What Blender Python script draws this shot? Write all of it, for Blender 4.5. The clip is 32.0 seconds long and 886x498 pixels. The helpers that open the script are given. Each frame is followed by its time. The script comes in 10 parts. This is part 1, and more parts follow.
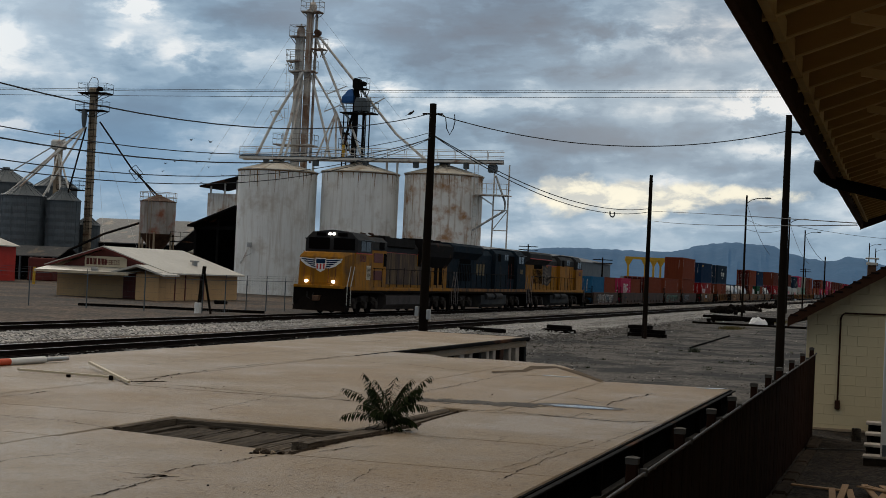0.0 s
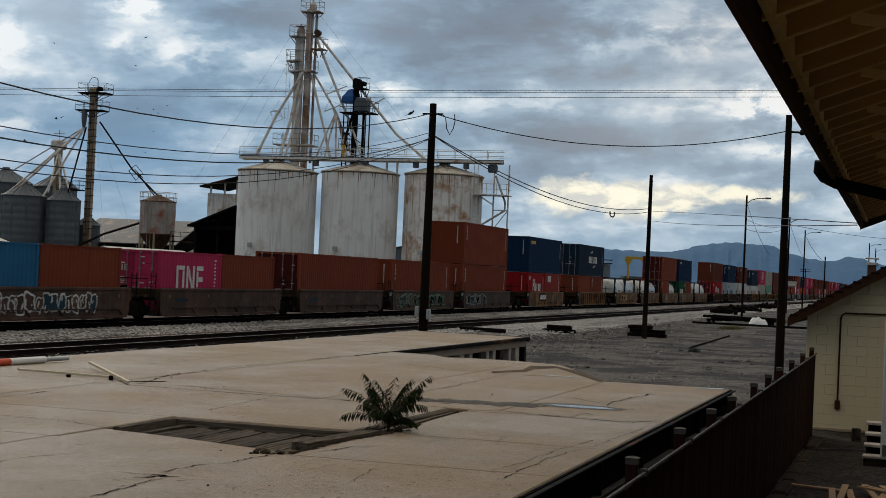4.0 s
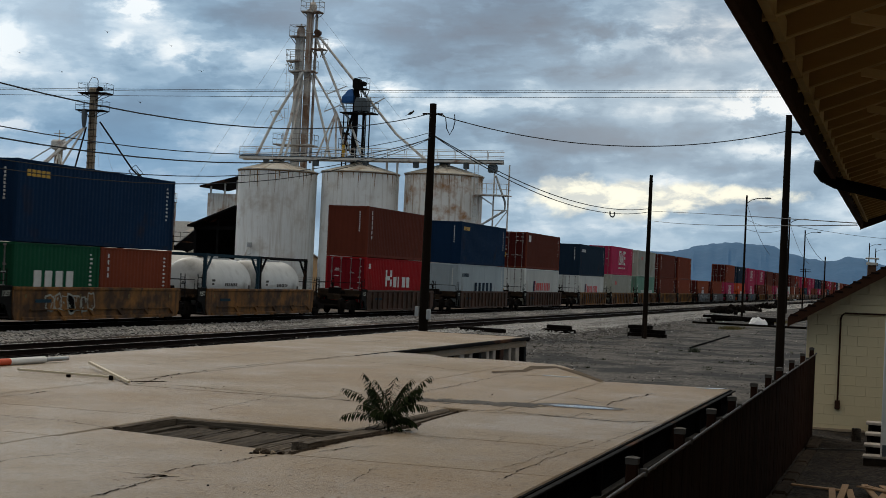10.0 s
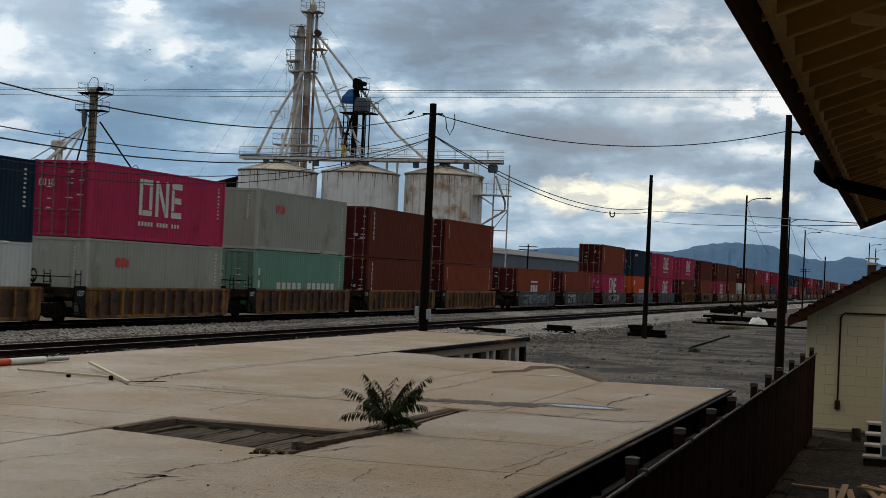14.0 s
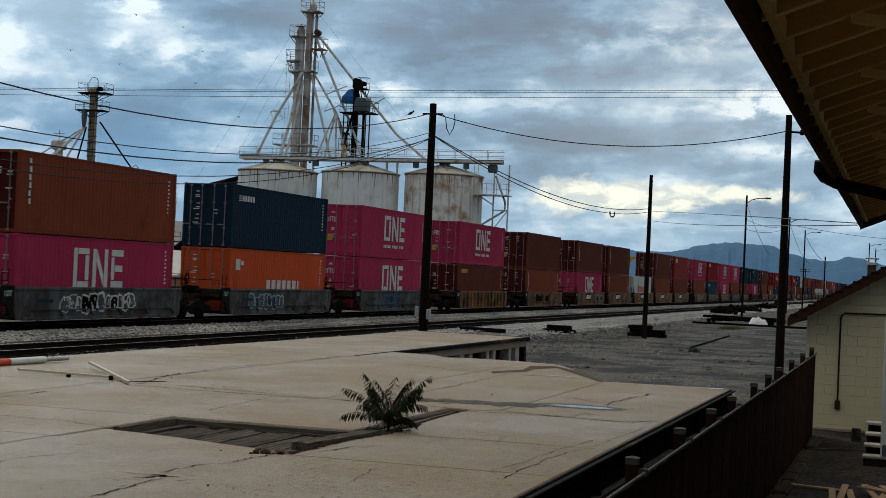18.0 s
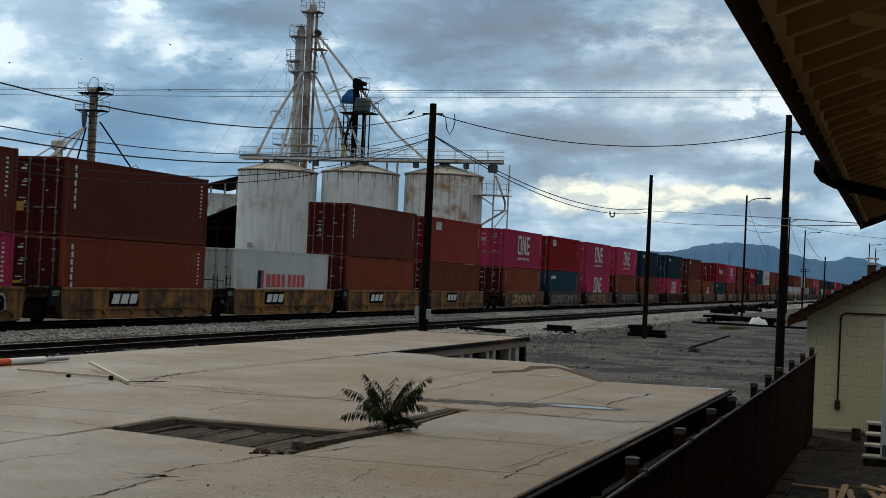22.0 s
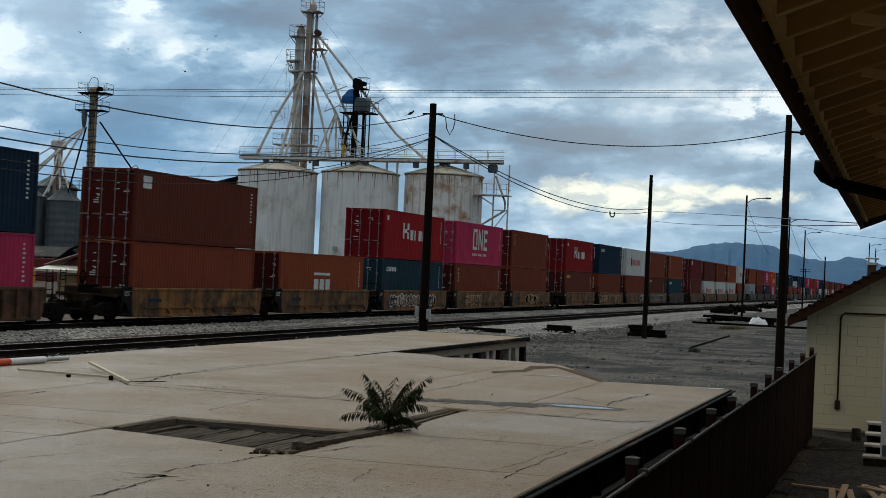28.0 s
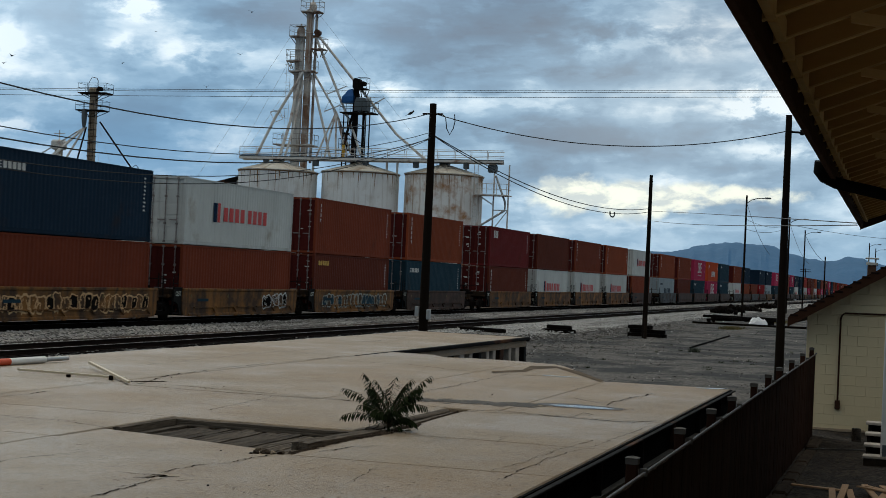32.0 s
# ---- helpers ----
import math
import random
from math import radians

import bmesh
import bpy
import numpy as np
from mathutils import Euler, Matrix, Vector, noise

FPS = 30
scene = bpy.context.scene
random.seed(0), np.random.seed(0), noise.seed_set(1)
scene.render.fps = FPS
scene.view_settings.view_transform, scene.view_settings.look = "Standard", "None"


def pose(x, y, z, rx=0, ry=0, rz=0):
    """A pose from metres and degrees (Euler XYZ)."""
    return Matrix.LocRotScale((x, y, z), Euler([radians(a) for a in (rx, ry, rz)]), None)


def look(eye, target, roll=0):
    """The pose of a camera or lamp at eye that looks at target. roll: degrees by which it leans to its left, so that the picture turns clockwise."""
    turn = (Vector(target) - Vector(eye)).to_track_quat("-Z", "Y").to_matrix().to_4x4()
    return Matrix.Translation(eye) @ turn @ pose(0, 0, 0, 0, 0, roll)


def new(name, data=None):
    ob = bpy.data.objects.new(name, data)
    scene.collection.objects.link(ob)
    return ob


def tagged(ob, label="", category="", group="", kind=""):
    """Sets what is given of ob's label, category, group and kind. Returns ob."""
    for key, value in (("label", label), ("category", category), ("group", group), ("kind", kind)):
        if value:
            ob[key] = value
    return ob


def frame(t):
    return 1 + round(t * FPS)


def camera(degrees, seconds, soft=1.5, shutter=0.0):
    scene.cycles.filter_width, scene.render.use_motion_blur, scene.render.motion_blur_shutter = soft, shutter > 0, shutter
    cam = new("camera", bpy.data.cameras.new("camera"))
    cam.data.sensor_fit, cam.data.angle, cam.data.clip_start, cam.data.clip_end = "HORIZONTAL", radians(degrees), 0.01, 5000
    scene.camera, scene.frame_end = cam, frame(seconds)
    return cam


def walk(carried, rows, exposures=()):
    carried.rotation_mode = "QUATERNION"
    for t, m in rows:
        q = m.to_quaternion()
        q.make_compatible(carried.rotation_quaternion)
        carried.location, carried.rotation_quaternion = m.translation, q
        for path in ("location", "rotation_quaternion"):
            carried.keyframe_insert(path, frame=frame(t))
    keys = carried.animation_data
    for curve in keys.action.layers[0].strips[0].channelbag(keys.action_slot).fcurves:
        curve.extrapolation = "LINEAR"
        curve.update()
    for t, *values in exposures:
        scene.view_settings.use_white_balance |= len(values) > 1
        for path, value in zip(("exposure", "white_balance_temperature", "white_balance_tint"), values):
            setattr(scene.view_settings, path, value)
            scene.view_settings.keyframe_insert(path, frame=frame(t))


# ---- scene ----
# World: x runs along the railway, y across it (away from the dock), z up; rail tops at z = 0.
cam = camera(30.907, 32.0, soft=0.75, shutter=0.1)
YAW, PITCH = radians(73.490), radians(0.8825)
EYE = Vector((0, 0, 2.5))
AIM = Vector((math.sin(YAW) * math.cos(PITCH), math.cos(YAW) * math.cos(PITCH), math.sin(PITCH)))
STAND = look(EYE, EYE + AIM * 50, 2.6527)
walk(cam, [(0.0, STAND), (32.0, STAND)], exposures=[(0.0, -0.20, 6550, 10.5), (4.0, -0.14, 6500, 10.0), (8.0, -0.06, 6350, 8.5), (14.0, -0.05, 6450, 9.5), (17.0, -0.05, 6130, 5.5), (22.0, -0.04, 6000, 4.5), (32.0, -0.03, 5960, 4.5)])

# ---- world and sun ----
SUN_EL, SUN_AZ = radians(30), radians(42)   # azimuth from +x towards +y
world = bpy.data.worlds.new("world")
scene.world = world
world.use_nodes = True


ZENITH = (0.98, 0.86, 0.70)
# bearing, height, widths (degrees) and strength of the larger cloud forms
SPOTS = ((27.8, 8.8, 0.8, 0.4, 0.62), (32.0, 7.3, 1.0, 1.2, 0.24), (25.9, 7.2, 1.8, 0.7, 0.20), (28.2, 7.5, 0.5, 0.5, 0.16), (20.8, 7.8, 0.6, 0.9, 0.20), (18.7, 6.3, 1.4, 1.0, 0.22), (8.7, 8.8, 3.4, 0.9, 0.26), (11.3, 8.2, 1.4, 0.6, 0.14), (5.2, 6.4, 1.8, 0.9, 0.55), (5.5, 4.8, 2.2, 0.4, 0.36),
         (11.4, 6.2, 4.0, 0.5, 0.10), (31.8, 4.4, 1.2, 0.3, 0.35), (24.4, 4.1, 1.2, 0.2, 0.14), (16.4, 9.0, 5.3, 1.1, -0.46), (29.9, 7.7, 1.1, 1.0, -0.22), (23.2, 8.6, 2.2, 1.2, -0.12), (13.9, 7.4, 4.8, 0.4, -0.16), (11.7, 5.0, 6.1, 0.6, -0.24), (27.6, 4.9, 4.8, 1.1, -0.16), (18.4, 4.7, 3.2, 0.8, -0.12))


def sky():
    nt = world.node_tree
    nt.nodes.clear()
    N, L = nt.nodes.new, nt.links.new

    def math_node(op, a, b=None, c=None, clamp=False):
        n = N("ShaderNodeMath")
        n.operation, n.use_clamp = op, clamp
        for i, v in enumerate((a, b, c)):
            if v is None:
                continue
            if isinstance(v, (int, float)):
                n.inputs[i].default_value = v
            else:
                L(v, n.inputs[i])
        return n.outputs[0]

    def mix(f, a, b):
        n = N("ShaderNodeMix")
        n.data_type = "RGBA"
        if isinstance(f, (int, float)):
            n.inputs[0].default_value = f
        else:
            L(f, n.inputs[0])
        for i, v in ((6, a), (7, b)):
            if isinstance(v, tuple):
                n.inputs[i].default_value = (*v, 1)
            else:
                L(v, n.inputs[i])
        return n.outputs[2]

    def ramp(v, lo, hi):
        n = N("ShaderNodeMapRange")
        n.interpolation_type = "SMOOTHSTEP"
        L(v, n.inputs[0])
        n.inputs[1].default_value, n.inputs[2].default_value = lo, hi
        return n.outputs[0]

    tc = N("ShaderNodeTexCoord")
    base = N("ShaderNodeTexSky")
    base.sky_type, base.sun_disc = "NISHITA", False
    base.sun_elevation, base.sun_rotation = SUN_EL, radians(90) - SUN_AZ
    sep = N("ShaderNodeSeparateXYZ")
    L(tc.outputs["Generated"], sep.inputs[0])
    # bearing and height of each direction, in degrees
    az = math_node("MULTIPLY", math_node("ARCTAN2", sep.outputs[1], sep.outputs[0]), 57.2958)
    el = math_node("MULTIPLY", math_node("ARCSINE", sep.outputs[2]), 57.2958)
    comb = N("ShaderNodeCombineXYZ")
    L(az, comb.inputs[0])
    L(math_node("MULTIPLY", el, 1.4), comb.inputs[1])
    tilt = N("ShaderNodeMapping")
    tilt.inputs["Rotation"].default_value = (0, 0, radians(4))
    L(comb.outputs[0], tilt.inputs[0])

    def cloud(scale, off, detail, rough, dist=0.4, squeeze=(1, 1, 1)):
        m = N("ShaderNodeMapping")
        m.inputs["Location"].default_value, m.inputs["Scale"].default_value = off, squeeze
        L(tilt.outputs[0], m.inputs[0])
        n = N("ShaderNodeTexNoise")
        n.inputs["Scale"].default_value, n.inputs["Detail"].default_value = scale, detail
        n.inputs["Roughness"].default_value, n.inputs["Distortion"].default_value = rough, dist
        L(m.outputs[0], n.inputs["Vector"])
        return n.outputs[0]

    def spot(a0, e0, ra, re_, amount):
        """A soft swelling of the cloud at one bearing and height."""
        dx = math_node("MULTIPLY", math_node("SUBTRACT", az, a0), 1 / ra)
        dy = math_node("MULTIPLY", math_node("SUBTRACT", el, e0), 1 / re_)
        d2 = math_node("ADD", math_node("MULTIPLY", dx, dx), math_node("MULTIPLY", dy, dy))
        return math_node("MULTIPLY", math_node("POWER", 2.718, math_node("MULTIPLY", d2, -1.0)), amount)

    big = cloud(0.10, (3.1, 1.7, 0), 3, 0.5, 0.0)
    mid = cloud(0.26, (17.3, 5.2, 0.4), 8, 0.55, 0.1, (0.65, 1.25, 1))
    fine = cloud(0.95, (1.3, 9.1, 0.8), 10, 0.62, 0.2, (0.75, 1.2, 1))
    wisp = cloud(0.26, (4.3, 2.1, 0.3), 5, 0.50, 0.1, (1, 2.8, 1))
    # crisp rims where one cloud stands before another
    rim = ramp(cloud(0.36, (7.7, 3.3, 1.9), 9, 0.54, 0.2), 0.47, 0.56)
    rim2 = ramp(cloud(0.30, (2.2, 8.3, 4.1), 8, 0.56, 0.1, (1, 2.2, 1)), 0.50, 0.57)
    level = math_node("ADD", math_node("MULTIPLY", big, 0.3), math_node("ADD", math_node("MULTIPLY", mid, 1.10), math_node("MULTIPLY", fine, 0.28)))
    level = math_node("ADD", level, math_node("MULTIPLY", wisp, 0.70))
    level = math_node("ADD", level, math_node("ADD", math_node("MULTIPLY", rim, 0.09), math_node("MULTIPLY", rim2, 0.10)))
    level = math_node("SUBTRACT", level, 0.66)
    # the bright forms break up into heaped puffs, the dull ones stay soft
    puff = math_node("MULTIPLY", ramp(cloud(0.62, (8.4, 2.9, 3.3), 10, 0.60, 0.25, (0.85, 1.1, 1)), 0.36, 0.60), 1.7)
    for sp in SPOTS:
        level = math_node("ADD", level, math_node("MULTIPLY", spot(*sp), puff) if sp[4] > 0 else spot(*sp))
    rampn = N("ShaderNodeValToRGB")
    stops = ((0.0, (0.142, 0.170, 0.220)), (0.25, (0.160, 0.220, 0.295)), (0.48, (0.225, 0.330, 0.440)), (0.66, (0.35, 0.47, 0.58)), (0.82, (0.60, 0.69, 0.76)), (1.0, (0.98, 0.99, 0.97)))
    for k, (pos_, c) in enumerate(stops):
        e = rampn.color_ramp.elements[k] if k < 2 else rampn.color_ramp.elements.new(pos_)
        e.position, e.color = pos_, (*c, 1)
    rampn.color_ramp.elements[1].position, rampn.color_ramp.elements[1].color = stops[1][0], (*stops[1][1], 1)
    rampn.color_ramp.elements[len(stops) - 1].color = (*stops[-1][1], 1)
    L(math_node("MINIMUM", level, 1.0), rampn.inputs[0])
    col = rampn.outputs[0]
    boost = N("ShaderNodeVectorMath")
    boost.operation = "SCALE"
    L(base.outputs[0], boost.inputs[0])
    boost.inputs[3].default_value = 0.012
    col = mix(0.10, col, boost.outputs[0])
    # cream light round the hidden sun, low over the valley
    warm = math_node("ADD", spot(10.8, 3.1, 3.3, 1.05, 1.0), spot(5.8, 3.3, 2.8, 0.40, 0.62))
    heap = math_node("MULTIPLY", math_node("SUBTRACT", cloud(0.42, (5.1, 6.6, 2.4), 10, 0.56, 0.15), 0.5), 2.6)
    gain = ramp(math_node("ADD", warm, heap), 0.38, 0.80)
    cream = mix(ramp(cloud(1.1, (3.7, 1.6, 5.2), 9, 0.6, 0.2, (0.8, 1.2, 1)), 0.40, 0.60), (0.62, 0.62, 0.56), (1.02, 0.95, 0.74))
    col = mix(math_node("MULTIPLY", math_node("MULTIPLY", gain, ramp(warm, 0.05, 0.5)), 0.92), col, cream)
    # clearer blue under the cloud edge on one side of the valley
    col = mix(math_node("MINIMUM", spot(28.5, 3.4, 6.5, 2.1, 0.68), 1.0), col, (0.150, 0.275, 0.425))
    col = mix(spot(27.5, 6.5, 6.0, 3.5, 0.22), col, (0.20, 0.33, 0.47))
    col = mix(spot(8.0, 6.5, 7.0, 4.0, 0.34), col, (0.50, 0.51, 0.51))
    col = mix(spot(31.0, 8.6, 3.0, 2.2, 0.40), col, (0.58, 0.67, 0.75))
    col = mix(spot(20.5, 9.6, 4.0, 2.2, 0.30), col, (0.40, 0.48, 0.57))
    col = mix(spot(7.4, 9.2, 2.4, 1.7, 0.40), col, (0.22, 0.25, 0.30))
    haze = ramp(el, 3.0, 0.4)
    col = mix(math_node("MULTIPLY", haze, 0.72), col, (0.265, 0.375, 0.48))
    low = ramp(sep.outputs[2], -0.005, -0.05)
    col = mix(low, col, (0.10, 0.095, 0.085))
    # an overcast sky: paler and brighter towards the zenith, duller on the side away from the sun
    col = mix(math_node("MULTIPLY", ramp(el, 13.0, 55.0), 0.85), col, ZENITH)
    side = math_node("ADD", math_node("MULTIPLY", sep.outputs[0], math.cos(SUN_AZ)), math_node("MULTIPLY", sep.outputs[1], math.sin(SUN_AZ)))
    fall = N("ShaderNodeMapRange")
    fall.interpolation_type = "SMOOTHSTEP"
    L(side, fall.inputs[0])
    for k_, v_ in enumerate((-0.7, 0.8, 0.58, 1.0)):
        fall.inputs[1 + k_].default_value = v_
    up = N("ShaderNodeVectorMath")
    up.operation = "SCALE"
    L(col, up.inputs[0])
    L(fall.outputs[0], up.inputs[3])
    col = up.outputs[0]
    bg = N("ShaderNodeBackground")
    L(col, bg.inputs[0])
    bg.inputs[1].default_value = 1.25
    out = N("ShaderNodeOutputWorld")
    L(bg.outputs[0], out.inputs[0])


sky()
lamp = bpy.data.lights.new("sun", "SUN")
lamp.energy, lamp.angle, lamp.color = 0.9, radians(20), (1.0, 0.94, 0.84)
sun = new("sun", lamp)
sun.matrix_world = look((0, 0, 60), (0 - 60 * math.cos(SUN_EL) * math.cos(SUN_AZ), -60 * math.cos(SUN_EL) * math.sin(SUN_AZ), 60 - 60 * math.sin(SUN_EL)))

# ---- materials ----
def material(name, base, rough=0.7, metal=0.0, var=0.25, scale=1.5, dirt=None, dirt_amount=0.0, dirt_scale=0.6, bump=0.15, bump_scale=30.0,
             streak=0.0, streak_col=None, streak_at=0.56, spec=0.22, rand=0.0, stretch=(1, 1, 1), emit=None, local=True):
    """A surface with colour change at two scales, dirt patches, streaks that run down, and fine relief."""
    m = bpy.data.materials.new(name)
    m.use_nodes = True
    nt = m.node_tree
    N, L = nt.nodes.new, nt.links.new
    b = nt.nodes["Principled BSDF"]
    tc = N("ShaderNodeTexCoord")
    src = tc.outputs["Object"]
    if not local:
        g = N("ShaderNodeNewGeometry")
        src = g.outputs["Position"]
    mp = N("ShaderNodeMapping")
    mp.inputs["Scale"].default_value = stretch
    L(src, mp.inputs[0])

    def noise_tex(s, detail=4, rough_=0.55, vec=None):
        n = N("ShaderNodeTexNoise")
        n.inputs["Scale"].default_value, n.inputs["Detail"].default_value, n.inputs["Roughness"].default_value = s, detail, rough_
        L(vec or mp.outputs[0], n.inputs["Vector"])
        return n.outputs[0]

    def rng(v, a, b_, c=0.0, d=1.0):
        n = N("ShaderNodeMapRange")
        L(v, n.inputs[0])
        for i, x in enumerate((a, b_, c, d)):
            n.inputs[1 + i].default_value = x
        return n.outputs[0]

    def mixc(f, a, b_):
        n = N("ShaderNodeMix")
        n.data_type = "RGBA"
        if isinstance(f, (int, float)):
            n.inputs[0].default_value = f
        else:
            L(f, n.inputs[0])
        for i, v in ((6, a), (7, b_)):
            if isinstance(v, tuple):
                n.inputs[i].default_value = (*v[:3], 1)
            else:
                L(v, n.inputs[i])
        return n.outputs[2]

    big, small = noise_tex(scale), noise_tex(scale * 9, 6, 0.65)
    dark = tuple(c * (1 - var) for c in base)
    lite = tuple(min(1, c * (1 + var * 0.8)) for c in base)
    col = mixc(rng(big, 0.3, 0.7), dark, lite)
    col = mixc(rng(small, 0.35, 0.75, 0, 0.5), col, tuple(c * (1 - var * 0.9) for c in base))
    if rand:
        oi = N("ShaderNodeObjectInfo")
        hs = N("ShaderNodeHueSaturation")
        L(rng(oi.outputs["Random"], 0, 1, 1 - rand, 1 + rand), hs.inputs["Value"])
        L(col, hs.inputs["Color"])
        col = hs.outputs[0]
    if streak:
        m2 = N("ShaderNodeMapping")
        m2.inputs["Scale"].default_value = (1, 1, 0.06)
        L(src, m2.inputs[0])
        s = noise_tex(3.2, 5, 0.6, m2.outputs[0])
        col = mixc(rng(s, streak_at, streak_at + 0.18, 0, streak), col, streak_col or tuple(c * 0.4 for c in base))
    if dirt:
        dn = noise_tex(dirt_scale, 7, 0.62)
        col = mixc(rng(dn, 0.62 - 0.3 * dirt_amount, 0.80 - 0.3 * dirt_amount, 0, 0.9), col, dirt)
    L(col, b.inputs["Base Color"])
    L(rng(small, 0.3, 0.7, max(0.02, rough - 0.1), min(1, rough + 0.1)), b.inputs["Roughness"])
    b.inputs["Metallic"].default_value = metal
    b.inputs["Specular IOR Level"].default_value = spec
    if bump:
        bp = N("ShaderNodeBump")
        bp.inputs["Strength"].default_value, bp.inputs["Distance"].default_value = bump, 0.02
        L(noise_tex(bump_scale, 4, 0.6), bp.inputs["Height"])
        L(bp.outputs[0], b.inputs["Normal"])
    if emit:
        b.inputs["Emission Color"].default_value = (*emit[0], 1)
        b.inputs["Emission Strength"].default_value = emit[1]
    return m


RUST = (0.16, 0.07, 0.035)
M = {}
def concrete_material():
    m = bpy.data.materials.new("weathered_tan_concrete")
    m.use_nodes = True
    nt = m.node_tree
    N, L = nt.nodes.new, nt.links.new
    b = nt.nodes["Principled BSDF"]
    g = N("ShaderNodeNewGeometry")

    def tex(scale, detail, rough, off=(0, 0, 0), squash=(1, 1, 1)):
        mp = N("ShaderNodeMapping")
        mp.inputs["Location"].default_value, mp.inputs["Scale"].default_value = off, squash
        L(g.outputs["Position"], mp.inputs[0])
        n = N("ShaderNodeTexNoise")
        n.inputs["Scale"].default_value, n.inputs["Detail"].default_value, n.inputs["Roughness"].default_value = scale, detail, rough
        L(mp.outputs[0], n.inputs["Vector"])
        return n.outputs[0]

    def rng(v, a, b_, c=0.0, d=1.0):
        n = N("ShaderNodeMapRange")
        L(v, n.inputs[0])
        for i, x in enumerate((a, b_, c, d)):
            n.inputs[1 + i].default_value = x
        return n.outputs[0]

    def mixc(f, a, b_):
        n = N("ShaderNodeMix")
        n.data_type = "RGBA"
        L(f, n.inputs[0])
        for i, v in ((6, a), (7, b_)):
            if isinstance(v, tuple):
                n.inputs[i].default_value = (*v, 1)
            else:
                L(v, n.inputs[i])
        return n.outputs[2]

    col = mixc(rng(tex(0.16, 5, 0.55), 0.38, 0.62), (0.262, 0.200, 0.134), (0.270, 0.192, 0.118))
    col = mixc(rng(tex(0.9, 8, 0.65, (3, 1, 0)), 0.45, 0.72, 0, 0.65), col, (0.205, 0.162, 0.116))
    col = mixc(rng(tex(2.6, 8, 0.7, (9, 4, 0), (0.35, 1, 1)), 0.55, 0.75, 0, 0.45), col, (0.315, 0.258, 0.185))
    col = mixc(rng(tex(26, 4, 0.65), 0.58, 0.68, 0, 0.75), col, (0.085, 0.064, 0.046))
    col = mixc(rng(tex(7, 8, 0.75, (2, 7, 0)), 0.54, 0.68, 0, 0.7), col, (0.14, 0.108, 0.076))
    col = mixc(rng(tex(75, 2, 0.5), 0.58, 0.68, 0, 0.65), col, (0.40, 0.35, 0.28))
    L(col, b.inputs["Base Color"])
    L(rng(tex(0.5, 6, 0.6, (5, 5, 0)), 0.35, 0.65, 0.40, 0.75), b.inputs["Roughness"])
    b.inputs["Specular IOR Level"].default_value = 0.24
    bp = N("ShaderNodeBump")
    bp.inputs["Strength"].default_value, bp.inputs["Distance"].default_value = 1.0, 0.02
    L(tex(26, 8, 0.8), bp.inputs["Height"])
    L(bp.outputs[0], b.inputs["Normal"])
    return m


M["concrete"] = concrete_material()
M["crack"] = material("crack", (0.010, 0.008, 0.006), 1.0, spec=0.0, var=0.5, scale=6, bump=0)
M["rail"] = material("rail_steel", (0.012, 0.007, 0.005), 0.9, 0.0, spec=0.04, var=0.3, scale=0.8)
M["rail_top"] = material("rail_head", (0.16, 0.14, 0.13), 0.45, 0.7, var=0.1)
M["tie"] = material("creosoted_timber", (0.007, 0.0055, 0.0045), 0.95, spec=0.03, var=0.4, scale=2.5, bump=0.5, rand=0.2)
M["wood_dark"] = material("weathered_dark_wood", (0.011, 0.0075, 0.005), 0.9, spec=0.06, var=0.35, scale=1.0, bump=0.4, stretch=(1, 1, 0.15))
M["wood_grey"] = material("grey_weathered_wood", (0.115, 0.094, 0.073), 0.9, spec=0.06, var=0.6, scale=9.0, dirt=(0.014, 0.011, 0.009), dirt_amount=0.45, dirt_scale=14.0, bump=1.0, bump_scale=50, stretch=(0.07, 1, 1), rand=0.35)
M["wood_new"] = material("raw_timber", (0.36, 0.23, 0.13), 0.75, var=0.2, scale=2.0, bump=0.3, rand=0.15)
M["fence_brown"] = material("brown_painted_wood", (0.027, 0.0130, 0.0085), 0.95, spec=0.02, var=0.3, scale=1.2, bump=0.3, rand=0.22, stretch=(1, 1, 0.2))
M["steel_dark"] = material("dark_steel", (0.010, 0.009, 0.009), 0.85, 0.0, spec=0.05, var=0.3, scale=1.5, dirt=RUST, dirt_amount=0.15)
M["steel_rust"] = material("rusty_steel", (0.10, 0.055, 0.035), 0.75, 0.3, var=0.4, scale=2, bump=0.3)
M["galv"] = material("galvanised_steel", (0.42, 0.43, 0.43), 0.5, 0.5, var=0.2, scale=1.2, dirt=(0.25, 0.18, 0.13), dirt_amount=0.2)
M["galv_dull"] = material("dull_corrugated_steel", (0.105, 0.125, 0.14), 0.65, 0.2, var=0.2, scale=0.6, streak=0.4)
M["silo"] = material("white_silo_paint", (0.80, 0.81, 0.80), 0.8, spec=0.1, var=0.10, scale=0.25, dirt=(0.52, 0.48, 0.43), dirt_amount=0.34, dirt_scale=0.4, streak=0.5, streak_col=(0.46, 0.41, 0.35), streak_at=0.50, bump=0.1)
M["silo_rust"] = material("rust_streaked_silo_paint", (0.80, 0.79, 0.76), 0.7, var=0.12, scale=0.3, dirt=(0.36, 0.165, 0.05), dirt_amount=0.44, dirt_scale=0.65, streak=0.8, streak_col=(0.36, 0.25, 0.15), streak_at=0.50, bump=0.1)
M["rust_run"] = material("rust_run_off", (0.27, 0.165, 0.09), 0.85, spec=0.05, var=0.4, scale=1.0, dirt=(0.42, 0.36, 0.28), dirt_amount=0.35, dirt_scale=1.2, bump=0)
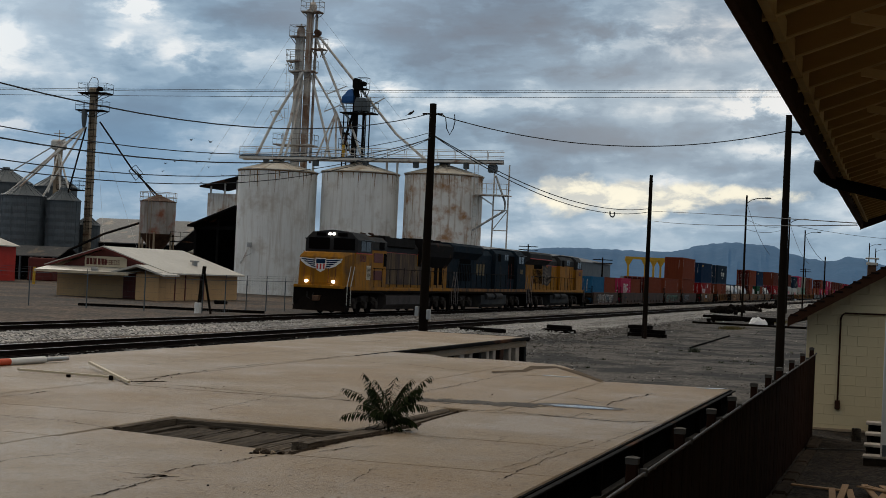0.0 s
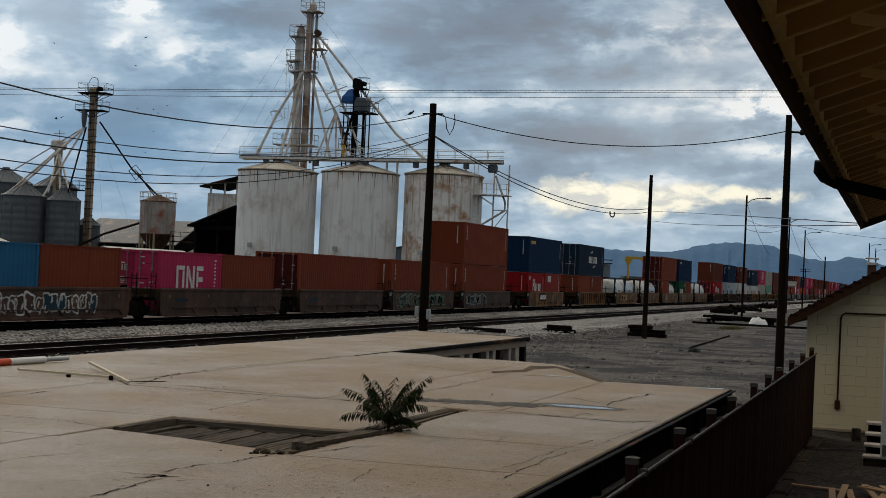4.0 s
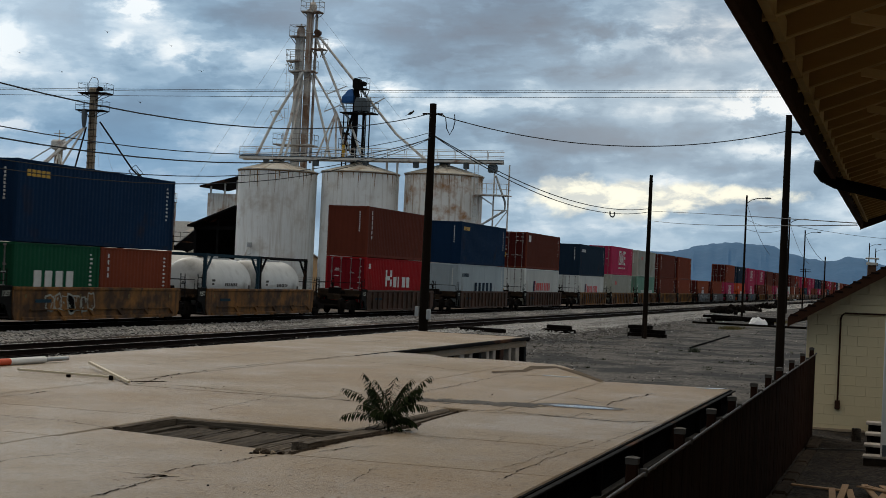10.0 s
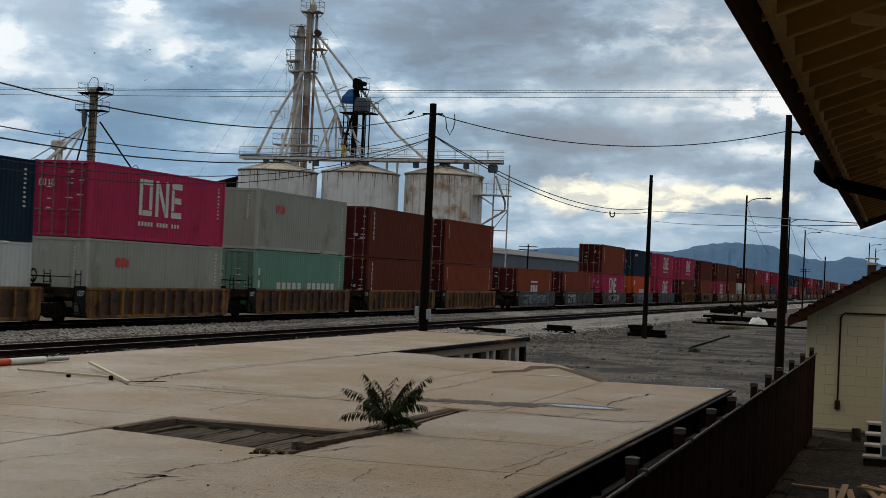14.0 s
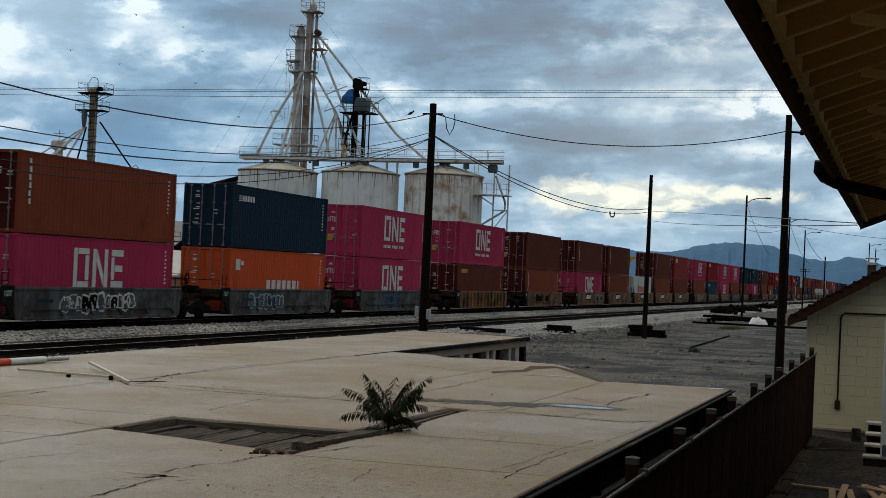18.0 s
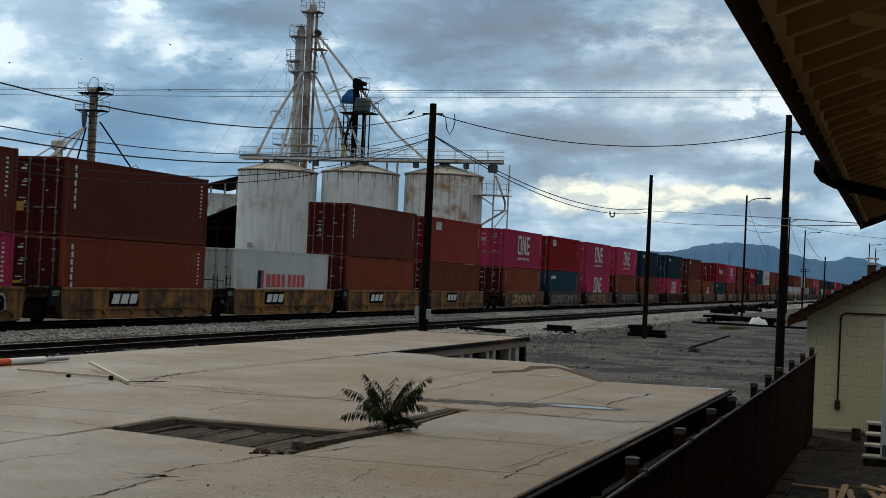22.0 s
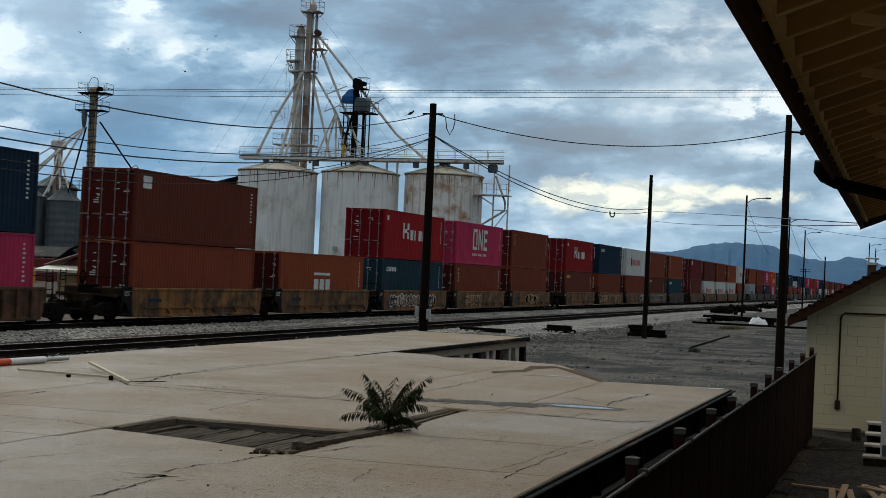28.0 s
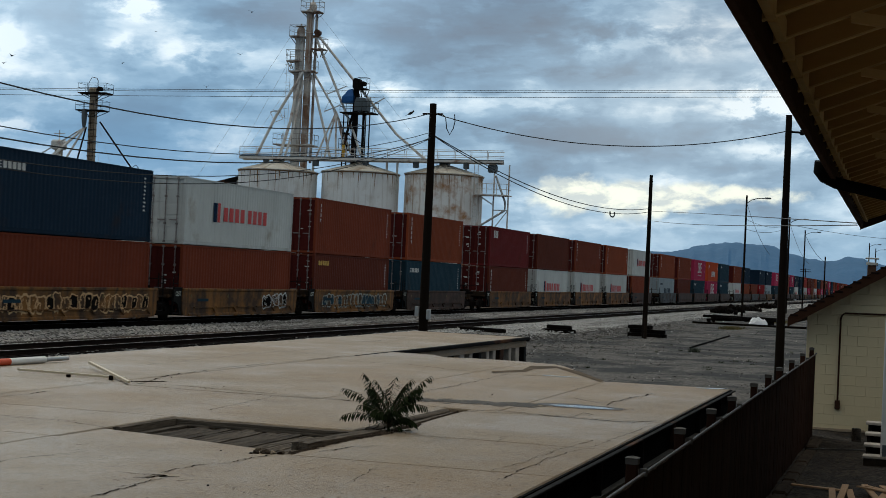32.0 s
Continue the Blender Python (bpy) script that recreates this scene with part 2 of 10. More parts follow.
M["tower_white"] = material("chipped_white_steel", (0.62, 0.61, 0.58), 0.6, 0.0, var=0.2, scale=0.8, dirt=(0.22, 0.11, 0.06), dirt_amount=0.36, dirt_scale=0.8)
M["tower_rust"] = material("rust_brown_steel", (0.50, 0.48, 0.45), 0.7, 0.0, var=0.25, scale=0.8, dirt=(0.13, 0.065, 0.04), dirt_amount=0.62, dirt_scale=0.7)
M["tower_dull"] = material("dull_grey_rail_steel", (0.30, 0.29, 0.27), 0.7, 0.0, var=0.25, scale=0.8, dirt=(0.10, 0.06, 0.04), dirt_amount=0.45, dirt_scale=0.9)
M["casing_rust"] = material("rust_streaked_casing", (0.50, 0.47, 0.43), 0.75, 0.0, spec=0.1, var=0.2, scale=0.7, dirt=(0.17, 0.085, 0.045), dirt_amount=0.55, dirt_scale=0.45, streak=0.9, streak_col=(0.24, 0.10, 0.035), streak_at=0.49)
M["casing_white"] = material("dirty_white_casing", (0.56, 0.56, 0.54), 0.7, 0.0, spec=0.1, var=0.15, scale=0.7, dirt=(0.25, 0.20, 0.16), dirt_amount=0.35, dirt_scale=0.6, streak=0.6, streak_col=(0.26, 0.20, 0.15), streak_at=0.5)
M["tower_tan"] = material("tan_steel_casing", (0.33, 0.26, 0.18), 0.65, 0.1, var=0.2, scale=1, dirt=(0.13, 0.08, 0.05), dirt_amount=0.3)
M["blue"] = material("blue_motor_cover", (0.02, 0.10, 0.30), 0.5, var=0.2)
# near-black paint, also put in for deep shade under platform and hatch
M["black"] = material("black_paint_and_shade", (0.004, 0.0035, 0.0035), 0.95, spec=0.02, var=0.2)
M["tan_wall"] = material("tan_painted_block", (0.66, 0.54, 0.335), 0.8, var=0.1, scale=0.5, dirt=(0.30, 0.22, 0.12), dirt_amount=0.25, dirt_scale=0.7, bump=0.3, bump_scale=40, rand=0.015)
M["tan_stucco"] = material("tan_stucco", (0.55, 0.35, 0.175), 0.85, var=0.12, scale=0.5, bump=0.2)
M["maroon"] = material("maroon_trim_paint", (0.11, 0.025, 0.02), 0.6, var=0.2)
M["cream"] = material("cream_sign_board", (0.55, 0.47, 0.34), 0.6, var=0.08)
M["roof_white"] = material("white_metal_roof", (0.50, 0.48, 0.43), 0.5, 0.1, var=0.1, scale=0.4, streak=0.2)
M["roof_grey"] = material("grey_metal_roof", (0.085, 0.088, 0.092), 0.6, 0.2, var=0.2, scale=0.4, dirt=(0.25, 0.2, 0.15), dirt_amount=0.25)
M["shingle"] = material("dark_brown_shingle", (0.016, 0.009, 0.007), 0.9, spec=0.06, var=0.3, scale=3, bump=0.6)
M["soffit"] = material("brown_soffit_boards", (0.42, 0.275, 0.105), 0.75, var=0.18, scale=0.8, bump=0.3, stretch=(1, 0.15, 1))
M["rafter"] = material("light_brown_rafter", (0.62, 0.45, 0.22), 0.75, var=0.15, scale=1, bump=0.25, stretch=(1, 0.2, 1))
M["fascia"] = material("dark_brown_fascia", (0.042, 0.019, 0.011), 0.85, spec=0.06, var=0.2, scale=1.2, bump=0.2)
M["white"] = material("white_paint", (0.72, 0.72, 0.70), 0.55, var=0.08, scale=1.0, dirt=(0.4, 0.36, 0.3), dirt_amount=0.12)
M["offwhite"] = material("offwhite_marking", (0.55, 0.55, 0.52), 0.6, var=0.15, scale=2)
M["red_paint"] = material("red_paint", (0.48, 0.04, 0.03), 0.5, var=0.15)
M["orange_red"] = material("orange_red_paint", (0.60, 0.09, 0.03), 0.5, var=0.12)
M["yellow"] = material("yellow_paint", (0.50, 0.30, 0.03), 0.5, var=0.12)
M["leaf"] = material("dark_green_leaf", (0.017, 0.026, 0.008), 0.75, spec=0.06, var=0.35, scale=7, rand=0.25)
M["stem"] = material("green_brown_stem", (0.06, 0.05, 0.025), 0.7)
M["grass"] = material("dry_grass", (0.12, 0.10, 0.035), 0.8, var=0.3, scale=5)
M["weed"] = material("grey_green_weed", (0.06, 0.07, 0.045), 0.8, var=0.3, scale=5)
M["wire"] = material("black_cable", (0.012, 0.012, 0.012), 0.6, var=0.1, bump=0)
M["glass_dark"] = material("dark_window_glass", (0.015, 0.018, 0.02), 0.22, var=0.05, bump=0, spec=0.15)
M["sheet_white"] = material("white_plastic_sheet", (0.70, 0.71, 0.72), 0.45, var=0.06)
M["lamp_glow"] = material("headlight_lens", (0.9, 0.85, 0.7), 0.3, emit=((1.0, 0.95, 0.84), 7.0), bump=0)
M["bird"] = material("dark_feather", (0.02, 0.019, 0.018), 0.7, var=0.2)


def stone_material(name, base, scale, lo=0.2, hi=2.2, patch=None, patch_scale=0.12, relief=0.06, squash=(1, 1, 1)):
    """Crushed stone or gritty paving: cells of different grey, with large patches of another colour."""
    m = bpy.data.materials.new(name)
    m.use_nodes = True
    nt = m.node_tree
    N, L = nt.nodes.new, nt.links.new
    b = nt.nodes["Principled BSDF"]
    g = N("ShaderNodeNewGeometry")
    v = N("ShaderNodeTexVoronoi")
    v.inputs["Scale"].default_value = scale
    L(g.outputs["Position"], v.inputs["Vector"])
    hs = N("ShaderNodeHueSaturation")
    sepc = N("ShaderNodeSeparateColor")
    L(v.outputs["Color"], sepc.inputs[0])
    pw = N("ShaderNodeMath")
    pw.operation = "POWER"
    L(sepc.outputs[0], pw.inputs[0])
    pw.inputs[1].default_value = 1.6
    r = N("ShaderNodeMapRange")
    L(pw.outputs[0], r.inputs[0])
    r.inputs[3].default_value, r.inputs[4].default_value = lo, hi
    L(r.outputs[0], hs.inputs["Value"])
    n = N("ShaderNodeTexNoise")
    n.inputs["Scale"].default_value, n.inputs["Detail"].default_value, n.inputs["Roughness"].default_value = patch_scale, 9, 0.68
    sq = N("ShaderNodeMapping")
    sq.inputs["Scale"].default_value, sq.inputs["Rotation"].default_value = squash, (0, 0, radians(70 if squash[0] < 1 else 0))
    L(g.outputs["Position"], sq.inputs[0])
    L(sq.outputs[0], n.inputs["Vector"])
    rr = N("ShaderNodeMapRange")
    L(n.outputs[0], rr.inputs[0])
    rr.inputs[1].default_value, rr.inputs[2].default_value = 0.45, 0.55
    mx = N("ShaderNodeMix")
    mx.data_type = "RGBA"
    L(rr.outputs[0], mx.inputs[0])
    mx.inputs[6].default_value, mx.inputs[7].default_value = (*[c * 1.1 for c in base], 1), (*(patch or [c * 0.65 for c in base]), 1)
    L(mx.outputs[2], hs.inputs["Color"])
    L(hs.outputs[0], b.inputs["Base Color"])
    b.inputs["Roughness"].default_value = 0.92
    b.inputs["Specular IOR Level"].default_value = 0.2
    bp = N("ShaderNodeBump")
    bp.inputs["Strength"].default_value, bp.inputs["Distance"].default_value = 1.0, relief
    bp.invert = True
    L(v.outputs["Distance"], bp.inputs["Height"])
    L(bp.outputs[0], b.inputs["Normal"])
    return m


M["ballast"] = stone_material("grey_ballast", (0.090, 0.086, 0.081), 13, 0.04, 6.4, relief=0.04)
M["asphalt"] = stone_material("gritty_asphalt", (0.010, 0.009, 0.008), 16, 0.45, 2.2, (0.066, 0.058, 0.050), 0.30, 0.008)
M["earth"] = stone_material("dark_yard_soil", (0.0075, 0.0052, 0.0036), 18, 0.3, 3.0, (0.020, 0.0145, 0.010), 1.6, 0.03)
M["dirt"] = stone_material("stony_dirt", (0.060, 0.041, 0.028), 5, 0.5, 2.2, (0.030, 0.023, 0.018), 0.10, 0.03)


def paint(name, base, dirt_amount=0.15):
    M[name] = material(name + "_container_paint", tuple(c * 0.86 for c in base), 0.75, 0.0, spec=0.05, var=0.14, scale=0.35, dirt=(base[0] * 0.45 + 0.02, base[1] * 0.4 + 0.012, base[2] * 0.35 + 0.008),
                       dirt_amount=dirt_amount, dirt_scale=0.5, streak=0.35, bump=0.05, rand=0.16)


paint("brown", (0.195, 0.046, 0.022))
paint("door_brown", (0.075, 0.013, 0.011))
paint("door_red", (0.19, 0.010, 0.016))
paint("darkbrown", (0.122, 0.031, 0.018))
paint("maroon_c", (0.135, 0.018, 0.018))
paint("red", (0.27, 0.012, 0.014))
paint("coral", (0.29, 0.045, 0.034))
paint("rust_orange", (0.25, 0.060, 0.024))
paint("orange", (0.55, 0.085, 0.025))
paint("magenta", (0.43, 0.036, 0.098))
paint("navy", (0.013, 0.028, 0.050))
paint("royal", (0.007, 0.026, 0.066))
paint("blue_c", (0.025, 0.125, 0.25))
paint("slate", (0.020, 0.046, 0.066))
paint("lightgrey", (0.40, 0.41, 0.36), 0.25)
paint("paleblue", (0.36, 0.42, 0.45))
paint("white_c", (0.60, 0.62, 0.60))
paint("green", (0.012, 0.085, 0.042))
paint("seagreen", (0.17, 0.32, 0.25))
for nm, c in (("well_yellow", (0.27, 0.125, 0.026)), ("well_ochre", (0.23, 0.105, 0.028)), ("well_brown", (0.085, 0.045, 0.032)), ("well_grey", (0.085, 0.095, 0.10)), ("well_rust", (0.15, 0.065, 0.035))):
    M[nm] = material(nm + "_paint", c, 0.7, 0.0, spec=0.1, var=0.25, scale=0.6, dirt=(0.034, 0.022, 0.015), dirt_amount=0.68, dirt_scale=0.9, streak=0.8, streak_col=(0.045, 0.026, 0.016), streak_at=0.50, bump=0.1, rand=0.15)
M["loco_yellow"] = material("armour_yellow_paint", (0.33, 0.142, 0.011), 0.65, 0.0, spec=0.08, var=0.2, scale=0.5, dirt=(0.10, 0.06, 0.03), dirt_amount=0.38, dirt_scale=0.5, streak=0.55, streak_col=(0.05, 0.035, 0.025), streak_at=0.50, bump=0.05)
M["loco_grey"] = material("grey_engine_paint", (0.026, 0.027, 0.029), 0.75, 0.0, spec=0.08, var=0.2, scale=0.5, dirt=(0.05, 0.045, 0.04), dirt_amount=0.4, bump=0.05)
M["loco_blue"] = material("dark_blue_engine_paint", (0.010, 0.019, 0.029), 0.8, 0.0, spec=0.04, var=0.25, scale=0.5, dirt=(0.026, 0.024, 0.022), dirt_amount=0.35, streak=0.4, bump=0.05)
M["bogie"] = material("dusty_bogie_steel", (0.035, 0.029, 0.025), 0.9, 0.0, spec=0.1, var=0.4, scale=2.5, bump=0.2)
M["faded_yellow"] = material("faded_yellow_lettering", (0.14, 0.10, 0.035), 0.7, var=0.3, scale=2.0, dirt=(0.02, 0.03, 0.04), dirt_amount=0.45, dirt_scale=2.0)
M["faded_grey"] = material("soot_stained_emblem", (0.075, 0.062, 0.058), 0.8, var=0.4, scale=1.5, dirt=(0.02, 0.018, 0.018), dirt_amount=0.4, dirt_scale=1.2)
M["faded_white"] = material("dirty_white_emblem", (0.17, 0.14, 0.11), 0.8, var=0.35, scale=1.5, dirt=(0.06, 0.045, 0.03), dirt_amount=0.45, dirt_scale=1.2)
M["peeled"] = material("peeling_streaked_paint", (0.16, 0.115, 0.070), 0.8, 0.0, spec=0.06, var=0.35, scale=1.6, dirt=(0.060, 0.044, 0.044), dirt_amount=0.62, dirt_scale=1.3, streak=0.95, streak_col=(0.040, 0.030, 0.032), streak_at=0.46, stretch=(1, 1, 0.35), bump=0.05)
M["cap_grey"] = material("dull_grey_cap", (0.06, 0.055, 0.05), 0.8, var=0.3, scale=5)
M["soil"] = material("crumbly_dark_soil", (0.045, 0.033, 0.024), 0.95, spec=0.08, var=0.5, scale=6, bump=0.8, bump_scale=30)
M["pale_stone"] = material("pale_crushed_stone", (0.46, 0.45, 0.44), 0.9, spec=0.1, var=0.4, scale=3.0, local=False)
M["flake"] = material("pale_concrete_flake", (0.36, 0.31, 0.24), 0.9, spec=0.1, var=0.3, scale=9)
M["tank_dusty"] = material("dusty_fuel_tank", (0.055, 0.044, 0.040), 0.7, spec=0.12, var=0.3, scale=0.8, dirt=(0.02, 0.016, 0.014), dirt_amount=0.3)
M["wood_pale"] = material("pale_dirty_wood", (0.40, 0.36, 0.32), 0.8, spec=0.1, var=0.3, scale=3, bump=0.4)
M["end_dark"] = material("grimy_black_steel", (0.008, 0.0075, 0.007), 0.85, var=0.4, scale=2, dirt=(0.022, 0.016, 0.011), dirt_amount=0.3, dirt_scale=1.5, spec=0.08)
M["fence_rail"] = material("dull_brown_pipe", (0.060, 0.053, 0.049), 0.6, var=0.4, scale=6, dirt=(0.03, 0.018, 0.012), dirt_amount=0.5, dirt_scale=5)
M["rod"] = material("dull_lock_rod", (0.20, 0.175, 0.17), 0.6, var=0.3, scale=3)
M["silo_roof"] = material("weathered_silo_roof", (0.52, 0.49, 0.43), 0.75, var=0.2, scale=0.5, dirt=(0.24, 0.17, 0.11), dirt_amount=0.4, dirt_scale=0.6)
M["stain_grey"] = material("grey_worn_concrete", (0.080, 0.070, 0.060), 0.85, spec=0.15, var=0.4, scale=5)
M["tan_soil"] = material("tan_loose_soil", (0.10, 0.074, 0.050), 0.95, spec=0.05, var=0.4, scale=4, bump=0.6)
M["hopper_rust"] = material("rust_eaten_white_paint", (0.36, 0.34, 0.32), 0.75, var=0.2, scale=0.6, dirt=(0.27, 0.085, 0.04), dirt_amount=0.40, dirt_scale=0.7, streak=0.7, streak_col=(0.15, 0.11, 0.09), streak_at=0.5)
M["spall"] = material("broken_concrete_face", (0.115, 0.088, 0.062), 0.95, spec=0.1, var=0.4, scale=9, bump=0.5)
M["under"] = material("grimy_underframe", (0.008, 0.006, 0.005), 0.95, 0.0, spec=0.03, var=0.35, scale=2.0, bump=0.2)
M["end_grime"] = material("grimy_end_steel", (0.028, 0.019, 0.013), 0.9, 0.0, spec=0.04, var=0.4, scale=1.5, dirt=(0.09, 0.045, 0.02), dirt_amount=0.25, dirt_scale=1.2, bump=0.2)
M["tank_white"] = material("white_tank_shell", (0.58, 0.58, 0.56), 0.5, 0.0, var=0.15, scale=0.6, dirt=(0.20, 0.18, 0.15), dirt_amount=0.4, streak=0.3)
M["tank_steel"] = material("brushed_tank_shell", (0.45, 0.46, 0.47), 0.4, 0.6, var=0.15, scale=0.6, streak=0.3)


# ---- mesh building ----
class Shape:
    """Collects faces of one mesh."""

    def __init__(self):
        self.v, self.f = [], []

    def add(self, verts, faces):
        n = len(self.v)
        self.v.extend(tuple(p) for p in verts)
        self.f.extend(tuple(i + n for i in q) for q in faces)
        return self

    def box(self, a, b, bevel=0.0):
        (x0, y0, z0), (x1, y1, z1) = a, b
        if bevel <= 0:
            v = [(x, y, z) for z in (z0, z1) for y in (y0, y1) for x in (x0, x1)]
            return self.add(v, [(0, 2, 3, 1), (4, 5, 7, 6), (0, 1, 5, 4), (2, 6, 7, 3), (0, 4, 6, 2), (1, 3, 7, 5)])
        d = min(bevel, (x1 - x0) * 0.45, (y1 - y0) * 0.45, (z1 - z0) * 0.45)
        v, idx = [], {}
        for sx in (0, 1):
            for sy in (0, 1):
                for sz in (0, 1):
                    for k in range(3):
                        p = [(x0, x1)[sx], (y0, y1)[sy], (z0, z1)[sz]]
                        for j, s in enumerate((sx, sy, sz)):
                            if j != k:
                                p[j] += d if s == 0 else -d
                        idx[sx, sy, sz, k] = len(v)
                        v.append(p)
        f = []
        I = idx
        for s in (0, 1):
            q = [I[s, 0, 0, 0], I[s, 1, 0, 0], I[s, 1, 1, 0], I[s, 0, 1, 0]]
            f.append(q if s else q[::-1])
            q = [I[0, s, 0, 1], I[0, s, 1, 1], I[1, s, 1, 1], I[1, s, 0, 1]]
            f.append(q if s else q[::-1])
            q = [I[0, 0, s, 2], I[1, 0, s, 2], I[1, 1, s, 2], I[0, 1, s, 2]]
            f.append(q if s else q[::-1])
        for a_ in (0, 1):
            for b_ in (0, 1):
                f.append([I[0, a_, b_, 1], I[1, a_, b_, 1], I[1, a_, b_, 2], I[0, a_, b_, 2]])
                f.append([I[a_, 0, b_, 0], I[a_, 1, b_, 0], I[a_, 1, b_, 2], I[a_, 0, b_, 2]])
                f.append([I[a_, b_, 0, 0], I[a_, b_, 1, 0], I[a_, b_, 1, 1], I[a_, b_, 0, 1]])
                for c_ in (0, 1):
                    f.append([I[a_, b_, c_, 0], I[a_, b_, c_, 1], I[a_, b_, c_, 2]])
        f = list({tuple(sorted(q)): q for q in f}.values())
        return self.add(v, f)

    def tube(self, p, q, r, n=8, r2=None, caps=True):
        p, q = Vector(p), Vector(q)
        r2 = r if r2 is None else r2
        w = (q - p).normalized()
        a = w.orthogonal().normalized()
        b = w.cross(a)
        v = []
        for c, rad in ((p, r), (q, r2)):
            for i in range(n):
                t = math.tau * i / n
                v.append(c + a * (rad * math.cos(t)) + b * (rad * math.sin(t)))
        f = [(i, (i + 1) % n, n + (i + 1) % n, n + i) for i in range(n)]
        if caps:
            f += [tuple(range(n))[::-1], tuple(range(n, 2 * n))]
        return self.add(v, f)

    def path(self, pts, r, n=6):
        """One continuous round bar through the points."""
        pts = [Vector(p) for p in pts]
        k = len(pts)
        d0 = (pts[1] - pts[0]).normalized()
        a = d0.orthogonal().normalized()
        v = []
        for i, p in enumerate(pts):
            d = (pts[min(i + 1, k - 1)] - pts[max(i - 1, 0)]).normalized()
            a = (a - d * a.dot(d)).normalized()
            b = d.cross(a)
            v += [p + a * (r * math.cos(math.tau * j / n)) + b * (r * math.sin(math.tau * j / n)) for j in range(n)]
        f = [(i * n + j, i * n + (j + 1) % n, (i + 1) * n + (j + 1) % n, (i + 1) * n + j) for i in range(k - 1) for j in range(n)]
        f += [tuple(range(n))[::-1], tuple(range((k - 1) * n, k * n))]
        return self.add(v, f)

    def beam(self, p, q, w, h, up=(0, 0, 1)):
        """A squared bar from p to q, w wide and h high."""
        p, q = Vector(p), Vector(q)
        d = (q - p).normalized()
        s = d.cross(Vector(up))
        s = s.normalized() if s.length > 1e-5 else Vector((1, 0, 0))
        u = s.cross(d)
        v = [c + s * (i * w / 2) + u * (j * h / 2) for c in (p, q) for i, j in ((-1, -1), (1, -1), (1, 1), (-1, 1))]
        return self.add(v, [(3, 2, 1, 0), (4, 5, 6, 7), (0, 1, 5, 4), (1, 2, 6, 5), (2, 3, 7, 6), (3, 0, 4, 7)])

    def extrude(self, outline, axis, lo, hi):
        """A prism: outline in the plane across axis."""
        def put(a, b, c):
            return {0: (c, a, b), 1: (a, c, b), 2: (a, b, c)}[axis]
        n = len(outline)
        v = [put(a, b, lo) for a, b in outline] + [put(a, b, hi) for a, b in outline]
        f = [(i, (i + 1) % n, n + (i + 1) % n, n + i) for i in range(n)] + [tuple(range(n))[::-1], tuple(range(n, 2 * n))]
        return self.add(v, f)

    def lathe(self, prof, n=24, centre=(0, 0)):
        k = len(prof)
        v = [(centre[0] + r * math.cos(math.tau * i / n), centre[1] + r * math.sin(math.tau * i / n), z) for i in range(n) for r, z in prof]
        f = [(i * k + j, ((i + 1) % n) * k + j, ((i + 1) % n) * k + j + 1, i * k + j + 1) for i in range(n) for j in range(k - 1)]
        return self.add(v, f)

    def mesh(self, name, smooth=False):
        me = bpy.data.meshes.new(name)
        me.from_pydata(self.v, [], self.f)
        bm = bmesh.new()
        bm.from_mesh(me)
        bmesh.ops.recalc_face_normals(bm, faces=bm.faces)
        bm.to_mesh(me)
        bm.free()
        if smooth:
            me.polygons.foreach_set("use_smooth", [True] * len(me.polygons))
            me.set_sharp_from_angle(angle=radians(38))
        me.update()
        return me


def part(name, shape, mat, parent=None, label="", smooth=False, at=None):
    """Links a shape (or a mesh already made) as one object under its thing."""
    me = shape.mesh(name, smooth) if isinstance(shape, Shape) else shape
    if not me.materials:
        me.materials.append(None)
    ob = new(name, me)
    ob.material_slots[0].link = "OBJECT"
    ob.material_slots[0].material = M[mat] if isinstance(mat, str) else mat
    if parent is not None:
        ob.parent = parent
    if at is not None:
        ob.matrix_basis = at
    if label:
        ob["label"] = label
    return ob


def thing(name, label, category, at=None, group="", kind=""):
    ob = new(name)
    ob.empty_display_size = 0.2
    if at is not None:
        ob.matrix_basis = at
    return tagged(ob, label, category, group, kind)


def solid(name, shape, mat, label, category="", group="", kind="", at=None, smooth=False):
    """A thing of a single mesh."""
    return tagged(part(name, shape, mat, None, "", smooth, at), label, category, group, kind)

# ---- ground, railway bed, dock ----
GROUND = -0.35


def sheet(name, x0, x1, y0, y1, z, mat, label, nx=1, ny=1, rough=0.0):
    sh = Shape()
    vs = [(x0 + (x1 - x0) * i / nx, y0 + (y1 - y0) * j / ny, z + (noise.noise(Vector((i * 0.7, j * 0.7, 3.3))) * rough)) for j in range(ny + 1) for i in range(nx + 1)]
    sh.add(vs, [(j * (nx + 1) + i, j * (nx + 1) + i + 1, (j + 1) * (nx + 1) + i + 1, (j + 1) * (nx + 1) + i) for j in range(ny) for i in range(nx)])
    return solid(name, sh, mat, label, "ground", kind="structure")


sheet("ground", -800, 4800, -2500, 4000, GROUND, "dirt", "bare brown dirt reaching to the mountains", 60, 60)
sheet("road", 24, 420, -14, 19.2, GROUND + 0.02, "asphalt", "old patchy grey asphalt beside the railway", 120, 20, 0.03)
sheet("yard_ground", -6, 60, -12, 2.1, GROUND + 0.06, "earth", "dark bare soil between fence and depot", 90, 30, 0.05)

MAIN_Y, SIDE_Y = 31.1, 23.2


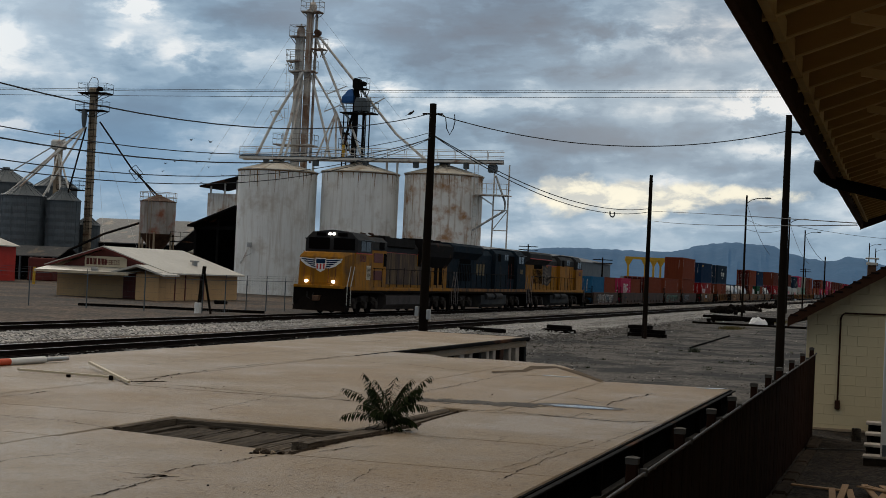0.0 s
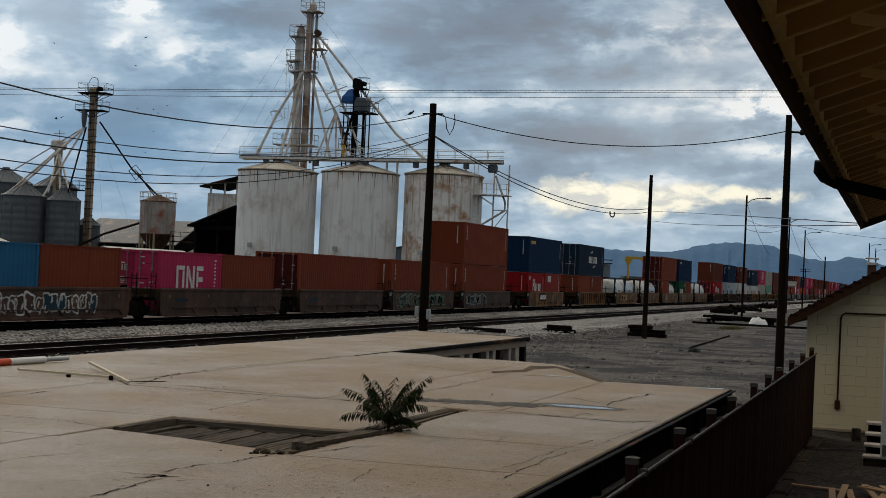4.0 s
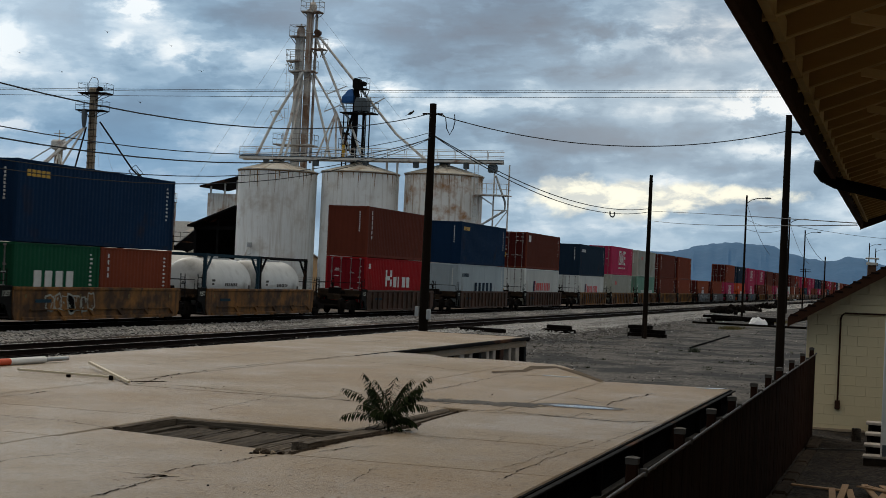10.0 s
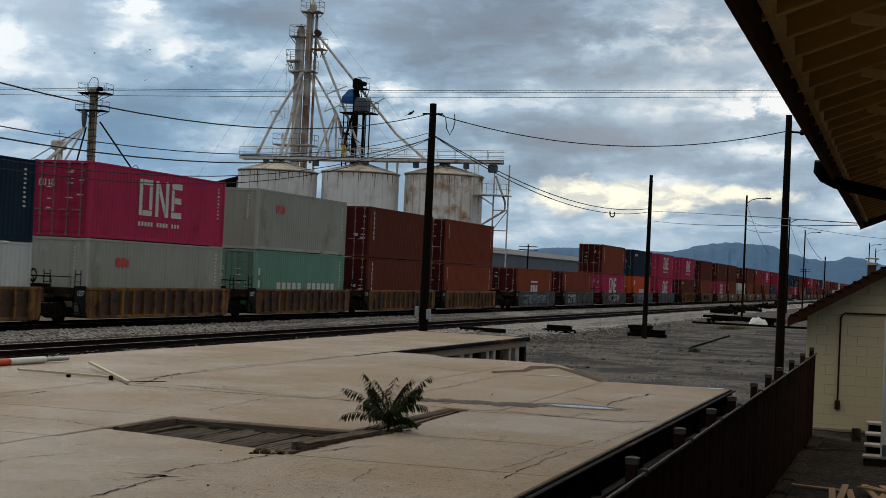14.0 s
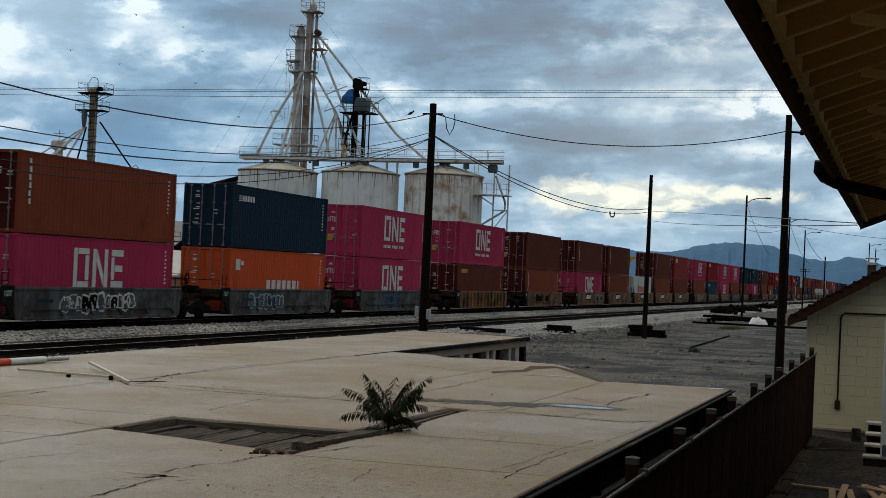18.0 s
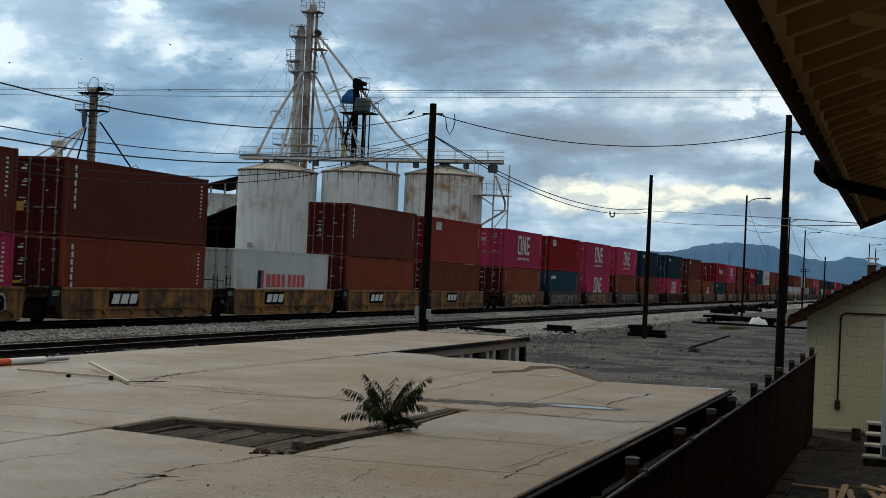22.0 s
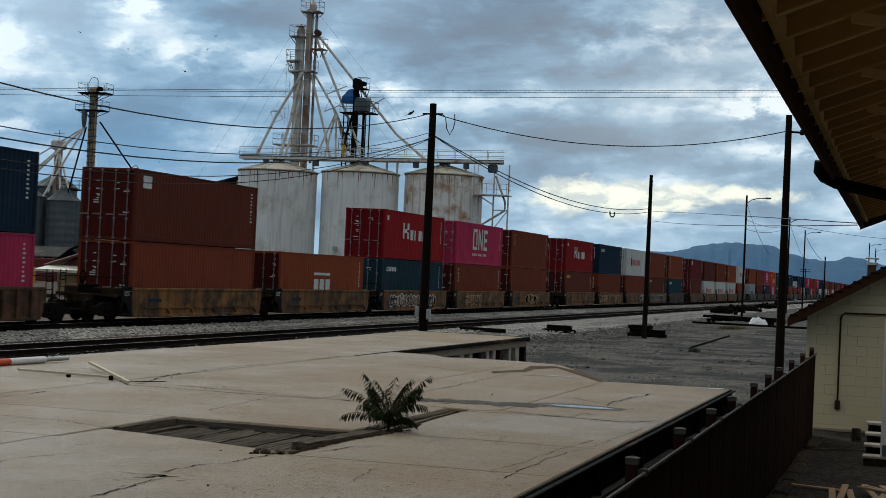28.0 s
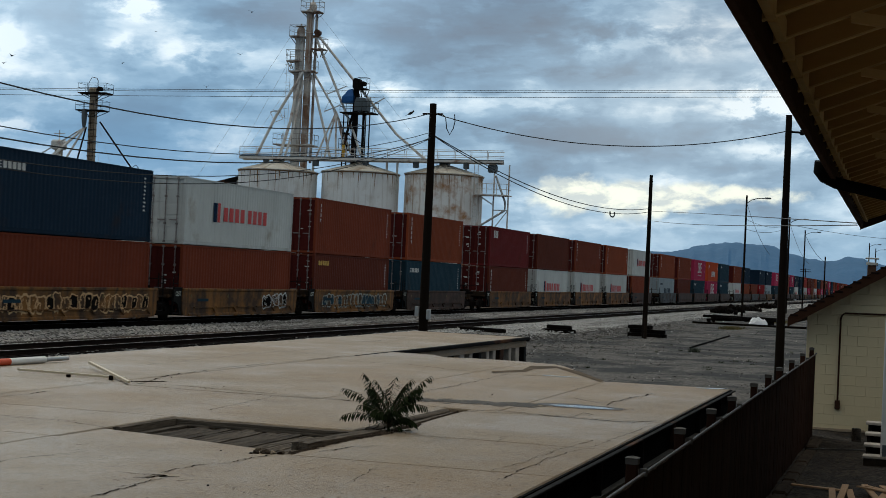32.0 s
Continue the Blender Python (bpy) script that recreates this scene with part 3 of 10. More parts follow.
def bed():
    sh = Shape()
    prof = [(17.0, GROUND - 0.01), (19.5, -0.26), (20.9, -0.17), (25.4, -0.17), (26.4, -0.42), (27.6, -0.42), (28.8, -0.17), (33.4, -0.17), (35.2, -0.36), (37.0, GROUND - 0.02)]
    xs = [-150 + 3 * i for i in range(160)] + [330 + 40 * i for i in range(60)]
    v = []
    for x in xs:
        for k, (y, z) in enumerate(prof):
            e = 1 if 0 < k < len(prof) - 1 else 2.5
            v.append((x, y + noise.noise(Vector((x * 0.23, y, 1))) * 0.35 * e, z + noise.noise(Vector((x * 0.5, y * 0.7, 7))) * 0.035))
    n = len(prof)
    sh.add(v, [(i * n + j, (i + 1) * n + j, (i + 1) * n + j + 1, i * n + j + 1) for i in range(len(xs) - 1) for j in range(n - 1)])
    return solid("ballast_bed", sh, "ballast", "pale grey crushed stone ballast under the tracks", "ballast", kind="structure", smooth=True)


bed()


def track(y, label):
    t = thing("railway_track", label, "railway track", group="tracks", kind="structure")
    for s in (-1, 1):
        yc = y + s * 0.755
        web = Shape().extrude([(yc - 0.07, -0.165), (yc + 0.07, -0.165), (yc + 0.07, -0.15), (yc + 0.014, -0.13), (yc + 0.012, -0.045), (yc + 0.036, -0.03), (yc + 0.036, -0.004), (yc - 0.036, -0.004), (yc - 0.036, -0.03), (yc - 0.012, -0.045), (yc - 0.014, -0.13), (yc - 0.07, -0.15)], 0, -150, 2600)
        part("rail", web, "rail", t, "rust-brown steel rail")
        part("rail_head", Shape().box((-150, yc - 0.03, -0.004), (2600, yc + 0.03, 0.0)), "rail_top", t, "polished running surface")
    ties = Shape()
    x = -60.0
    while x < 420:
        x += 0.53
        dy = random.uniform(-0.04, 0.04)
        ties.box((x, y - 1.3 + dy, -0.36), (x + 0.23, y + 1.3 + dy, -0.142 + random.uniform(-0.01, 0.01)))
    tagged(part("sleepers", ties, "tie", t, "dark timber sleepers"), kind="stuff")
    return t


track(MAIN_Y, "main line track with rust-brown rails on ballast")
track(SIDE_Y, "siding track with rusty rails on ballast")

DOCK = 1.07


def slab(parent, pts, top=DOCK, thick=0.22):
    """One concrete panel with a softened edge."""
    n = len(pts)
    cx, cy = sum(p[0] for p in pts) / n, sum(p[1] for p in pts) / n
    def inset(p, d):
        v = Vector((cx - p[0], cy - p[1]))
        return (p[0] + (d if v.x > 0 else -d), p[1] + (d if v.y > 0 else -d))
    sh = Shape()
    v = [(*p, top - thick) for p in pts] + [(*p, top - 0.012) for p in pts] + [(*inset(p, 0.012), top) for p in pts]
    f = [tuple(range(2 * n, 3 * n))]
    for i in range(n):
        j = (i + 1) % n
        f += [(i, j, n + j, n + i), (n + i, n + j, 2 * n + j, 2 * n + i)]
    sh.add(v, f)
    return part("slab", sh, "concrete", parent)


def rect(x0, x1, y0, y1):
    return [(x0, y0), (x1, y0), (x1, y1), (x0, y1)]


def dock():
    d = thing("concrete_dock", "old tan concrete loading dock with cracked slabs", "loading dock", kind="structure")
    g = 0.006
    for r in ((-6, 4, 2.45, 6.55), (4 + g, 11.40, 2.45, 6.55), (-6, 4, 6.55 + g, 8.92), (4 + g, 11.40, 6.55 + g, 8.92), (11.40 + g, 13.5, 6.53, 8.92), (11.40 + g, 13.5, 2.45, 4.56),
              (13.5 + g, 16.5, 4.76, 8.92), (13.5 + g, 16.5, 2.45, 4.50), (-6, 5, 8.92 + g, 11.75), (5 + g, 16.5, 8.92 + g, 11.75), (16.5 + g, 27, 8.92 + g, 11.73), (27 + g, 37.5, 8.92 + g, 11.7)):
        slab(d, rect(*r))
    slab(d, [(16.5 + g, 2.45), (22.75, 2.45), (22.65, 4.2), (16.5 + g, 4.2)])
    slab(d, [(16.5 + g, 4.2 + g), (22.65, 4.2 + g), (23.3, 4.52), (24.95, 5.1), (26.0, 5.55), (26.3, 5.75), (26.5, 6.2), (16.5 + g, 6.2)])
    slab(d, [(16.5 + g, 6.2 + g), (26.55, 6.2 + g), (26.64, 6.6), (26.68, 7.2), (26.4, 7.72), (27.0, 8.1), (27.1, 8.91), (16.5 + g, 8.91)])
    slab(d, [(11.405, 4.80), (11.62, 4.78), (11.78, 5.2), (11.98, 5.75), (12.18, 6.515), (11.405, 6.515)], DOCK - 0.004, 0.05)
    fill = Shape()
    for a, b in (((-6, 2.62, GROUND), (11.3, 8.9, DOCK - 0.23)), ((11.3, 2.62, GROUND), (13.6, 8.9, DOCK - 0.30)), ((13.6, 2.62, GROUND), (22.5, 8.9, DOCK - 0.23)), ((-6, 8.9, GROUND), (26.2, 11.5, DOCK - 0.23))):
        fill.box(a, b)
    part("dock_wall", fill, "concrete", d, "dark retaining wall under the slabs")
    apron = Shape().extrude([(22.4, 4.3), (23.2, 4.7), (24.8, 5.2), (26.2, 5.9), (26.4, 7.0), (26.3, 7.7), (26.5, 8.9), (22.4, 8.9)], 2, GROUND, DOCK - 0.23)
    part("apron_wall", apron, "concrete", d)
    # raised siding platform: edge rail on posts over a void, its shade painted black
    part("edge_beam", Shape().box((25.2, 8.86, DOCK - 0.07), (37.6, 8.93, DOCK + 0.006), 0.012), "steel_dark", d, "rusty steel edge beam")
    part("end_beam", Shape().box((37.5, 8.86, DOCK - 0.10), (37.57, 11.72, DOCK + 0.006), 0.012), "steel_dark", d, "rusty steel edge beam")
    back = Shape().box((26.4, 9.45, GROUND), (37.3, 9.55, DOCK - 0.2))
    part("void_back", back, "black", d, "wall painted black for the shade under the platform")
    x = 27.3
    k = 0
    while x < 37.5:
        w = random.choice((0.22, 0.3, 0.34))
        part("support_post", Shape().box((x, 8.95, GROUND), (x + w, 9.2, DOCK - 0.10), 0.015), "wood_pale" if k % 3 else "steel_dark", d, "weathered white dock post" if k % 3 else "dark steel dock post")
        x += w + random.uniform(0.28, 0.5)
        k += 1
    # steel channel along the yard side
    part("edge_channel", Shape().box((-6, 2.425, DOCK - 0.30), (22.76, 2.449, DOCK - 0.010)), "black", d, "dark steel channel along the dock edge")
    # the flange's paler grey stands in for light falling on it
    part("edge_flange", Shape().box((-6, 2.36, DOCK - 0.315), (22.76, 2.449, DOCK - 0.301)), "cap_grey", d, "lower flange of the channel, greyed for the light on it")
    part("edge_lip", Shape().box((-6, 2.375, DOCK - 0.035), (22.76, 2.424, DOCK - 0.018), 0.004), "steel_dark", d, "worn upper lip of the channel")
    for k in range(9):
        part("stiffener", Shape().box((4.6 + 2.05 * k, 2.37, DOCK - 0.30), (4.62 + 2.05 * k, 2.424, DOCK - 0.04)), "steel_dark", d, "steel web plate")
    return d


dock()


def crack(pts, w=0.012, z=DOCK + 0.004, step=0.02, rough=0.03, name="crack", mat="crack", label="dark crack in the concrete"):
    sh = Shape()
    line = []
    for (a, b) in zip(pts, pts[1:]):
        a, b = Vector((*a, 0)), Vector((*b, 0))
        n = max(2, int((b - a).length / step))
        for i in range(n):
            p = a.lerp(b, i / n)
            nr = Vector((-(b - a).y, (b - a).x, 0)).normalized()
            line.append(p + nr * (noise.noise(p * 1.9) * rough * 2 + noise.noise(p * 7.1) * rough * 0.9 + noise.noise(p * 23.0) * rough * 0.8 + noise.noise(p * 61.0) * rough * 0.35))
    line.append(Vector((*pts[-1], 0)))
    v = []
    for i, p in enumerate(line):
        q = line[min(i + 1, len(line) - 1)] - line[max(i - 1, 0)]
        nr = Vector((-q.y, q.x, 0)).normalized()
        ww = w * 0.50 * (0.10 + 1.3 * abs(noise.noise(p * 5.3 + Vector((5, 5, 5)))) + 0.5 * abs(noise.noise(p * 19.0))) * min(1, 0.3 + i / 6, 0.3 + (len(line) - 1 - i) / 6)
        v += [(p.x + nr.x * ww, p.y + nr.y * ww, z), (p.x - nr.x * ww, p.y - nr.y * ww, z)]
    sh.add(v, [(2 * i, 2 * i + 1, 2 * i + 3, 2 * i + 2) for i in range(len(line) - 1)])
    return solid(name, sh, mat, label, "crack", group="cracks in the dock", kind="structure")


CRACKS = (
    (0.030, [(16.81, 8.67), (16.88, 8.0), (16.73, 7.23), (16.57, 6.42), (16.5, 5.83)]), (0.030, [(14.08, 8.7), (14.64, 8.71), (15.16, 8.7)]), (0.016, [(12.38, 7.64), (12.48, 7.25), (12.53, 6.78)]), (0.04, [(9.52, 4.86), (9.73, 4.74), (9.72, 4.9)]),
    (0.022, [(19.13, 3.97), (18.55, 3.51), (19.35, 3.35), (20.74, 3.26)]), (0.022, [(16.22, 4.5), (16.37, 3.75), (16.3, 3.07), (16.22, 2.83), (16.69, 2.49)]),
    (0.022, [(11.41, 4.63), (10.99, 4.66), (10.63, 4.7), (10.44, 4.79), (10.14, 4.83), (9.85, 4.82)]), (0.03, [(9.72, 4.62), (9.66, 4.75), (9.68, 4.86)]), (0.025, [(9.63, 4.65), (9.5, 4.73), (9.14, 4.69), (8.59, 4.68)]),
    (0.018, [(12.51, 7.72), (12.47, 7.13), (12.22, 6.51)]), (0.030, [(16.53, 8.4), (16.43, 7.79), (16.41, 6.75), (16.45, 5.97), (16.44, 5.71), (16.5, 4.9)]), (0.030, [(16.7, 8.55), (18.28, 8.9), (20.17, 9.07), (21.92, 9.05), (23.57, 8.97), (24.98, 9.01)]),
    (0.016, [(14.25, 6.56), (15.2, 6.63), (16.34, 6.72)]), (0.022, [(14.42, 8.91), (14.42, 8.65)]), (0.02, [(14.85, 8.71), (15.11, 8.66)]), (0.035, [(23.45, 8.46), (23.74, 7.53), (23.05, 6.6), (22.71, 5.65), (23.0, 5.29)]),
    (0.022, [(17.76, 5.62), (19.69, 5.63), (22.97, 5.71)]), (0.030, [(16.12, 4.6), (16.58, 4.23), (16.38, 3.57), (16.26, 2.95), (16.26, 2.46)]), (0.02, [(16.46, 3.41), (17.07, 3.38), (16.77, 3.17)]), (0.022, [(17.84, 3.24), (18.84, 3.43), (20.36, 3.27), (20.76, 3.25)]),
    (0.014, [(10.94, 2.77), (12.35, 2.77), (13.7, 2.62), (16.0, 2.5)]), (0.012, [(11.4, 2.95), (12.9, 2.82), (14.2, 2.72)]), (0.015, [(9.53, 4.6), (9.71, 4.53), (9.73, 4.42)]), (0.05, [(12.75, 4.55), (13.0, 4.48), (13.32, 4.42), (13.88, 4.36)]), (0.02, [(11.72, 4.42), (12.2, 4.31), (12.49, 4.08)]),
    (0.012, [(13.3, 3.4), (14.0, 3.5)]), (0.010, [(10.2, 3.6), (11.0, 3.7)]), (0.012, [(9.2, 5.9), (9.9, 6.0), (10.6, 5.8)]), (0.010, [(8.9, 7.0), (9.9, 6.9)]), (0.018, [(28, 10.6), (31, 10.5), (34, 10.7)]), (0.014, [(19.5, 10.0), (24, 10.2), (27, 10.1)]),
)
branch = random.Random(31)
for w, pts in CRACKS:
    crack(pts, w)
    for a, b in zip(pts, pts[1:]):
        if branch.random() < 0.4:
            p = Vector(a).lerp(Vector(b), branch.random())
            q = p + (Vector(b) - Vector(a)).normalized() * branch.uniform(0.05, 0.3) + Vector((branch.uniform(-0.15, 0.15), branch.uniform(-0.12, 0.12)))
            crack([tuple(p), tuple(q)], w * 0.5)


def spalls():
    """Small broken-out flakes and worn spots over the slabs, thicker in some stretches."""
    r = random.Random(77)
    dark, pale = Shape(), Shape()
    n = 0
    while n < 1800:
        x, y = r.uniform(8.4, 25), r.uniform(2.5, 11.5)
        if y > 8.9 and x < 16:
            continue
        if 11.3 < x < 13.6 and 4.4 < y < 6.6 or x > 22.3 and y < 6.5:
            continue
        if noise.noise(Vector((x * 0.55, y * 0.9, 2.0))) * 1.4 + noise.noise(Vector((x * 2.5, y * 4, 5.0))) * 0.8 + r.random() * 0.4 < 0.36:
            continue
        n += 1
        s = r.uniform(0.004, 0.011) * (1.5 if r.random() < 0.12 else 1)
        a = r.uniform(0, 6.28)
        k = [s * r.uniform(0.5, 1.3) for _ in range(6)]
        (dark if r.random() < 0.82 else pale).add([(x + k[j] * math.cos(a + j * 1.047) * 1.3, y + k[j] * math.sin(a + j * 1.047), DOCK + 0.0026) for j in range(6)], [tuple(range(6))])
    solid("surface_chips", dark, "spall", "small dark chips and pits in the concrete", "chips", kind="stuff")
    solid("surface_flakes", pale, "flake", "small pale flakes on the concrete", "chips", kind="stuff")


spalls()
solid("patch_repair", Shape().add([(x, y, DOCK + 0.005) for x, y in ((23.25, 6.05), (24.17, 5.79), (25.4, 5.95), (25.7, 5.59), (24.67, 5.0), (22.7, 4.23), (22.49, 4.27), (23.89, 4.88), (25.21, 5.48), (24.51, 5.69), (23.64, 5.62), (22.98, 5.97))], [tuple(range(12))]), "tan_soil", "brown dirt strip along the broken slab edge", "patch", kind="structure")
for i in range(34):
    x, y = random.uniform(8.6, 22), random.uniform(2.6, 8.8)
    r = random.uniform(0.003, 0.010)
    solid("pebble", Shape().box((x - r, y - r * 0.8, DOCK), (x + r, y + r * 0.8, DOCK + r), r * 0.4), "asphalt", "small dark pebble lying on the dock", "pebble", group="pebbles on the dock")


# ---- things on the dock ----
def rough_plank(length, w, h, seed):
    """A rotten board along x: ragged ends, split and worn top."""
    r = random.Random(seed)
    n = 30
    v, f = [], []
    off = seed * 3.7
    for i in range(n + 1):
        x = -length / 2 + length * i / n
        edge = [noise.noise(Vector((x * 6, off + k, 0))) for k in (0, 9)]
        a, b = w * (0.93 + 0.10 * edge[0]), w * (0.93 + 0.10 * edge[1])
        dz = 0.004 * noise.noise(Vector((x * 3, off, 5)))
        e = r.uniform(0, 0.05) if i in (0, n) else 0
        e = e if i == 0 else -e
        g = -0.012 if noise.noise(Vector((x * 2.2, off, 11))) > 0.05 else -0.002      # a split that opens and closes
        m = w * 0.25 * noise.noise(Vector((x * 1.5, off, 2)))
        v += [(x + e, -a, -h), (x + e, b, -h), (x + e, b, -0.006 + dz), (x + e, m + 0.006, dz), (x + e, m, dz + g), (x + e, m - 0.006, dz), (x + e, -a, -0.007 + dz)]
    for i in range(n):
        for k in range(7):
            f.append((7 * i + k, 7 * i + (k + 1) % 7, 7 * i + 7 + (k + 1) % 7, 7 * i + 7 + k))
    f += [tuple(range(7))[::-1], tuple(range(7 * n, 7 * n + 7))]
    return Shape().add(v, f)


def hatch():
    t = thing("timber_hatch", "weathered grey timber hatch sunk into the dock", "hatch")
    n = 15
    r = random.Random(21)
    for i in range(n):
        y0 = 4.70 + (6.42 - 4.70) * (i + 0.5) / n
        w = (6.42 - 4.70) / n * r.uniform(0.38, 0.50)
        part("plank", rough_plank(1.86 - r.choice((0, 0, 0.05, 0.22)), w, 0.05, 40 + i), "wood_grey", t, at=pose(12.43 + r.uniform(-0.03, 0.02), y0, DOCK - 0.055 + r.uniform(-0.018, 0.010), r.uniform(-4, 4), r.uniform(-0.4, 0.4), r.uniform(-0.6, 0.6)))
    for k, (y0, y1, z) in enumerate(((4.66, 6.53, -0.004), (4.66, 6.50, -0.075))):
        part("edge_timber", rough_plank(y1 - y0, 0.05, 0.06, 70 + k), "wood_grey", t, at=pose(13.44 - 0.02 * k, (y0 + y1) / 2, DOCK + z, 0, 0, 90))
    part("edge_timber", rough_plank(1.16, 0.04, 0.08, 75), "wood_grey", t, at=pose(12.88, 6.47, DOCK + 0.004))
    part("edge_timber", rough_plank(2.06, 0.055, 0.075, 76), "wood_grey", t, at=pose(12.45, 4.63, DOCK - 0.006))
    part("edge_timber", rough_plank(2.02, 0.05, 0.07, 77), "wood_grey", t, at=pose(12.47, 4.60, DOCK - 0.085))
    part("edge_timber", rough_plank(1.75, 0.075, 0.075, 81), "wood_grey", t, "thick dark timber standing proud of the slab", at=pose(12.66, 4.585, DOCK + 0.038, 0, 1.2, -1.0))
    # black floor paints the shade seen through the plank gaps
    part("pit_floor", Shape().box((11.3, 4.5, DOCK - 0.42), (13.6, 6.6, DOCK - 0.30)), "black", t, "pit floor painted black for the shade under the planks")
    return t


hatch()


def lump_shape(r, seed, flat=0.7):
    sh = Shape()
    bm = bmesh.new()
    bmesh.ops.create_icosphere(bm, subdivisions=2, radius=r)
    out = []
    for v in bm.verts:
        p = v.co * (1 + noise.noise(v.co / r * 1.3 + Vector((seed, 0, 0))) * 0.55 + noise.noise(v.co / r * 4 + Vector((seed, 3, 0))) * 0.18)
        out.append((p.x, p.y, p.z * flat))
    sh.add(out, [[v.index for v in f.verts] for f in bm.faces])
    bm.free()
    return sh


def rubble(cx, cy, n, spread, lo, hi, mats, label, name="concrete_rubble"):
    t = thing(name, label, "rubble")
    rr = random.Random(n)
    for i in range(n):
        r = rr.uniform(lo, hi)
        part("lump", lump_shape(r, i * 1.7), rr.choice(mats), t, at=pose(cx + rr.gauss(0, 0.5) * spread, cy + rr.gauss(0, 0.6) * spread, DOCK + r * 0.30, 0, 0, rr.uniform(0, 360)))
    return t


rubble(11.40, 4.68, 14, 0.10, 0.010, 0.034, ("spall", "soil", "concrete"), "broken dark concrete lumps beside the hatch")
rubble(13.62, 4.50, 16, 0.16, 0.008, 0.022, ("spall", "soil"), "small broken crumbs of concrete and soil")


def soil_strip(pts, w, label, seed):
    """Ragged drift of soil lying along a joint, with loose crumbs."""
    sh = Shape()
    r = random.Random(seed)
    for (a, b) in zip(pts, pts[1:]):
        a, b = Vector((*a, 0)), Vector((*b, 0))
        for i in range(int((b - a).length * 420)):
            p = a.lerp(b, r.random())
            q = abs(noise.noise(p * 4 + Vector((seed, 0, 0)))) + 0.3
            x, y = p.x + r.gauss(0, 0.02), p.y + r.gauss(0, w * 0.45 * q)
            s = r.uniform(0.006, 0.017)
            c, d = s * math.cos(i), s * math.sin(i)
            sh.add([(x + c, y + d, DOCK), (x - d, y + c, DOCK), (x - c, y - d, DOCK), (x + d, y - c, DOCK), (x + c * 0.2, y, DOCK + s * r.uniform(0.4, 0.9))], [(0, 1, 4), (1, 2, 4), (2, 3, 4), (3, 0, 4)])
    return solid("soil_drift", sh, "soil", label, "soil", kind="stuff")


soil_strip([(11.45, 4.54), (12.3, 4.53), (12.9, 4.50), (13.5, 4.42)], 0.06, "dark soil drifted along the hatch timber", 3)
soil_strip([(13.3, 4.50), (13.9, 4.46), (14.5, 4.44)], 0.10, "dark soil and litter round the shrub", 5)
soil_strip([(14.2, 4.46), (15.2, 4.50), (16.1, 4.52)], 0.025, "thin line of soil along the timber strip", 7)


def inset_timber():
    t = thing("inset_timber", "grey timber strip set into a slot of the dock", "timber")
    part("board", Shape().box((13.55, 4.52, DOCK - 0.08), (16.15, 4.61, DOCK - 0.006), 0.015), "wood_grey", t)
    part("board", Shape().box((13.75, 4.64, DOCK - 0.08), (16.20, 4.74, DOCK + 0.010), 0.015), "wood_grey", t)
    # slot floor is black to paint the shade between the boards
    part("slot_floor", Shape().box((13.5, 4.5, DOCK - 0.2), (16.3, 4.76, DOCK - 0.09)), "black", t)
    return t


inset_timber()


def leaflet():
    n = 6
    v, f = [(0, 0, 0)], []
    for i in range(1, n):
        x = i / n
        w = 0.115 * math.sin(math.pi * min(1, x * 0.95 + 0.05)) ** 0.8
        v += [(x, -w, -0.10 * x * x + 0.03), (x, 0, -0.10 * x * x), (x, w, -0.10 * x * x + 0.03)]
    v.append((1, 0, -0.14))
    f = [(0, 1, 2), (0, 2, 3)]
    for i in range(n - 2):
        a = 1 + 3 * i
        f += [(a, a + 3, a + 4, a + 1), (a + 1, a + 4, a + 5, a + 2)]
    a = 1 + 3 * (n - 2)
    f += [(a, len(v) - 1, a + 1), (a + 1, len(v) - 1, a + 2)]
    return Shape().add(v, f)


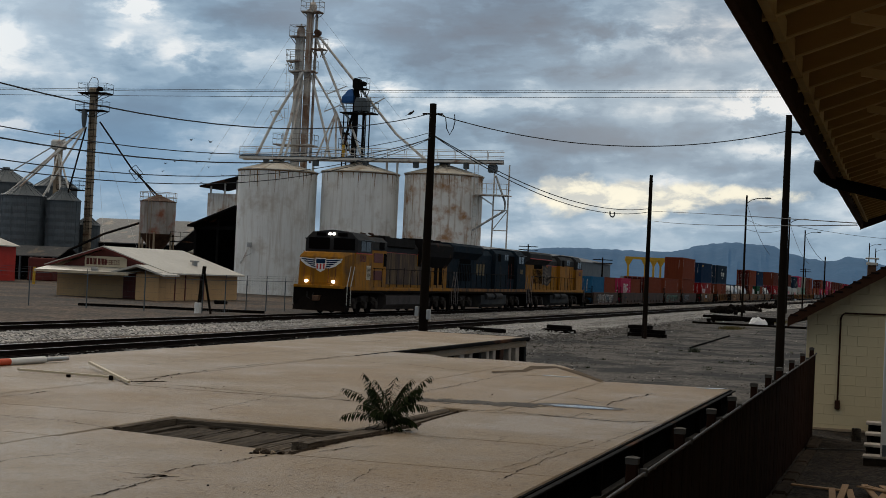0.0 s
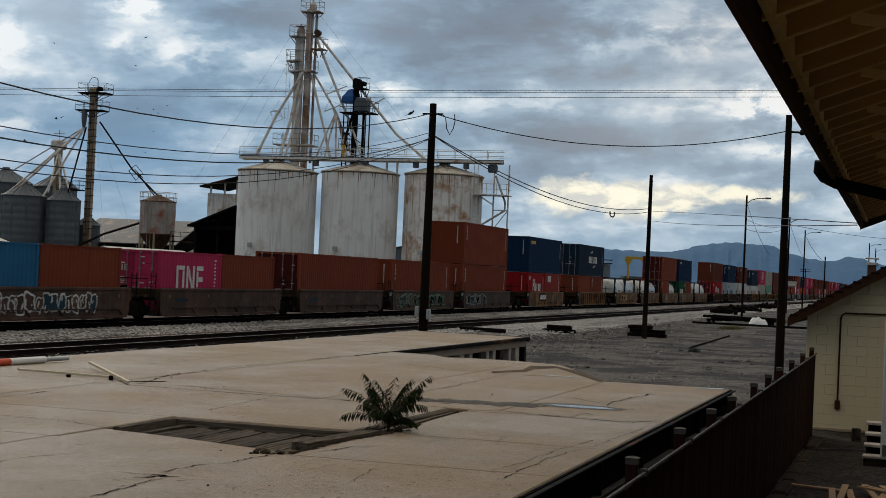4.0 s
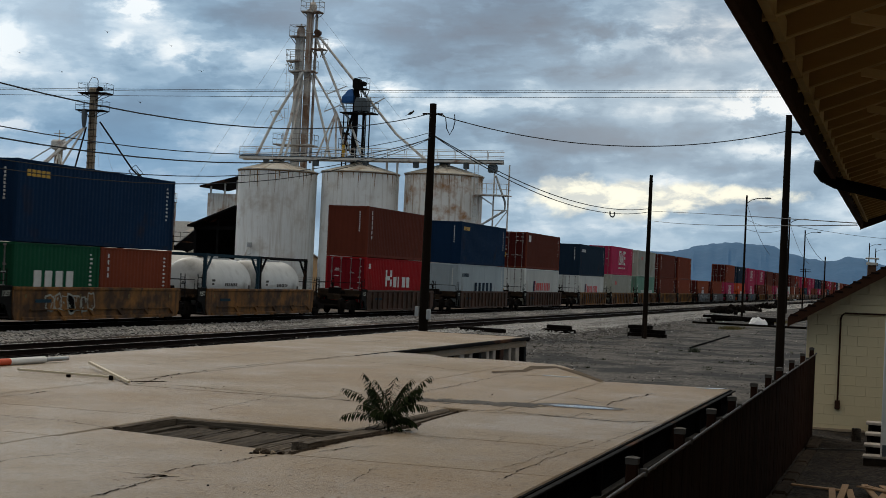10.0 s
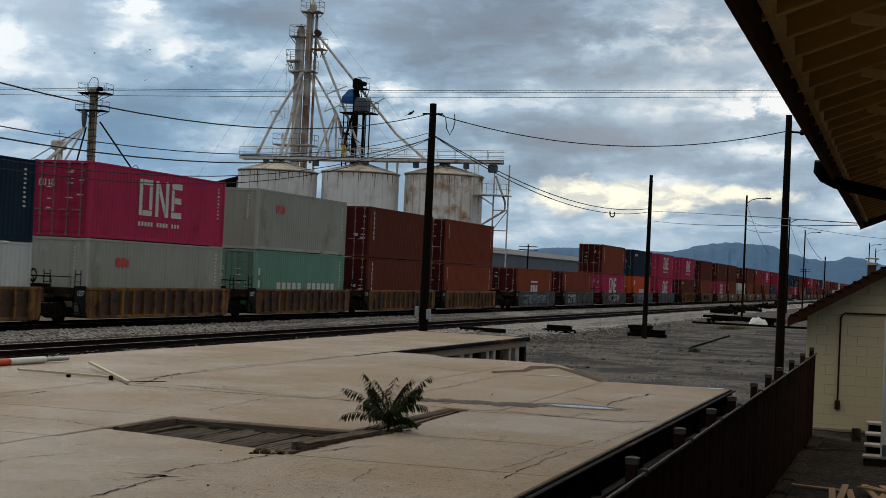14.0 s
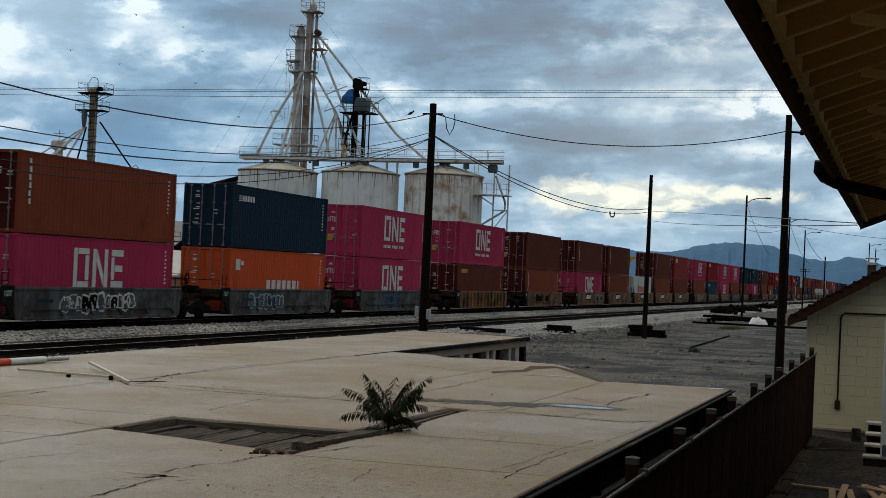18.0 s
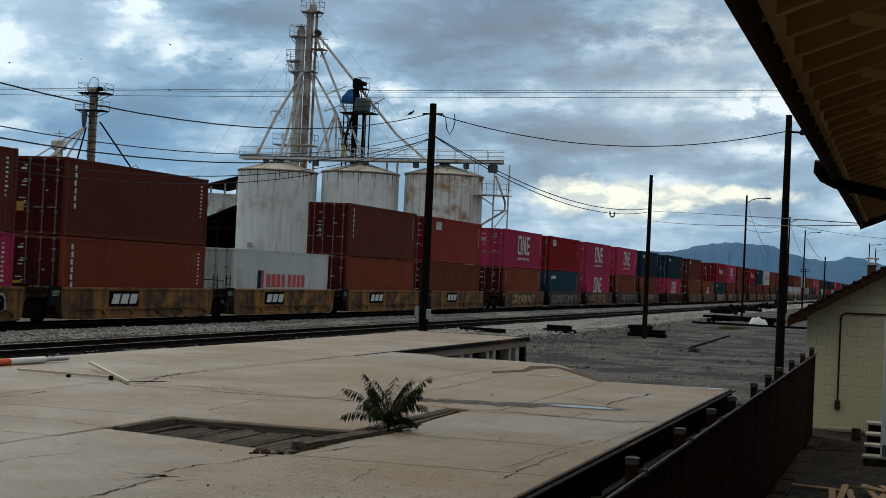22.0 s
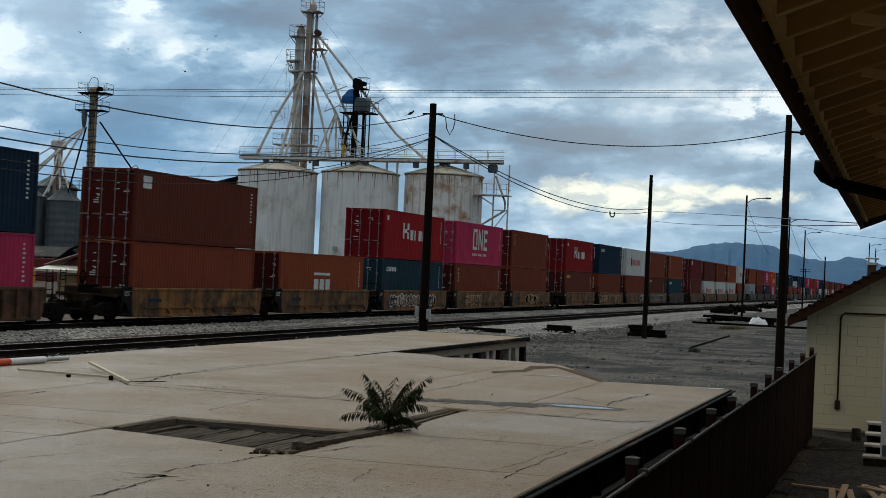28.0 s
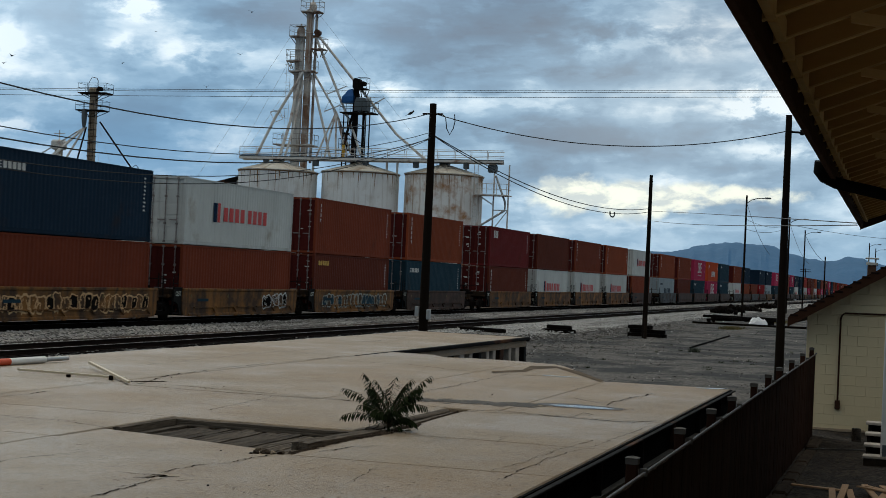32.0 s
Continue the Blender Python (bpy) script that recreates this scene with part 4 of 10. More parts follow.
def bush(x, y, z):
    """A young tree-of-heaven sprout: long arching leaves of paired drooping leaflets."""
    t = thing("shrub", "dark green shrub with feathered leaves growing from the dock", "shrub", pose(x, y, z, 0, 0, -72))
    rnd = random.Random(11)
    leaf_shape = leaflet()
    leaf = leaf_shape.mesh("leaf", True)
    stems = Shape()
    # tips of the long outer leaves: across, depth, height
    tips = [(-0.25, 0.05, 0.50), (-0.43, -0.05, 0.36), (-0.43, -0.02, 0.11), (0.37, 0.05, 0.50), (0.35, -0.05, 0.22), (-0.15, 0.12, 0.44), (0.20, 0.10, 0.46), (0.28, -0.08, 0.40), (0.05, 0.16, 0.47), (-0.28, -0.12, 0.22)]
    for k in range(22):
        a, q = rnd.uniform(0, math.tau), rnd.uniform(0.12, 0.29)
        tips.append((q * math.cos(a), q * math.sin(a), rnd.uniform(0.07, 0.42) * (1.2 - q)))
    fronds = []
    for k, tip in enumerate(tips):
        tip = Vector(tip)
        base = Vector((rnd.uniform(-0.04, 0.04), rnd.uniform(-0.04, 0.04), rnd.uniform(0.02, 0.12)))
        mid = base.lerp(tip, 0.5) + Vector((0, 0, 0.10 + 0.10 * math.hypot(tip.x, tip.y)))
        pts = []
        for i in range(19):
            u = i / 18
            pts.append(base * (1 - u) ** 2 + mid * (2 * u * (1 - u)) + tip * u * u)
        stems.path(pts, 0.0032, 4)
        fronds.append((pts, k < 10))
    for sx in range(9):
        a = rnd.uniform(0, math.tau)
        stems.tube((0, 0, 0), (0.06 * math.cos(a), 0.06 * math.sin(a), 0.24), 0.008, 5, 0.004)
    part("stem", stems, "stem", t, "thin green-brown stems")
    places = []
    for pts, outer in fronds:
        for i in range(5 if outer else 4, 19):
            p = pts[i]
            along = (pts[i] - pts[i - 1]).normalized()
            side = along.cross(Vector((0, 0, 1)))
            side = side.normalized() if side.length > 0.05 else Vector((1, 0, 0))
            for s in ((-1, 1) if i < 18 else (0,)):
                if i % 2 and outer and i > 9 and rnd.random() < 0.35:
                    continue
                way = (along * rnd.uniform(0.30, 0.55) + side * s * rnd.uniform(0.40, 0.65) + Vector((0, 0, -0.75 + rnd.uniform(-0.25, 0.25)))).normalized()
                ln = rnd.uniform(0.070, 0.098) * (0.50 + 0.55 * math.sin(math.pi * (i - 2) / 17.5))
                places.append(Matrix.Translation(p) @ way.to_track_quat("X", "Z").to_matrix().to_4x4() @ Matrix.Diagonal((ln, ln, ln, 1)))
    for i in range(220):
        a, q = rnd.uniform(0, math.tau), 0.16 * math.sqrt(rnd.random())
        way = Vector((math.cos(a), math.sin(a), rnd.uniform(-0.9, 0.2))).normalized()
        ln = rnd.uniform(0.05, 0.085)
        places.append(Matrix.Translation((q * math.cos(a) * 1.2, q * math.sin(a), rnd.uniform(0.02, 0.30))) @ way.to_track_quat("X", "Z").to_matrix().to_4x4() @ Matrix.Diagonal((ln, ln, ln, 1)))
    rnd.shuffle(places)
    rest = Shape()
    for i, m in enumerate(places):
        if i < 300:
            part("leaf", leaf, "leaf", t, at=m)
        else:
            rest.add([m @ Vector(p) for p in leaf_shape.v], leaf_shape.f)
    tagged(part("foliage", rest, "leaf", t, smooth=True), kind="stuff")
    return t


bush(13.72, 4.50, DOCK)


def barrier_pole():
    t = thing("striped_barrier_pole", "orange and white striped barrier pole lying on the dock", "barrier pole")
    a, b = Vector((16.5, 11.2, DOCK + 0.046)), Vector((19.5, 11.03, DOCK + 0.046))
    cuts = [0, 0.02, 0.55, 0.815, 1.0]
    for i, mat in enumerate(("white", "orange_red", "white", "galv")):
        p, q = a.lerp(b, cuts[i]), a.lerp(b, cuts[i + 1])
        r = 0.046 if i < 3 else 0.030
        part("section", Shape().tube(p, q, r, 14), mat, t, {"white": "white band", "orange_red": "orange band", "galv": "bare metal end"}[mat], True)
    return t


barrier_pole()


def old_board(a, b, w, h, label, name="board"):
    t = Shape().beam(a, b, w, h)
    return solid(name, t, "cream", label, "board")


old_board((17.2, 10.39, DOCK + 0.035), (17.1, 8.90, DOCK + 0.025), 0.035, 0.026, "dirty cream wooden board lying on the dock")
old_board((18.6, 10.2, DOCK + 0.075), (16.55, 8.57, DOCK + 0.03), 0.035, 0.028, "dirty cream wooden stake lying across another")
for x, y, h in ((16.95, 9.58, 0.035), (16.95, 9.02, 0.055)):
    solid("block", Shape().box((x, y - 0.02, DOCK), (x + 0.05, y + 0.02, DOCK + h), 0.006), "tie", "small dark block beside the boards", "block")
soil_strip([(17.0, 8.72), (17.15, 8.60), (17.3, 8.5)], 0.14, "dark litter at the end of a crack", 9)


def puddle():
    def blob(cx, cy, rx, ry, z, n=40, seed=0):
        return Shape().add([(cx + rx * math.cos(a) * (1 + 0.12 * noise.noise(Vector((math.cos(a) * 1.5, math.sin(a) * 1.5, seed)))), cy + ry * math.sin(a) * (1 + 0.3 * noise.noise(Vector((math.cos(a) * 2, math.sin(a) * 2, seed + 4)))), z)
                            for a in [math.tau * i / n for i in range(n)]], [tuple(range(n))])
    wet = material("wet_concrete", (0.075, 0.062, 0.050), 0.55, var=0.3, scale=1.5, bump=0.05, spec=0.12, local=False)
    water = material("rain_water", (0.03, 0.035, 0.04), 0.08, var=0.1, bump=0, spec=0.22)
    solid("wet_patch", blob(17.85, 3.60, 0.30, 0.50, DOCK + 0.004, 50, 2), wet, "wet dark patch round a puddle", "puddle", kind="structure")
    solid("puddle", blob(17.80, 3.56, 0.15, 0.37, DOCK + 0.006, 50, 5), water, "shallow rain puddle on the dock", "puddle", kind="structure")
    flaky = Shape()
    rr = random.Random(17)
    for i in range(420):
        u = rr.random()
        x, y = 17.3 + 0.25 * u + rr.gauss(0, 0.14), 5.35 - 1.35 * u + rr.gauss(0, 0.05)
        a = rr.uniform(0, 6.28)
        k = [rr.uniform(0.02, 0.055) for _ in range(6)]
        flaky.add([(x + k[j] * 0.7 * math.cos(a + j), y + k[j] * 1.6 * math.sin(a + j), DOCK + 0.0032 + 0.000002 * i) for j in range(6)], [tuple(range(6))])
    tagged(solid("worn_streak", flaky, "stain_grey", "dark flaking streak in the concrete", "stain"), kind="stuff")
    for x, y, rx, ry in ((22.5, 2.75, 0.06, 0.16), (22.62, 2.6, 0.06, 0.14), (23.1, 5.0, 0.07, 0.3)):
        solid("puddle", blob(x, y, rx, ry, DOCK + 0.006, 24, x), water, "thin rain puddle on the dock edge", "puddle", kind="structure")


puddle()

# ---- fence, shed and depot beside the dock ----
def fence():
    t = thing("board_fence", "dark brown board fence with capped posts", "fence")
    top = lambda x: 1.262 + 0.0072 * (x - 11.0)
    posts = [6.7, 8.9, 11.35, 13.75, 15.95, 17.8, 20.3, 22.3, 24.1, 26.6, 29.2, 31.75]
    cap = Shape().box((-0.046, -0.046, -0.06), (0.046, 0.046, -0.015)).add([(-0.050, -0.050, -0.015), (0.050, -0.050, -0.015), (0.050, 0.050, -0.015), (-0.050, 0.050, -0.015), (0, 0, 0.0)], [(0, 1, 4), (1, 2, 4), (2, 3, 4), (3, 0, 4)]).mesh("cap")
    for x in posts:
        z = top(x)
        p = part("post", Shape().box((x + 0.016, 1.856, GROUND - 0.1), (x + 0.098, 1.938, z - 0.05), 0.008), "fence_brown", t)
        part("cap", cap, "cap_grey", p, "grey pyramid cap", at=pose(x + 0.057, 1.897, z))
    for a, b in zip(posts, posts[1:]):
        za, zb = top(a) - 0.115, top(b) - 0.115
        part("top_rail", Shape().tube((a + 0.1, 1.80, za), (b, 1.80, zb), 0.0125, 8), "fence_rail", t, "dull brown steel top rail", True)
        part("bottom_rail", Shape().box((a + 0.115, 1.86, 0.10), (b, 1.92, 0.19)), "fence_brown", t)
        part("bracket", Shape().box((a + 0.04, 1.785, za - 0.03), (a + 0.07, 1.845, za + 0.03), 0.006), "cap_grey", t)
    board = Shape().box((0, 0, 0), (0.148, 0.022, 1.0), 0.004).mesh("board")
    x = 6.7
    while x < 31.7:
        z = top(x) - 0.145 + random.uniform(-0.006, 0.006)
        part("board", board, "fence_brown", t, at=pose(x, 1.815 + random.uniform(-0.003, 0.003), GROUND, 0, random.uniform(-0.3, 0.3), 0) @ Matrix.Diagonal((1, 1, z - GROUND, 1)))
        x += 0.1535
    return t


fence()
solid("loose_pipe", Shape().tube((29.07, 1.80, GROUND + 0.03), (29.9, 1.22, GROUND + 0.03), 0.018, 8), "galv_dull", "pale thin pipe lying on the yard soil", "pipe", smooth=True)
for i in range(22):
    x = 12 + i * 0.84
    solid("kerb_stone", Shape().box((x, 1.56, GROUND), (x + 0.82, 1.76, GROUND + 0.12 + random.uniform(-0.03, 0.03)), 0.03), "soil", "rough grey kerb stone below the fence", "kerb", group="kerb stones")


def shed():
    """The tan block building that ends the fence."""
    t = thing("tan_building", "tan painted block building with a dark shingle roof", "building", kind="")
    X = 33.3
    core = Shape().extrude([(2.08, GROUND), (2.08, 1.99), (-2.05, 4.43), (-6.2, 1.99), (-6.2, GROUND)], 0, X + 0.03, 46.0)
    part("wall", core, "tan_wall", t, "tan painted wall")
    block = Shape().box((0, 0, 0), (0.03, 0.3965, 0.1965), 0.002).mesh("block")
    half = Shape().box((0, 0, 0), (0.03, 0.1965, 0.1965), 0.002).mesh("block")
    for r in range(12):
        z = GROUND - 0.02 + 0.2 * r
        y = 2.10 - 0.4
        if r % 2:
            part("block", half, "tan_wall", t, at=pose(X, 2.10 - 0.1985, z))
            y -= 0.2
        while y > -0.6:
            part("block", block, "tan_wall", t, at=pose(X, y, z))
            y -= 0.4
    for k in range(11):
        z = 2.05 + 0.215 * k
        w = 2.10 - max(0, (z + 0.21 - 1.99)) / 0.588
        if w < -0.6:
            break
        part("siding_board", Shape().box((X - 0.005, -0.6, z), (X + 0.03, w, z + 0.208), 0.004), "tan_wall", t)
    roof = Shape()
    for s, (ya, yb) in ((1, (2.42, -2.05)), (-1, (-6.52, -2.05))):
        za, zb = 1.79 + 0.02, 1.79 + 0.02 + 4.47 * 0.59
        roof.extrude([(ya, za), (ya, za + 0.17), (yb, zb + 0.17), (yb, zb)], 0, X - 0.62, 46.4)
    part("roof", roof, "shingle", t, "dark brown shingle roof")
    part("bargeboard", Shape().extrude([(2.44, 1.76), (2.44, 1.95), (-2.05, 4.60), (-2.05, 4.41)], 0, X - 0.68, X - 0.615), "fascia", t, "dark brown barge board")
    for k in range(26):
        y = 2.40 - k * 0.17
        z = 1.81 + 0.17 + (2.42 - y) * 0.59
        part("shingle", Shape().box((X - 0.70, y - 0.16, z - 0.006), (X - 0.45, y, z + 0.035), 0.008), "shingle", t, at=pose(0, 0, random.uniform(-0.008, 0.012)))
    part("conduit", Shape().path([(X - 0.03, 1.44, 0.30), (X - 0.03, 1.44, 1.96), (X - 0.03, 1.42, 2.03), (X - 0.03, 1.36, 2.08), (X - 0.03, -0.2, 2.10)], 0.018, 8), "fascia", t, "brown painted conduit", True)
    part("outlet_box", Shape().box((X - 0.07, 1.39, 0.14), (X - 0.0, 1.49, 0.32), 0.01), "fascia", t, "brown outlet box")
    part("plinth", Shape().box((X - 0.04, 0.4, GROUND), (X + 0.03, 2.12, GROUND + 0.10), 0.02), "concrete", t, "chipped concrete plinth")
    flue = part("chimney", Shape().box((35.2, 0.84, 2.6), (35.4, 1.02, 3.10), 0.012), "steel_rust", t, "small rusty flue")
    part("flue_cap", Shape().box((35.17, 0.81, 3.10), (35.43, 1.05, 3.16), 0.01).box((35.2, 0.84, 3.16), (35.22, 0.86, 3.24)).box((35.38, 1.0, 3.16), (35.4, 1.02, 3.24)).box((35.15, 0.79, 3.23), (35.45, 1.07, 3.26), 0.01), "offwhite", flue, "pale flue cap")
    return t


shed()


def side_steps():
    t = thing("wooden_steps", "pale wooden steps beside the shed", "steps")
    for i in range(4):
        x, z = 26.8 + i * 0.45, GROUND + 0.20 + i * 0.145
        part("tread", Shape().box((x, -0.6, z - 0.01), (x + 0.36, 0.73, z + 0.035), 0.008), "wood_pale", t, "dirty white tread")
        part("riser", Shape().box((x + 0.30, -0.58, z - 0.14), (x + 0.33, 0.70, z - 0.012), 0.004), "wood_dark", t)
    for y in (-0.5, 0.66):
        part("stringer", Shape().beam((26.85, y, GROUND + 0.06), (28.5, y, GROUND + 0.56), 0.05, 0.14), "wood_dark", t)
    part("base_board", Shape().box((26.83, -0.6, GROUND - 0.02), (26.88, 0.72, GROUND + 0.185), 0.006), "soil", t, "dark riser board")
    return t


side_steps()
solid("white_post", Shape().box((26.85, 0.33, GROUND + 0.235), (26.99, 0.46, 3.4), 0.012), "white", "white painted square post standing on the steps", "post")
solid("post_base", Shape().box((26.835, 0.36, GROUND + 0.235), (26.849, 0.43, GROUND + 0.42), 0.004), "galv_dull", "galvanised base bracket of the white post", "bracket")
solid("pipe_stub", Shape().tube((31.2, 0.98, GROUND), (31.2, 0.98, GROUND + 0.30), 0.09, 12), "wood_grey", "short grey pipe stub standing by the wall", "pipe", smooth=True)
solid("ground_board", Shape().beam((28.6, 1.72, GROUND + 0.10), (28.9, 0.75, GROUND + 0.12), 0.04, 0.03), "cap_grey", "thin pale board lying on the soil", "board")


def planks_pile():
    rr = random.Random(3)
    spots = ((23.2, 1.22, 85, 0.75), (22.3, 0.98, 3, 1.4), (22.3, 0.86, -2, 1.4), (22.35, 0.74, 4, 1.3), (22.4, 0.44, 12, 1.4), (22.4, 0.31, -6, 1.3), (22.5, 0.18, 15, 1.3), (22.75, 0.30, 60, 0.6), (22.7, 0.46, 40, 0.6))
    for i, (x, y, a, ln) in enumerate(spots):
        solid("plank", Shape().box((-ln / 2, -0.045, 0), (ln / 2, 0.045, 0.022), 0.004), "wood_new", "raw tan timber offcut lying on the soil", "plank", group="timber offcuts",
              at=pose(x, y, GROUND + 0.08 + 0.012 * i, rr.uniform(-4, 4), rr.uniform(-6, 2), a))


planks_pile()


def depot():
    t = thing("depot_roof", "dark brown timber eave with open rafters", "roof")
    EY, EZ, SL, X1 = 0.70, 3.57, 0.42, 26.1
    def rz(y):
        return EZ + (EY - y) * SL
    deck = Shape()
    n = 28
    for i in range(n):
        ya, yb = EY + 0.03 - i * 0.155, EY + 0.03 - i * 0.155 - 0.15
        if yb < -3.6:
            break
        b = Shape().extrude([(ya, rz(ya) + 0.15), (ya, rz(ya) + 0.175), (yb, rz(yb) + 0.175), (yb, rz(yb) + 0.15)], 0, -4, X1)
        part("roof_board", b, "soffit", t)
    part("roofing", Shape().extrude([(EY + 0.09, rz(EY + 0.09) + 0.178), (EY + 0.09, rz(EY + 0.09) + 0.21), (-3.6, rz(-3.6) + 0.21), (-3.6, rz(-3.6) + 0.178)], 0, -4, X1 + 0.05), "shingle", t, "dark shingles")
    x = -3.6
    k = 0
    while x < X1 - 0.1:
        r = part("rafter", Shape().extrude([(EY, rz(EY) + 0.055), (EY, rz(EY) + 0.148), (-3.5, rz(-3.5) + 0.148), (-3.5, rz(-3.5) - 0.16)], 0, x, x + 0.045), "soffit", t)
        # paler strip puts the light on the rafter's lower edge into its colour
        part("rafter_edge", Shape().extrude([(EY, rz(EY) + 0.047), (EY, rz(EY) + 0.054), (-3.5, rz(-3.5) - 0.161), (-3.5, rz(-3.5) - 0.168)], 0, x - 0.002, x + 0.047), "rafter", t, "paler rafter edge, the light on it painted in")
        if k % 3 == 0:
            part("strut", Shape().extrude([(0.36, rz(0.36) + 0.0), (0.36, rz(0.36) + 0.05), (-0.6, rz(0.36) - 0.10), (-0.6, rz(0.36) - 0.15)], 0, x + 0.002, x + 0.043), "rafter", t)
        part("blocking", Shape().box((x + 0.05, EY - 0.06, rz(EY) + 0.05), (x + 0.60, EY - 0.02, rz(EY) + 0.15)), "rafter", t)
        x += 0.61
        k += 1
    part("fascia", Shape().box((-4, EY, EZ - 0.055), (X1 + 0.02, EY + 0.045, EZ + 0.185), 0.006), "fascia", t, "dark brown fascia board")
    part("trim", Shape().box((-4, EY + 0.047, EZ + 0.08), (X1 + 0.03, EY + 0.075, EZ + 0.19), 0.006), "fascia", t)
    part("barge_rafter", Shape().extrude([(EY + 0.05, rz(EY + 0.05) - 0.05), (EY + 0.05, rz(EY) + 0.18), (-3.6, rz(-3.6) + 0.18), (-3.6, rz(-3.6) - 0.05)], 0, X1, X1 + 0.05), "fascia", t, "dark brown barge rafter")
    part("downpipe", Shape().path([(14.7, 0.83, 3.66), (14.72, 0.84, 3.58), (14.8, 0.80, 3.53), (15.0, 0.70, 3.49), (15.1, -0.6, 3.22)], 0.055, 12), "steel_dark", t, "dark downpipe under the eave", True)
    # plain walls and floor that close the depot round the camera
    part("wall", Shape().box((-4, -2.6, GROUND), (24.0, -2.45, 4.85)), "tan_wall", t, "plain tan wall")
    part("floor", Shape().box((-5.9, -2.4, GROUND), (5.5, 2.2, DOCK - 0.02)), "concrete", t, "plain concrete platform")
    t.matrix_basis = pose(0, -0.098, 0, 0, 0, 0.53)
    return t


depot()

# ---- poles, wires, yard clutter ----
def utility_pole(x, y, h, r=0.16, label="dark wooden utility pole beside the track", lean=(0, 0)):
    t = thing("utility_pole", label, "utility pole", group="poles along the track")
    part("pole", Shape().tube((x, y, GROUND - 0.2), (x + lean[0], y + lean[1], h), r, 14, r * 0.64), "wood_dark", t, "dark weathered pole", True)
    return t


p1 = utility_pole(43.25, 13.3, 7.29, 0.148, "dark wooden utility pole standing behind the dock")
for z, dy, mat in ((1.35, -0.2, "galv"), (1.42, 0.14, "galv")):
    part("meter_box", Shape().box((43.0, 13.3 + dy - 0.055, z - 0.15), (43.12, 13.3 + dy + 0.055, z + 0.13), 0.015), mat, p1, "grey metal box")
part("insulator", Shape().tube((43.25, 13.3, 6.35), (43.0, 13.3, 6.35), 0.03, 8).tube((43.25, 13.0, 7.0), (43.25, 13.6, 7.0), 0.025, 8), "steel_dark", p1)
p2 = utility_pole(81.9, 13.3, 8.06, 0.135)
part("stub", Shape().beam((81.3, 13.15, GROUND), (81.7, 13.25, 0.65), 0.14, 0.14), "wood_dark", p2, "leaning timber brace")
p3 = utility_pole(46.0, 3.62, 7.42, 0.135, "dark wooden utility pole beside the lot", (0.0, 0.02))
part("insulator", Shape().tube((46.0, 3.62, 6.95), (46.0, 3.25, 6.93), 0.03, 8).tube((46.0, 3.26, 6.86), (46.0, 3.26, 7.0), 0.06, 8), "steel_dark", p3)


def street_lamp(x, y, h, r=0.11, arm=1.7, label="dark street lamp pole with a curved arm"):
    t = thing("street_lamp", label, "street lamp", group="lamps along the track")
    part("pole", Shape().tube((x, y, GROUND - 0.1), (x, y, h), r, 10, r * 0.8), "wood_dark", t, "dark wooden pole", True)
    if arm:
        part("arm", Shape().path([(x, y, h - 0.75), (x + 0.15, y - arm * 0.25, h - 0.42), (x + 0.3, y - arm * 0.55, h - 0.25), (x + 0.5, y - arm, h - 0.2)], 0.035, 6), "steel_dark", t, "thin curved arm")
        part("lamp_head", Shape().box((x + 0.35, y - arm - 0.45, h - 0.28), (x + 0.65, y - arm + 0.1, h - 0.12), 0.04), "galv_dull", t, "grey lamp head")
    return t


street_lamp(149.7, 15.36, 11.03)
street_lamp(193.7, 14.73, 11.1)
street_lamp(230.0, 15.3, 10.95)
street_lamp(266.8, 14.4, 8.1, 0.13, 0)
street_lamp(310, 8.77, 11.9, 0.12)
street_lamp(330, 8.1, 11.5, 0.12)


def cable(name, a, b, sag, r=0.012, label="black overhead cable sagging between poles", n=24):
    a, b = Vector(a), Vector(b)
    pts = [a.lerp(b, i / n) - Vector((0, 0, 4 * sag * (i / n) * (1 - i / n))) for i in range(n + 1)]
    return solid(name, Shape().path(pts, r, 5), "wire", label, "cable", group="overhead cables")


P0 = 4.8
for za, zb, sag, r in ((6.49, 7.02, 1.70, 0.0125), (5.58, 6.48, 1.59, 0.009), (5.41, 6.30, 1.59, 0.0125), (5.25, 6.33, 1.84, 0.009), (5.31, 6.30, 2.0, 0.009)):
    cable("cable", (P0, 13.3, za), (43.2, 13.3, zb), sag, r)
cable("cable", (43.3, 13.3, 6.42), (81.9, 13.3, 6.34), 0.74, 0.016)
cable("cable", (43.3, 13.3, 6.40), (81.9, 13.3, 6.17), 0.83, 0.016)
cable("cable", (81.9, 13.3, 6.20), (26.1, 0.93, 3.60), -0.02, 0.009)
cable("cable", (81.9, 13.3, 5.72), (26.1, 0.93, 3.57), 0.10, 0.009)
cable("cable", (149.7, 15.3, 8.8), (193.7, 14.7, 10.2), 0.5, 0.02)
cable("cable", (149.7, 15.3, 7.9), (193.7, 14.7, 10.0), 0.5, 0.02)
cable("cable", (193.7, 14.7, 10.2), (330, 4.2, 13.5), 0.3, 0.03)
cable("cable", (43.3, 13.28, 7.02), (46.0, 3.66, 6.97), 0.66, 0.014)
cable("cable", (149.7, 15.3, 10.2), (166, 14.5, 6.0), 0.5, 0.02)
cable("cable", (193.7, 14.7, 10.4), (215, 13.6, 6.0), 0.8, 0.025)
cable("cable", (230, 15.3, 10.3), (262, 13.6, 7.0), 0.8, 0.03)
for dz in (0.0, -0.25, -1.0):
    cable("power_line", (195, 185, 25.4 + dz), (252, -8, 33.8 + dz), 0.6, 0.035, "thin high power line crossing the sky", 16)
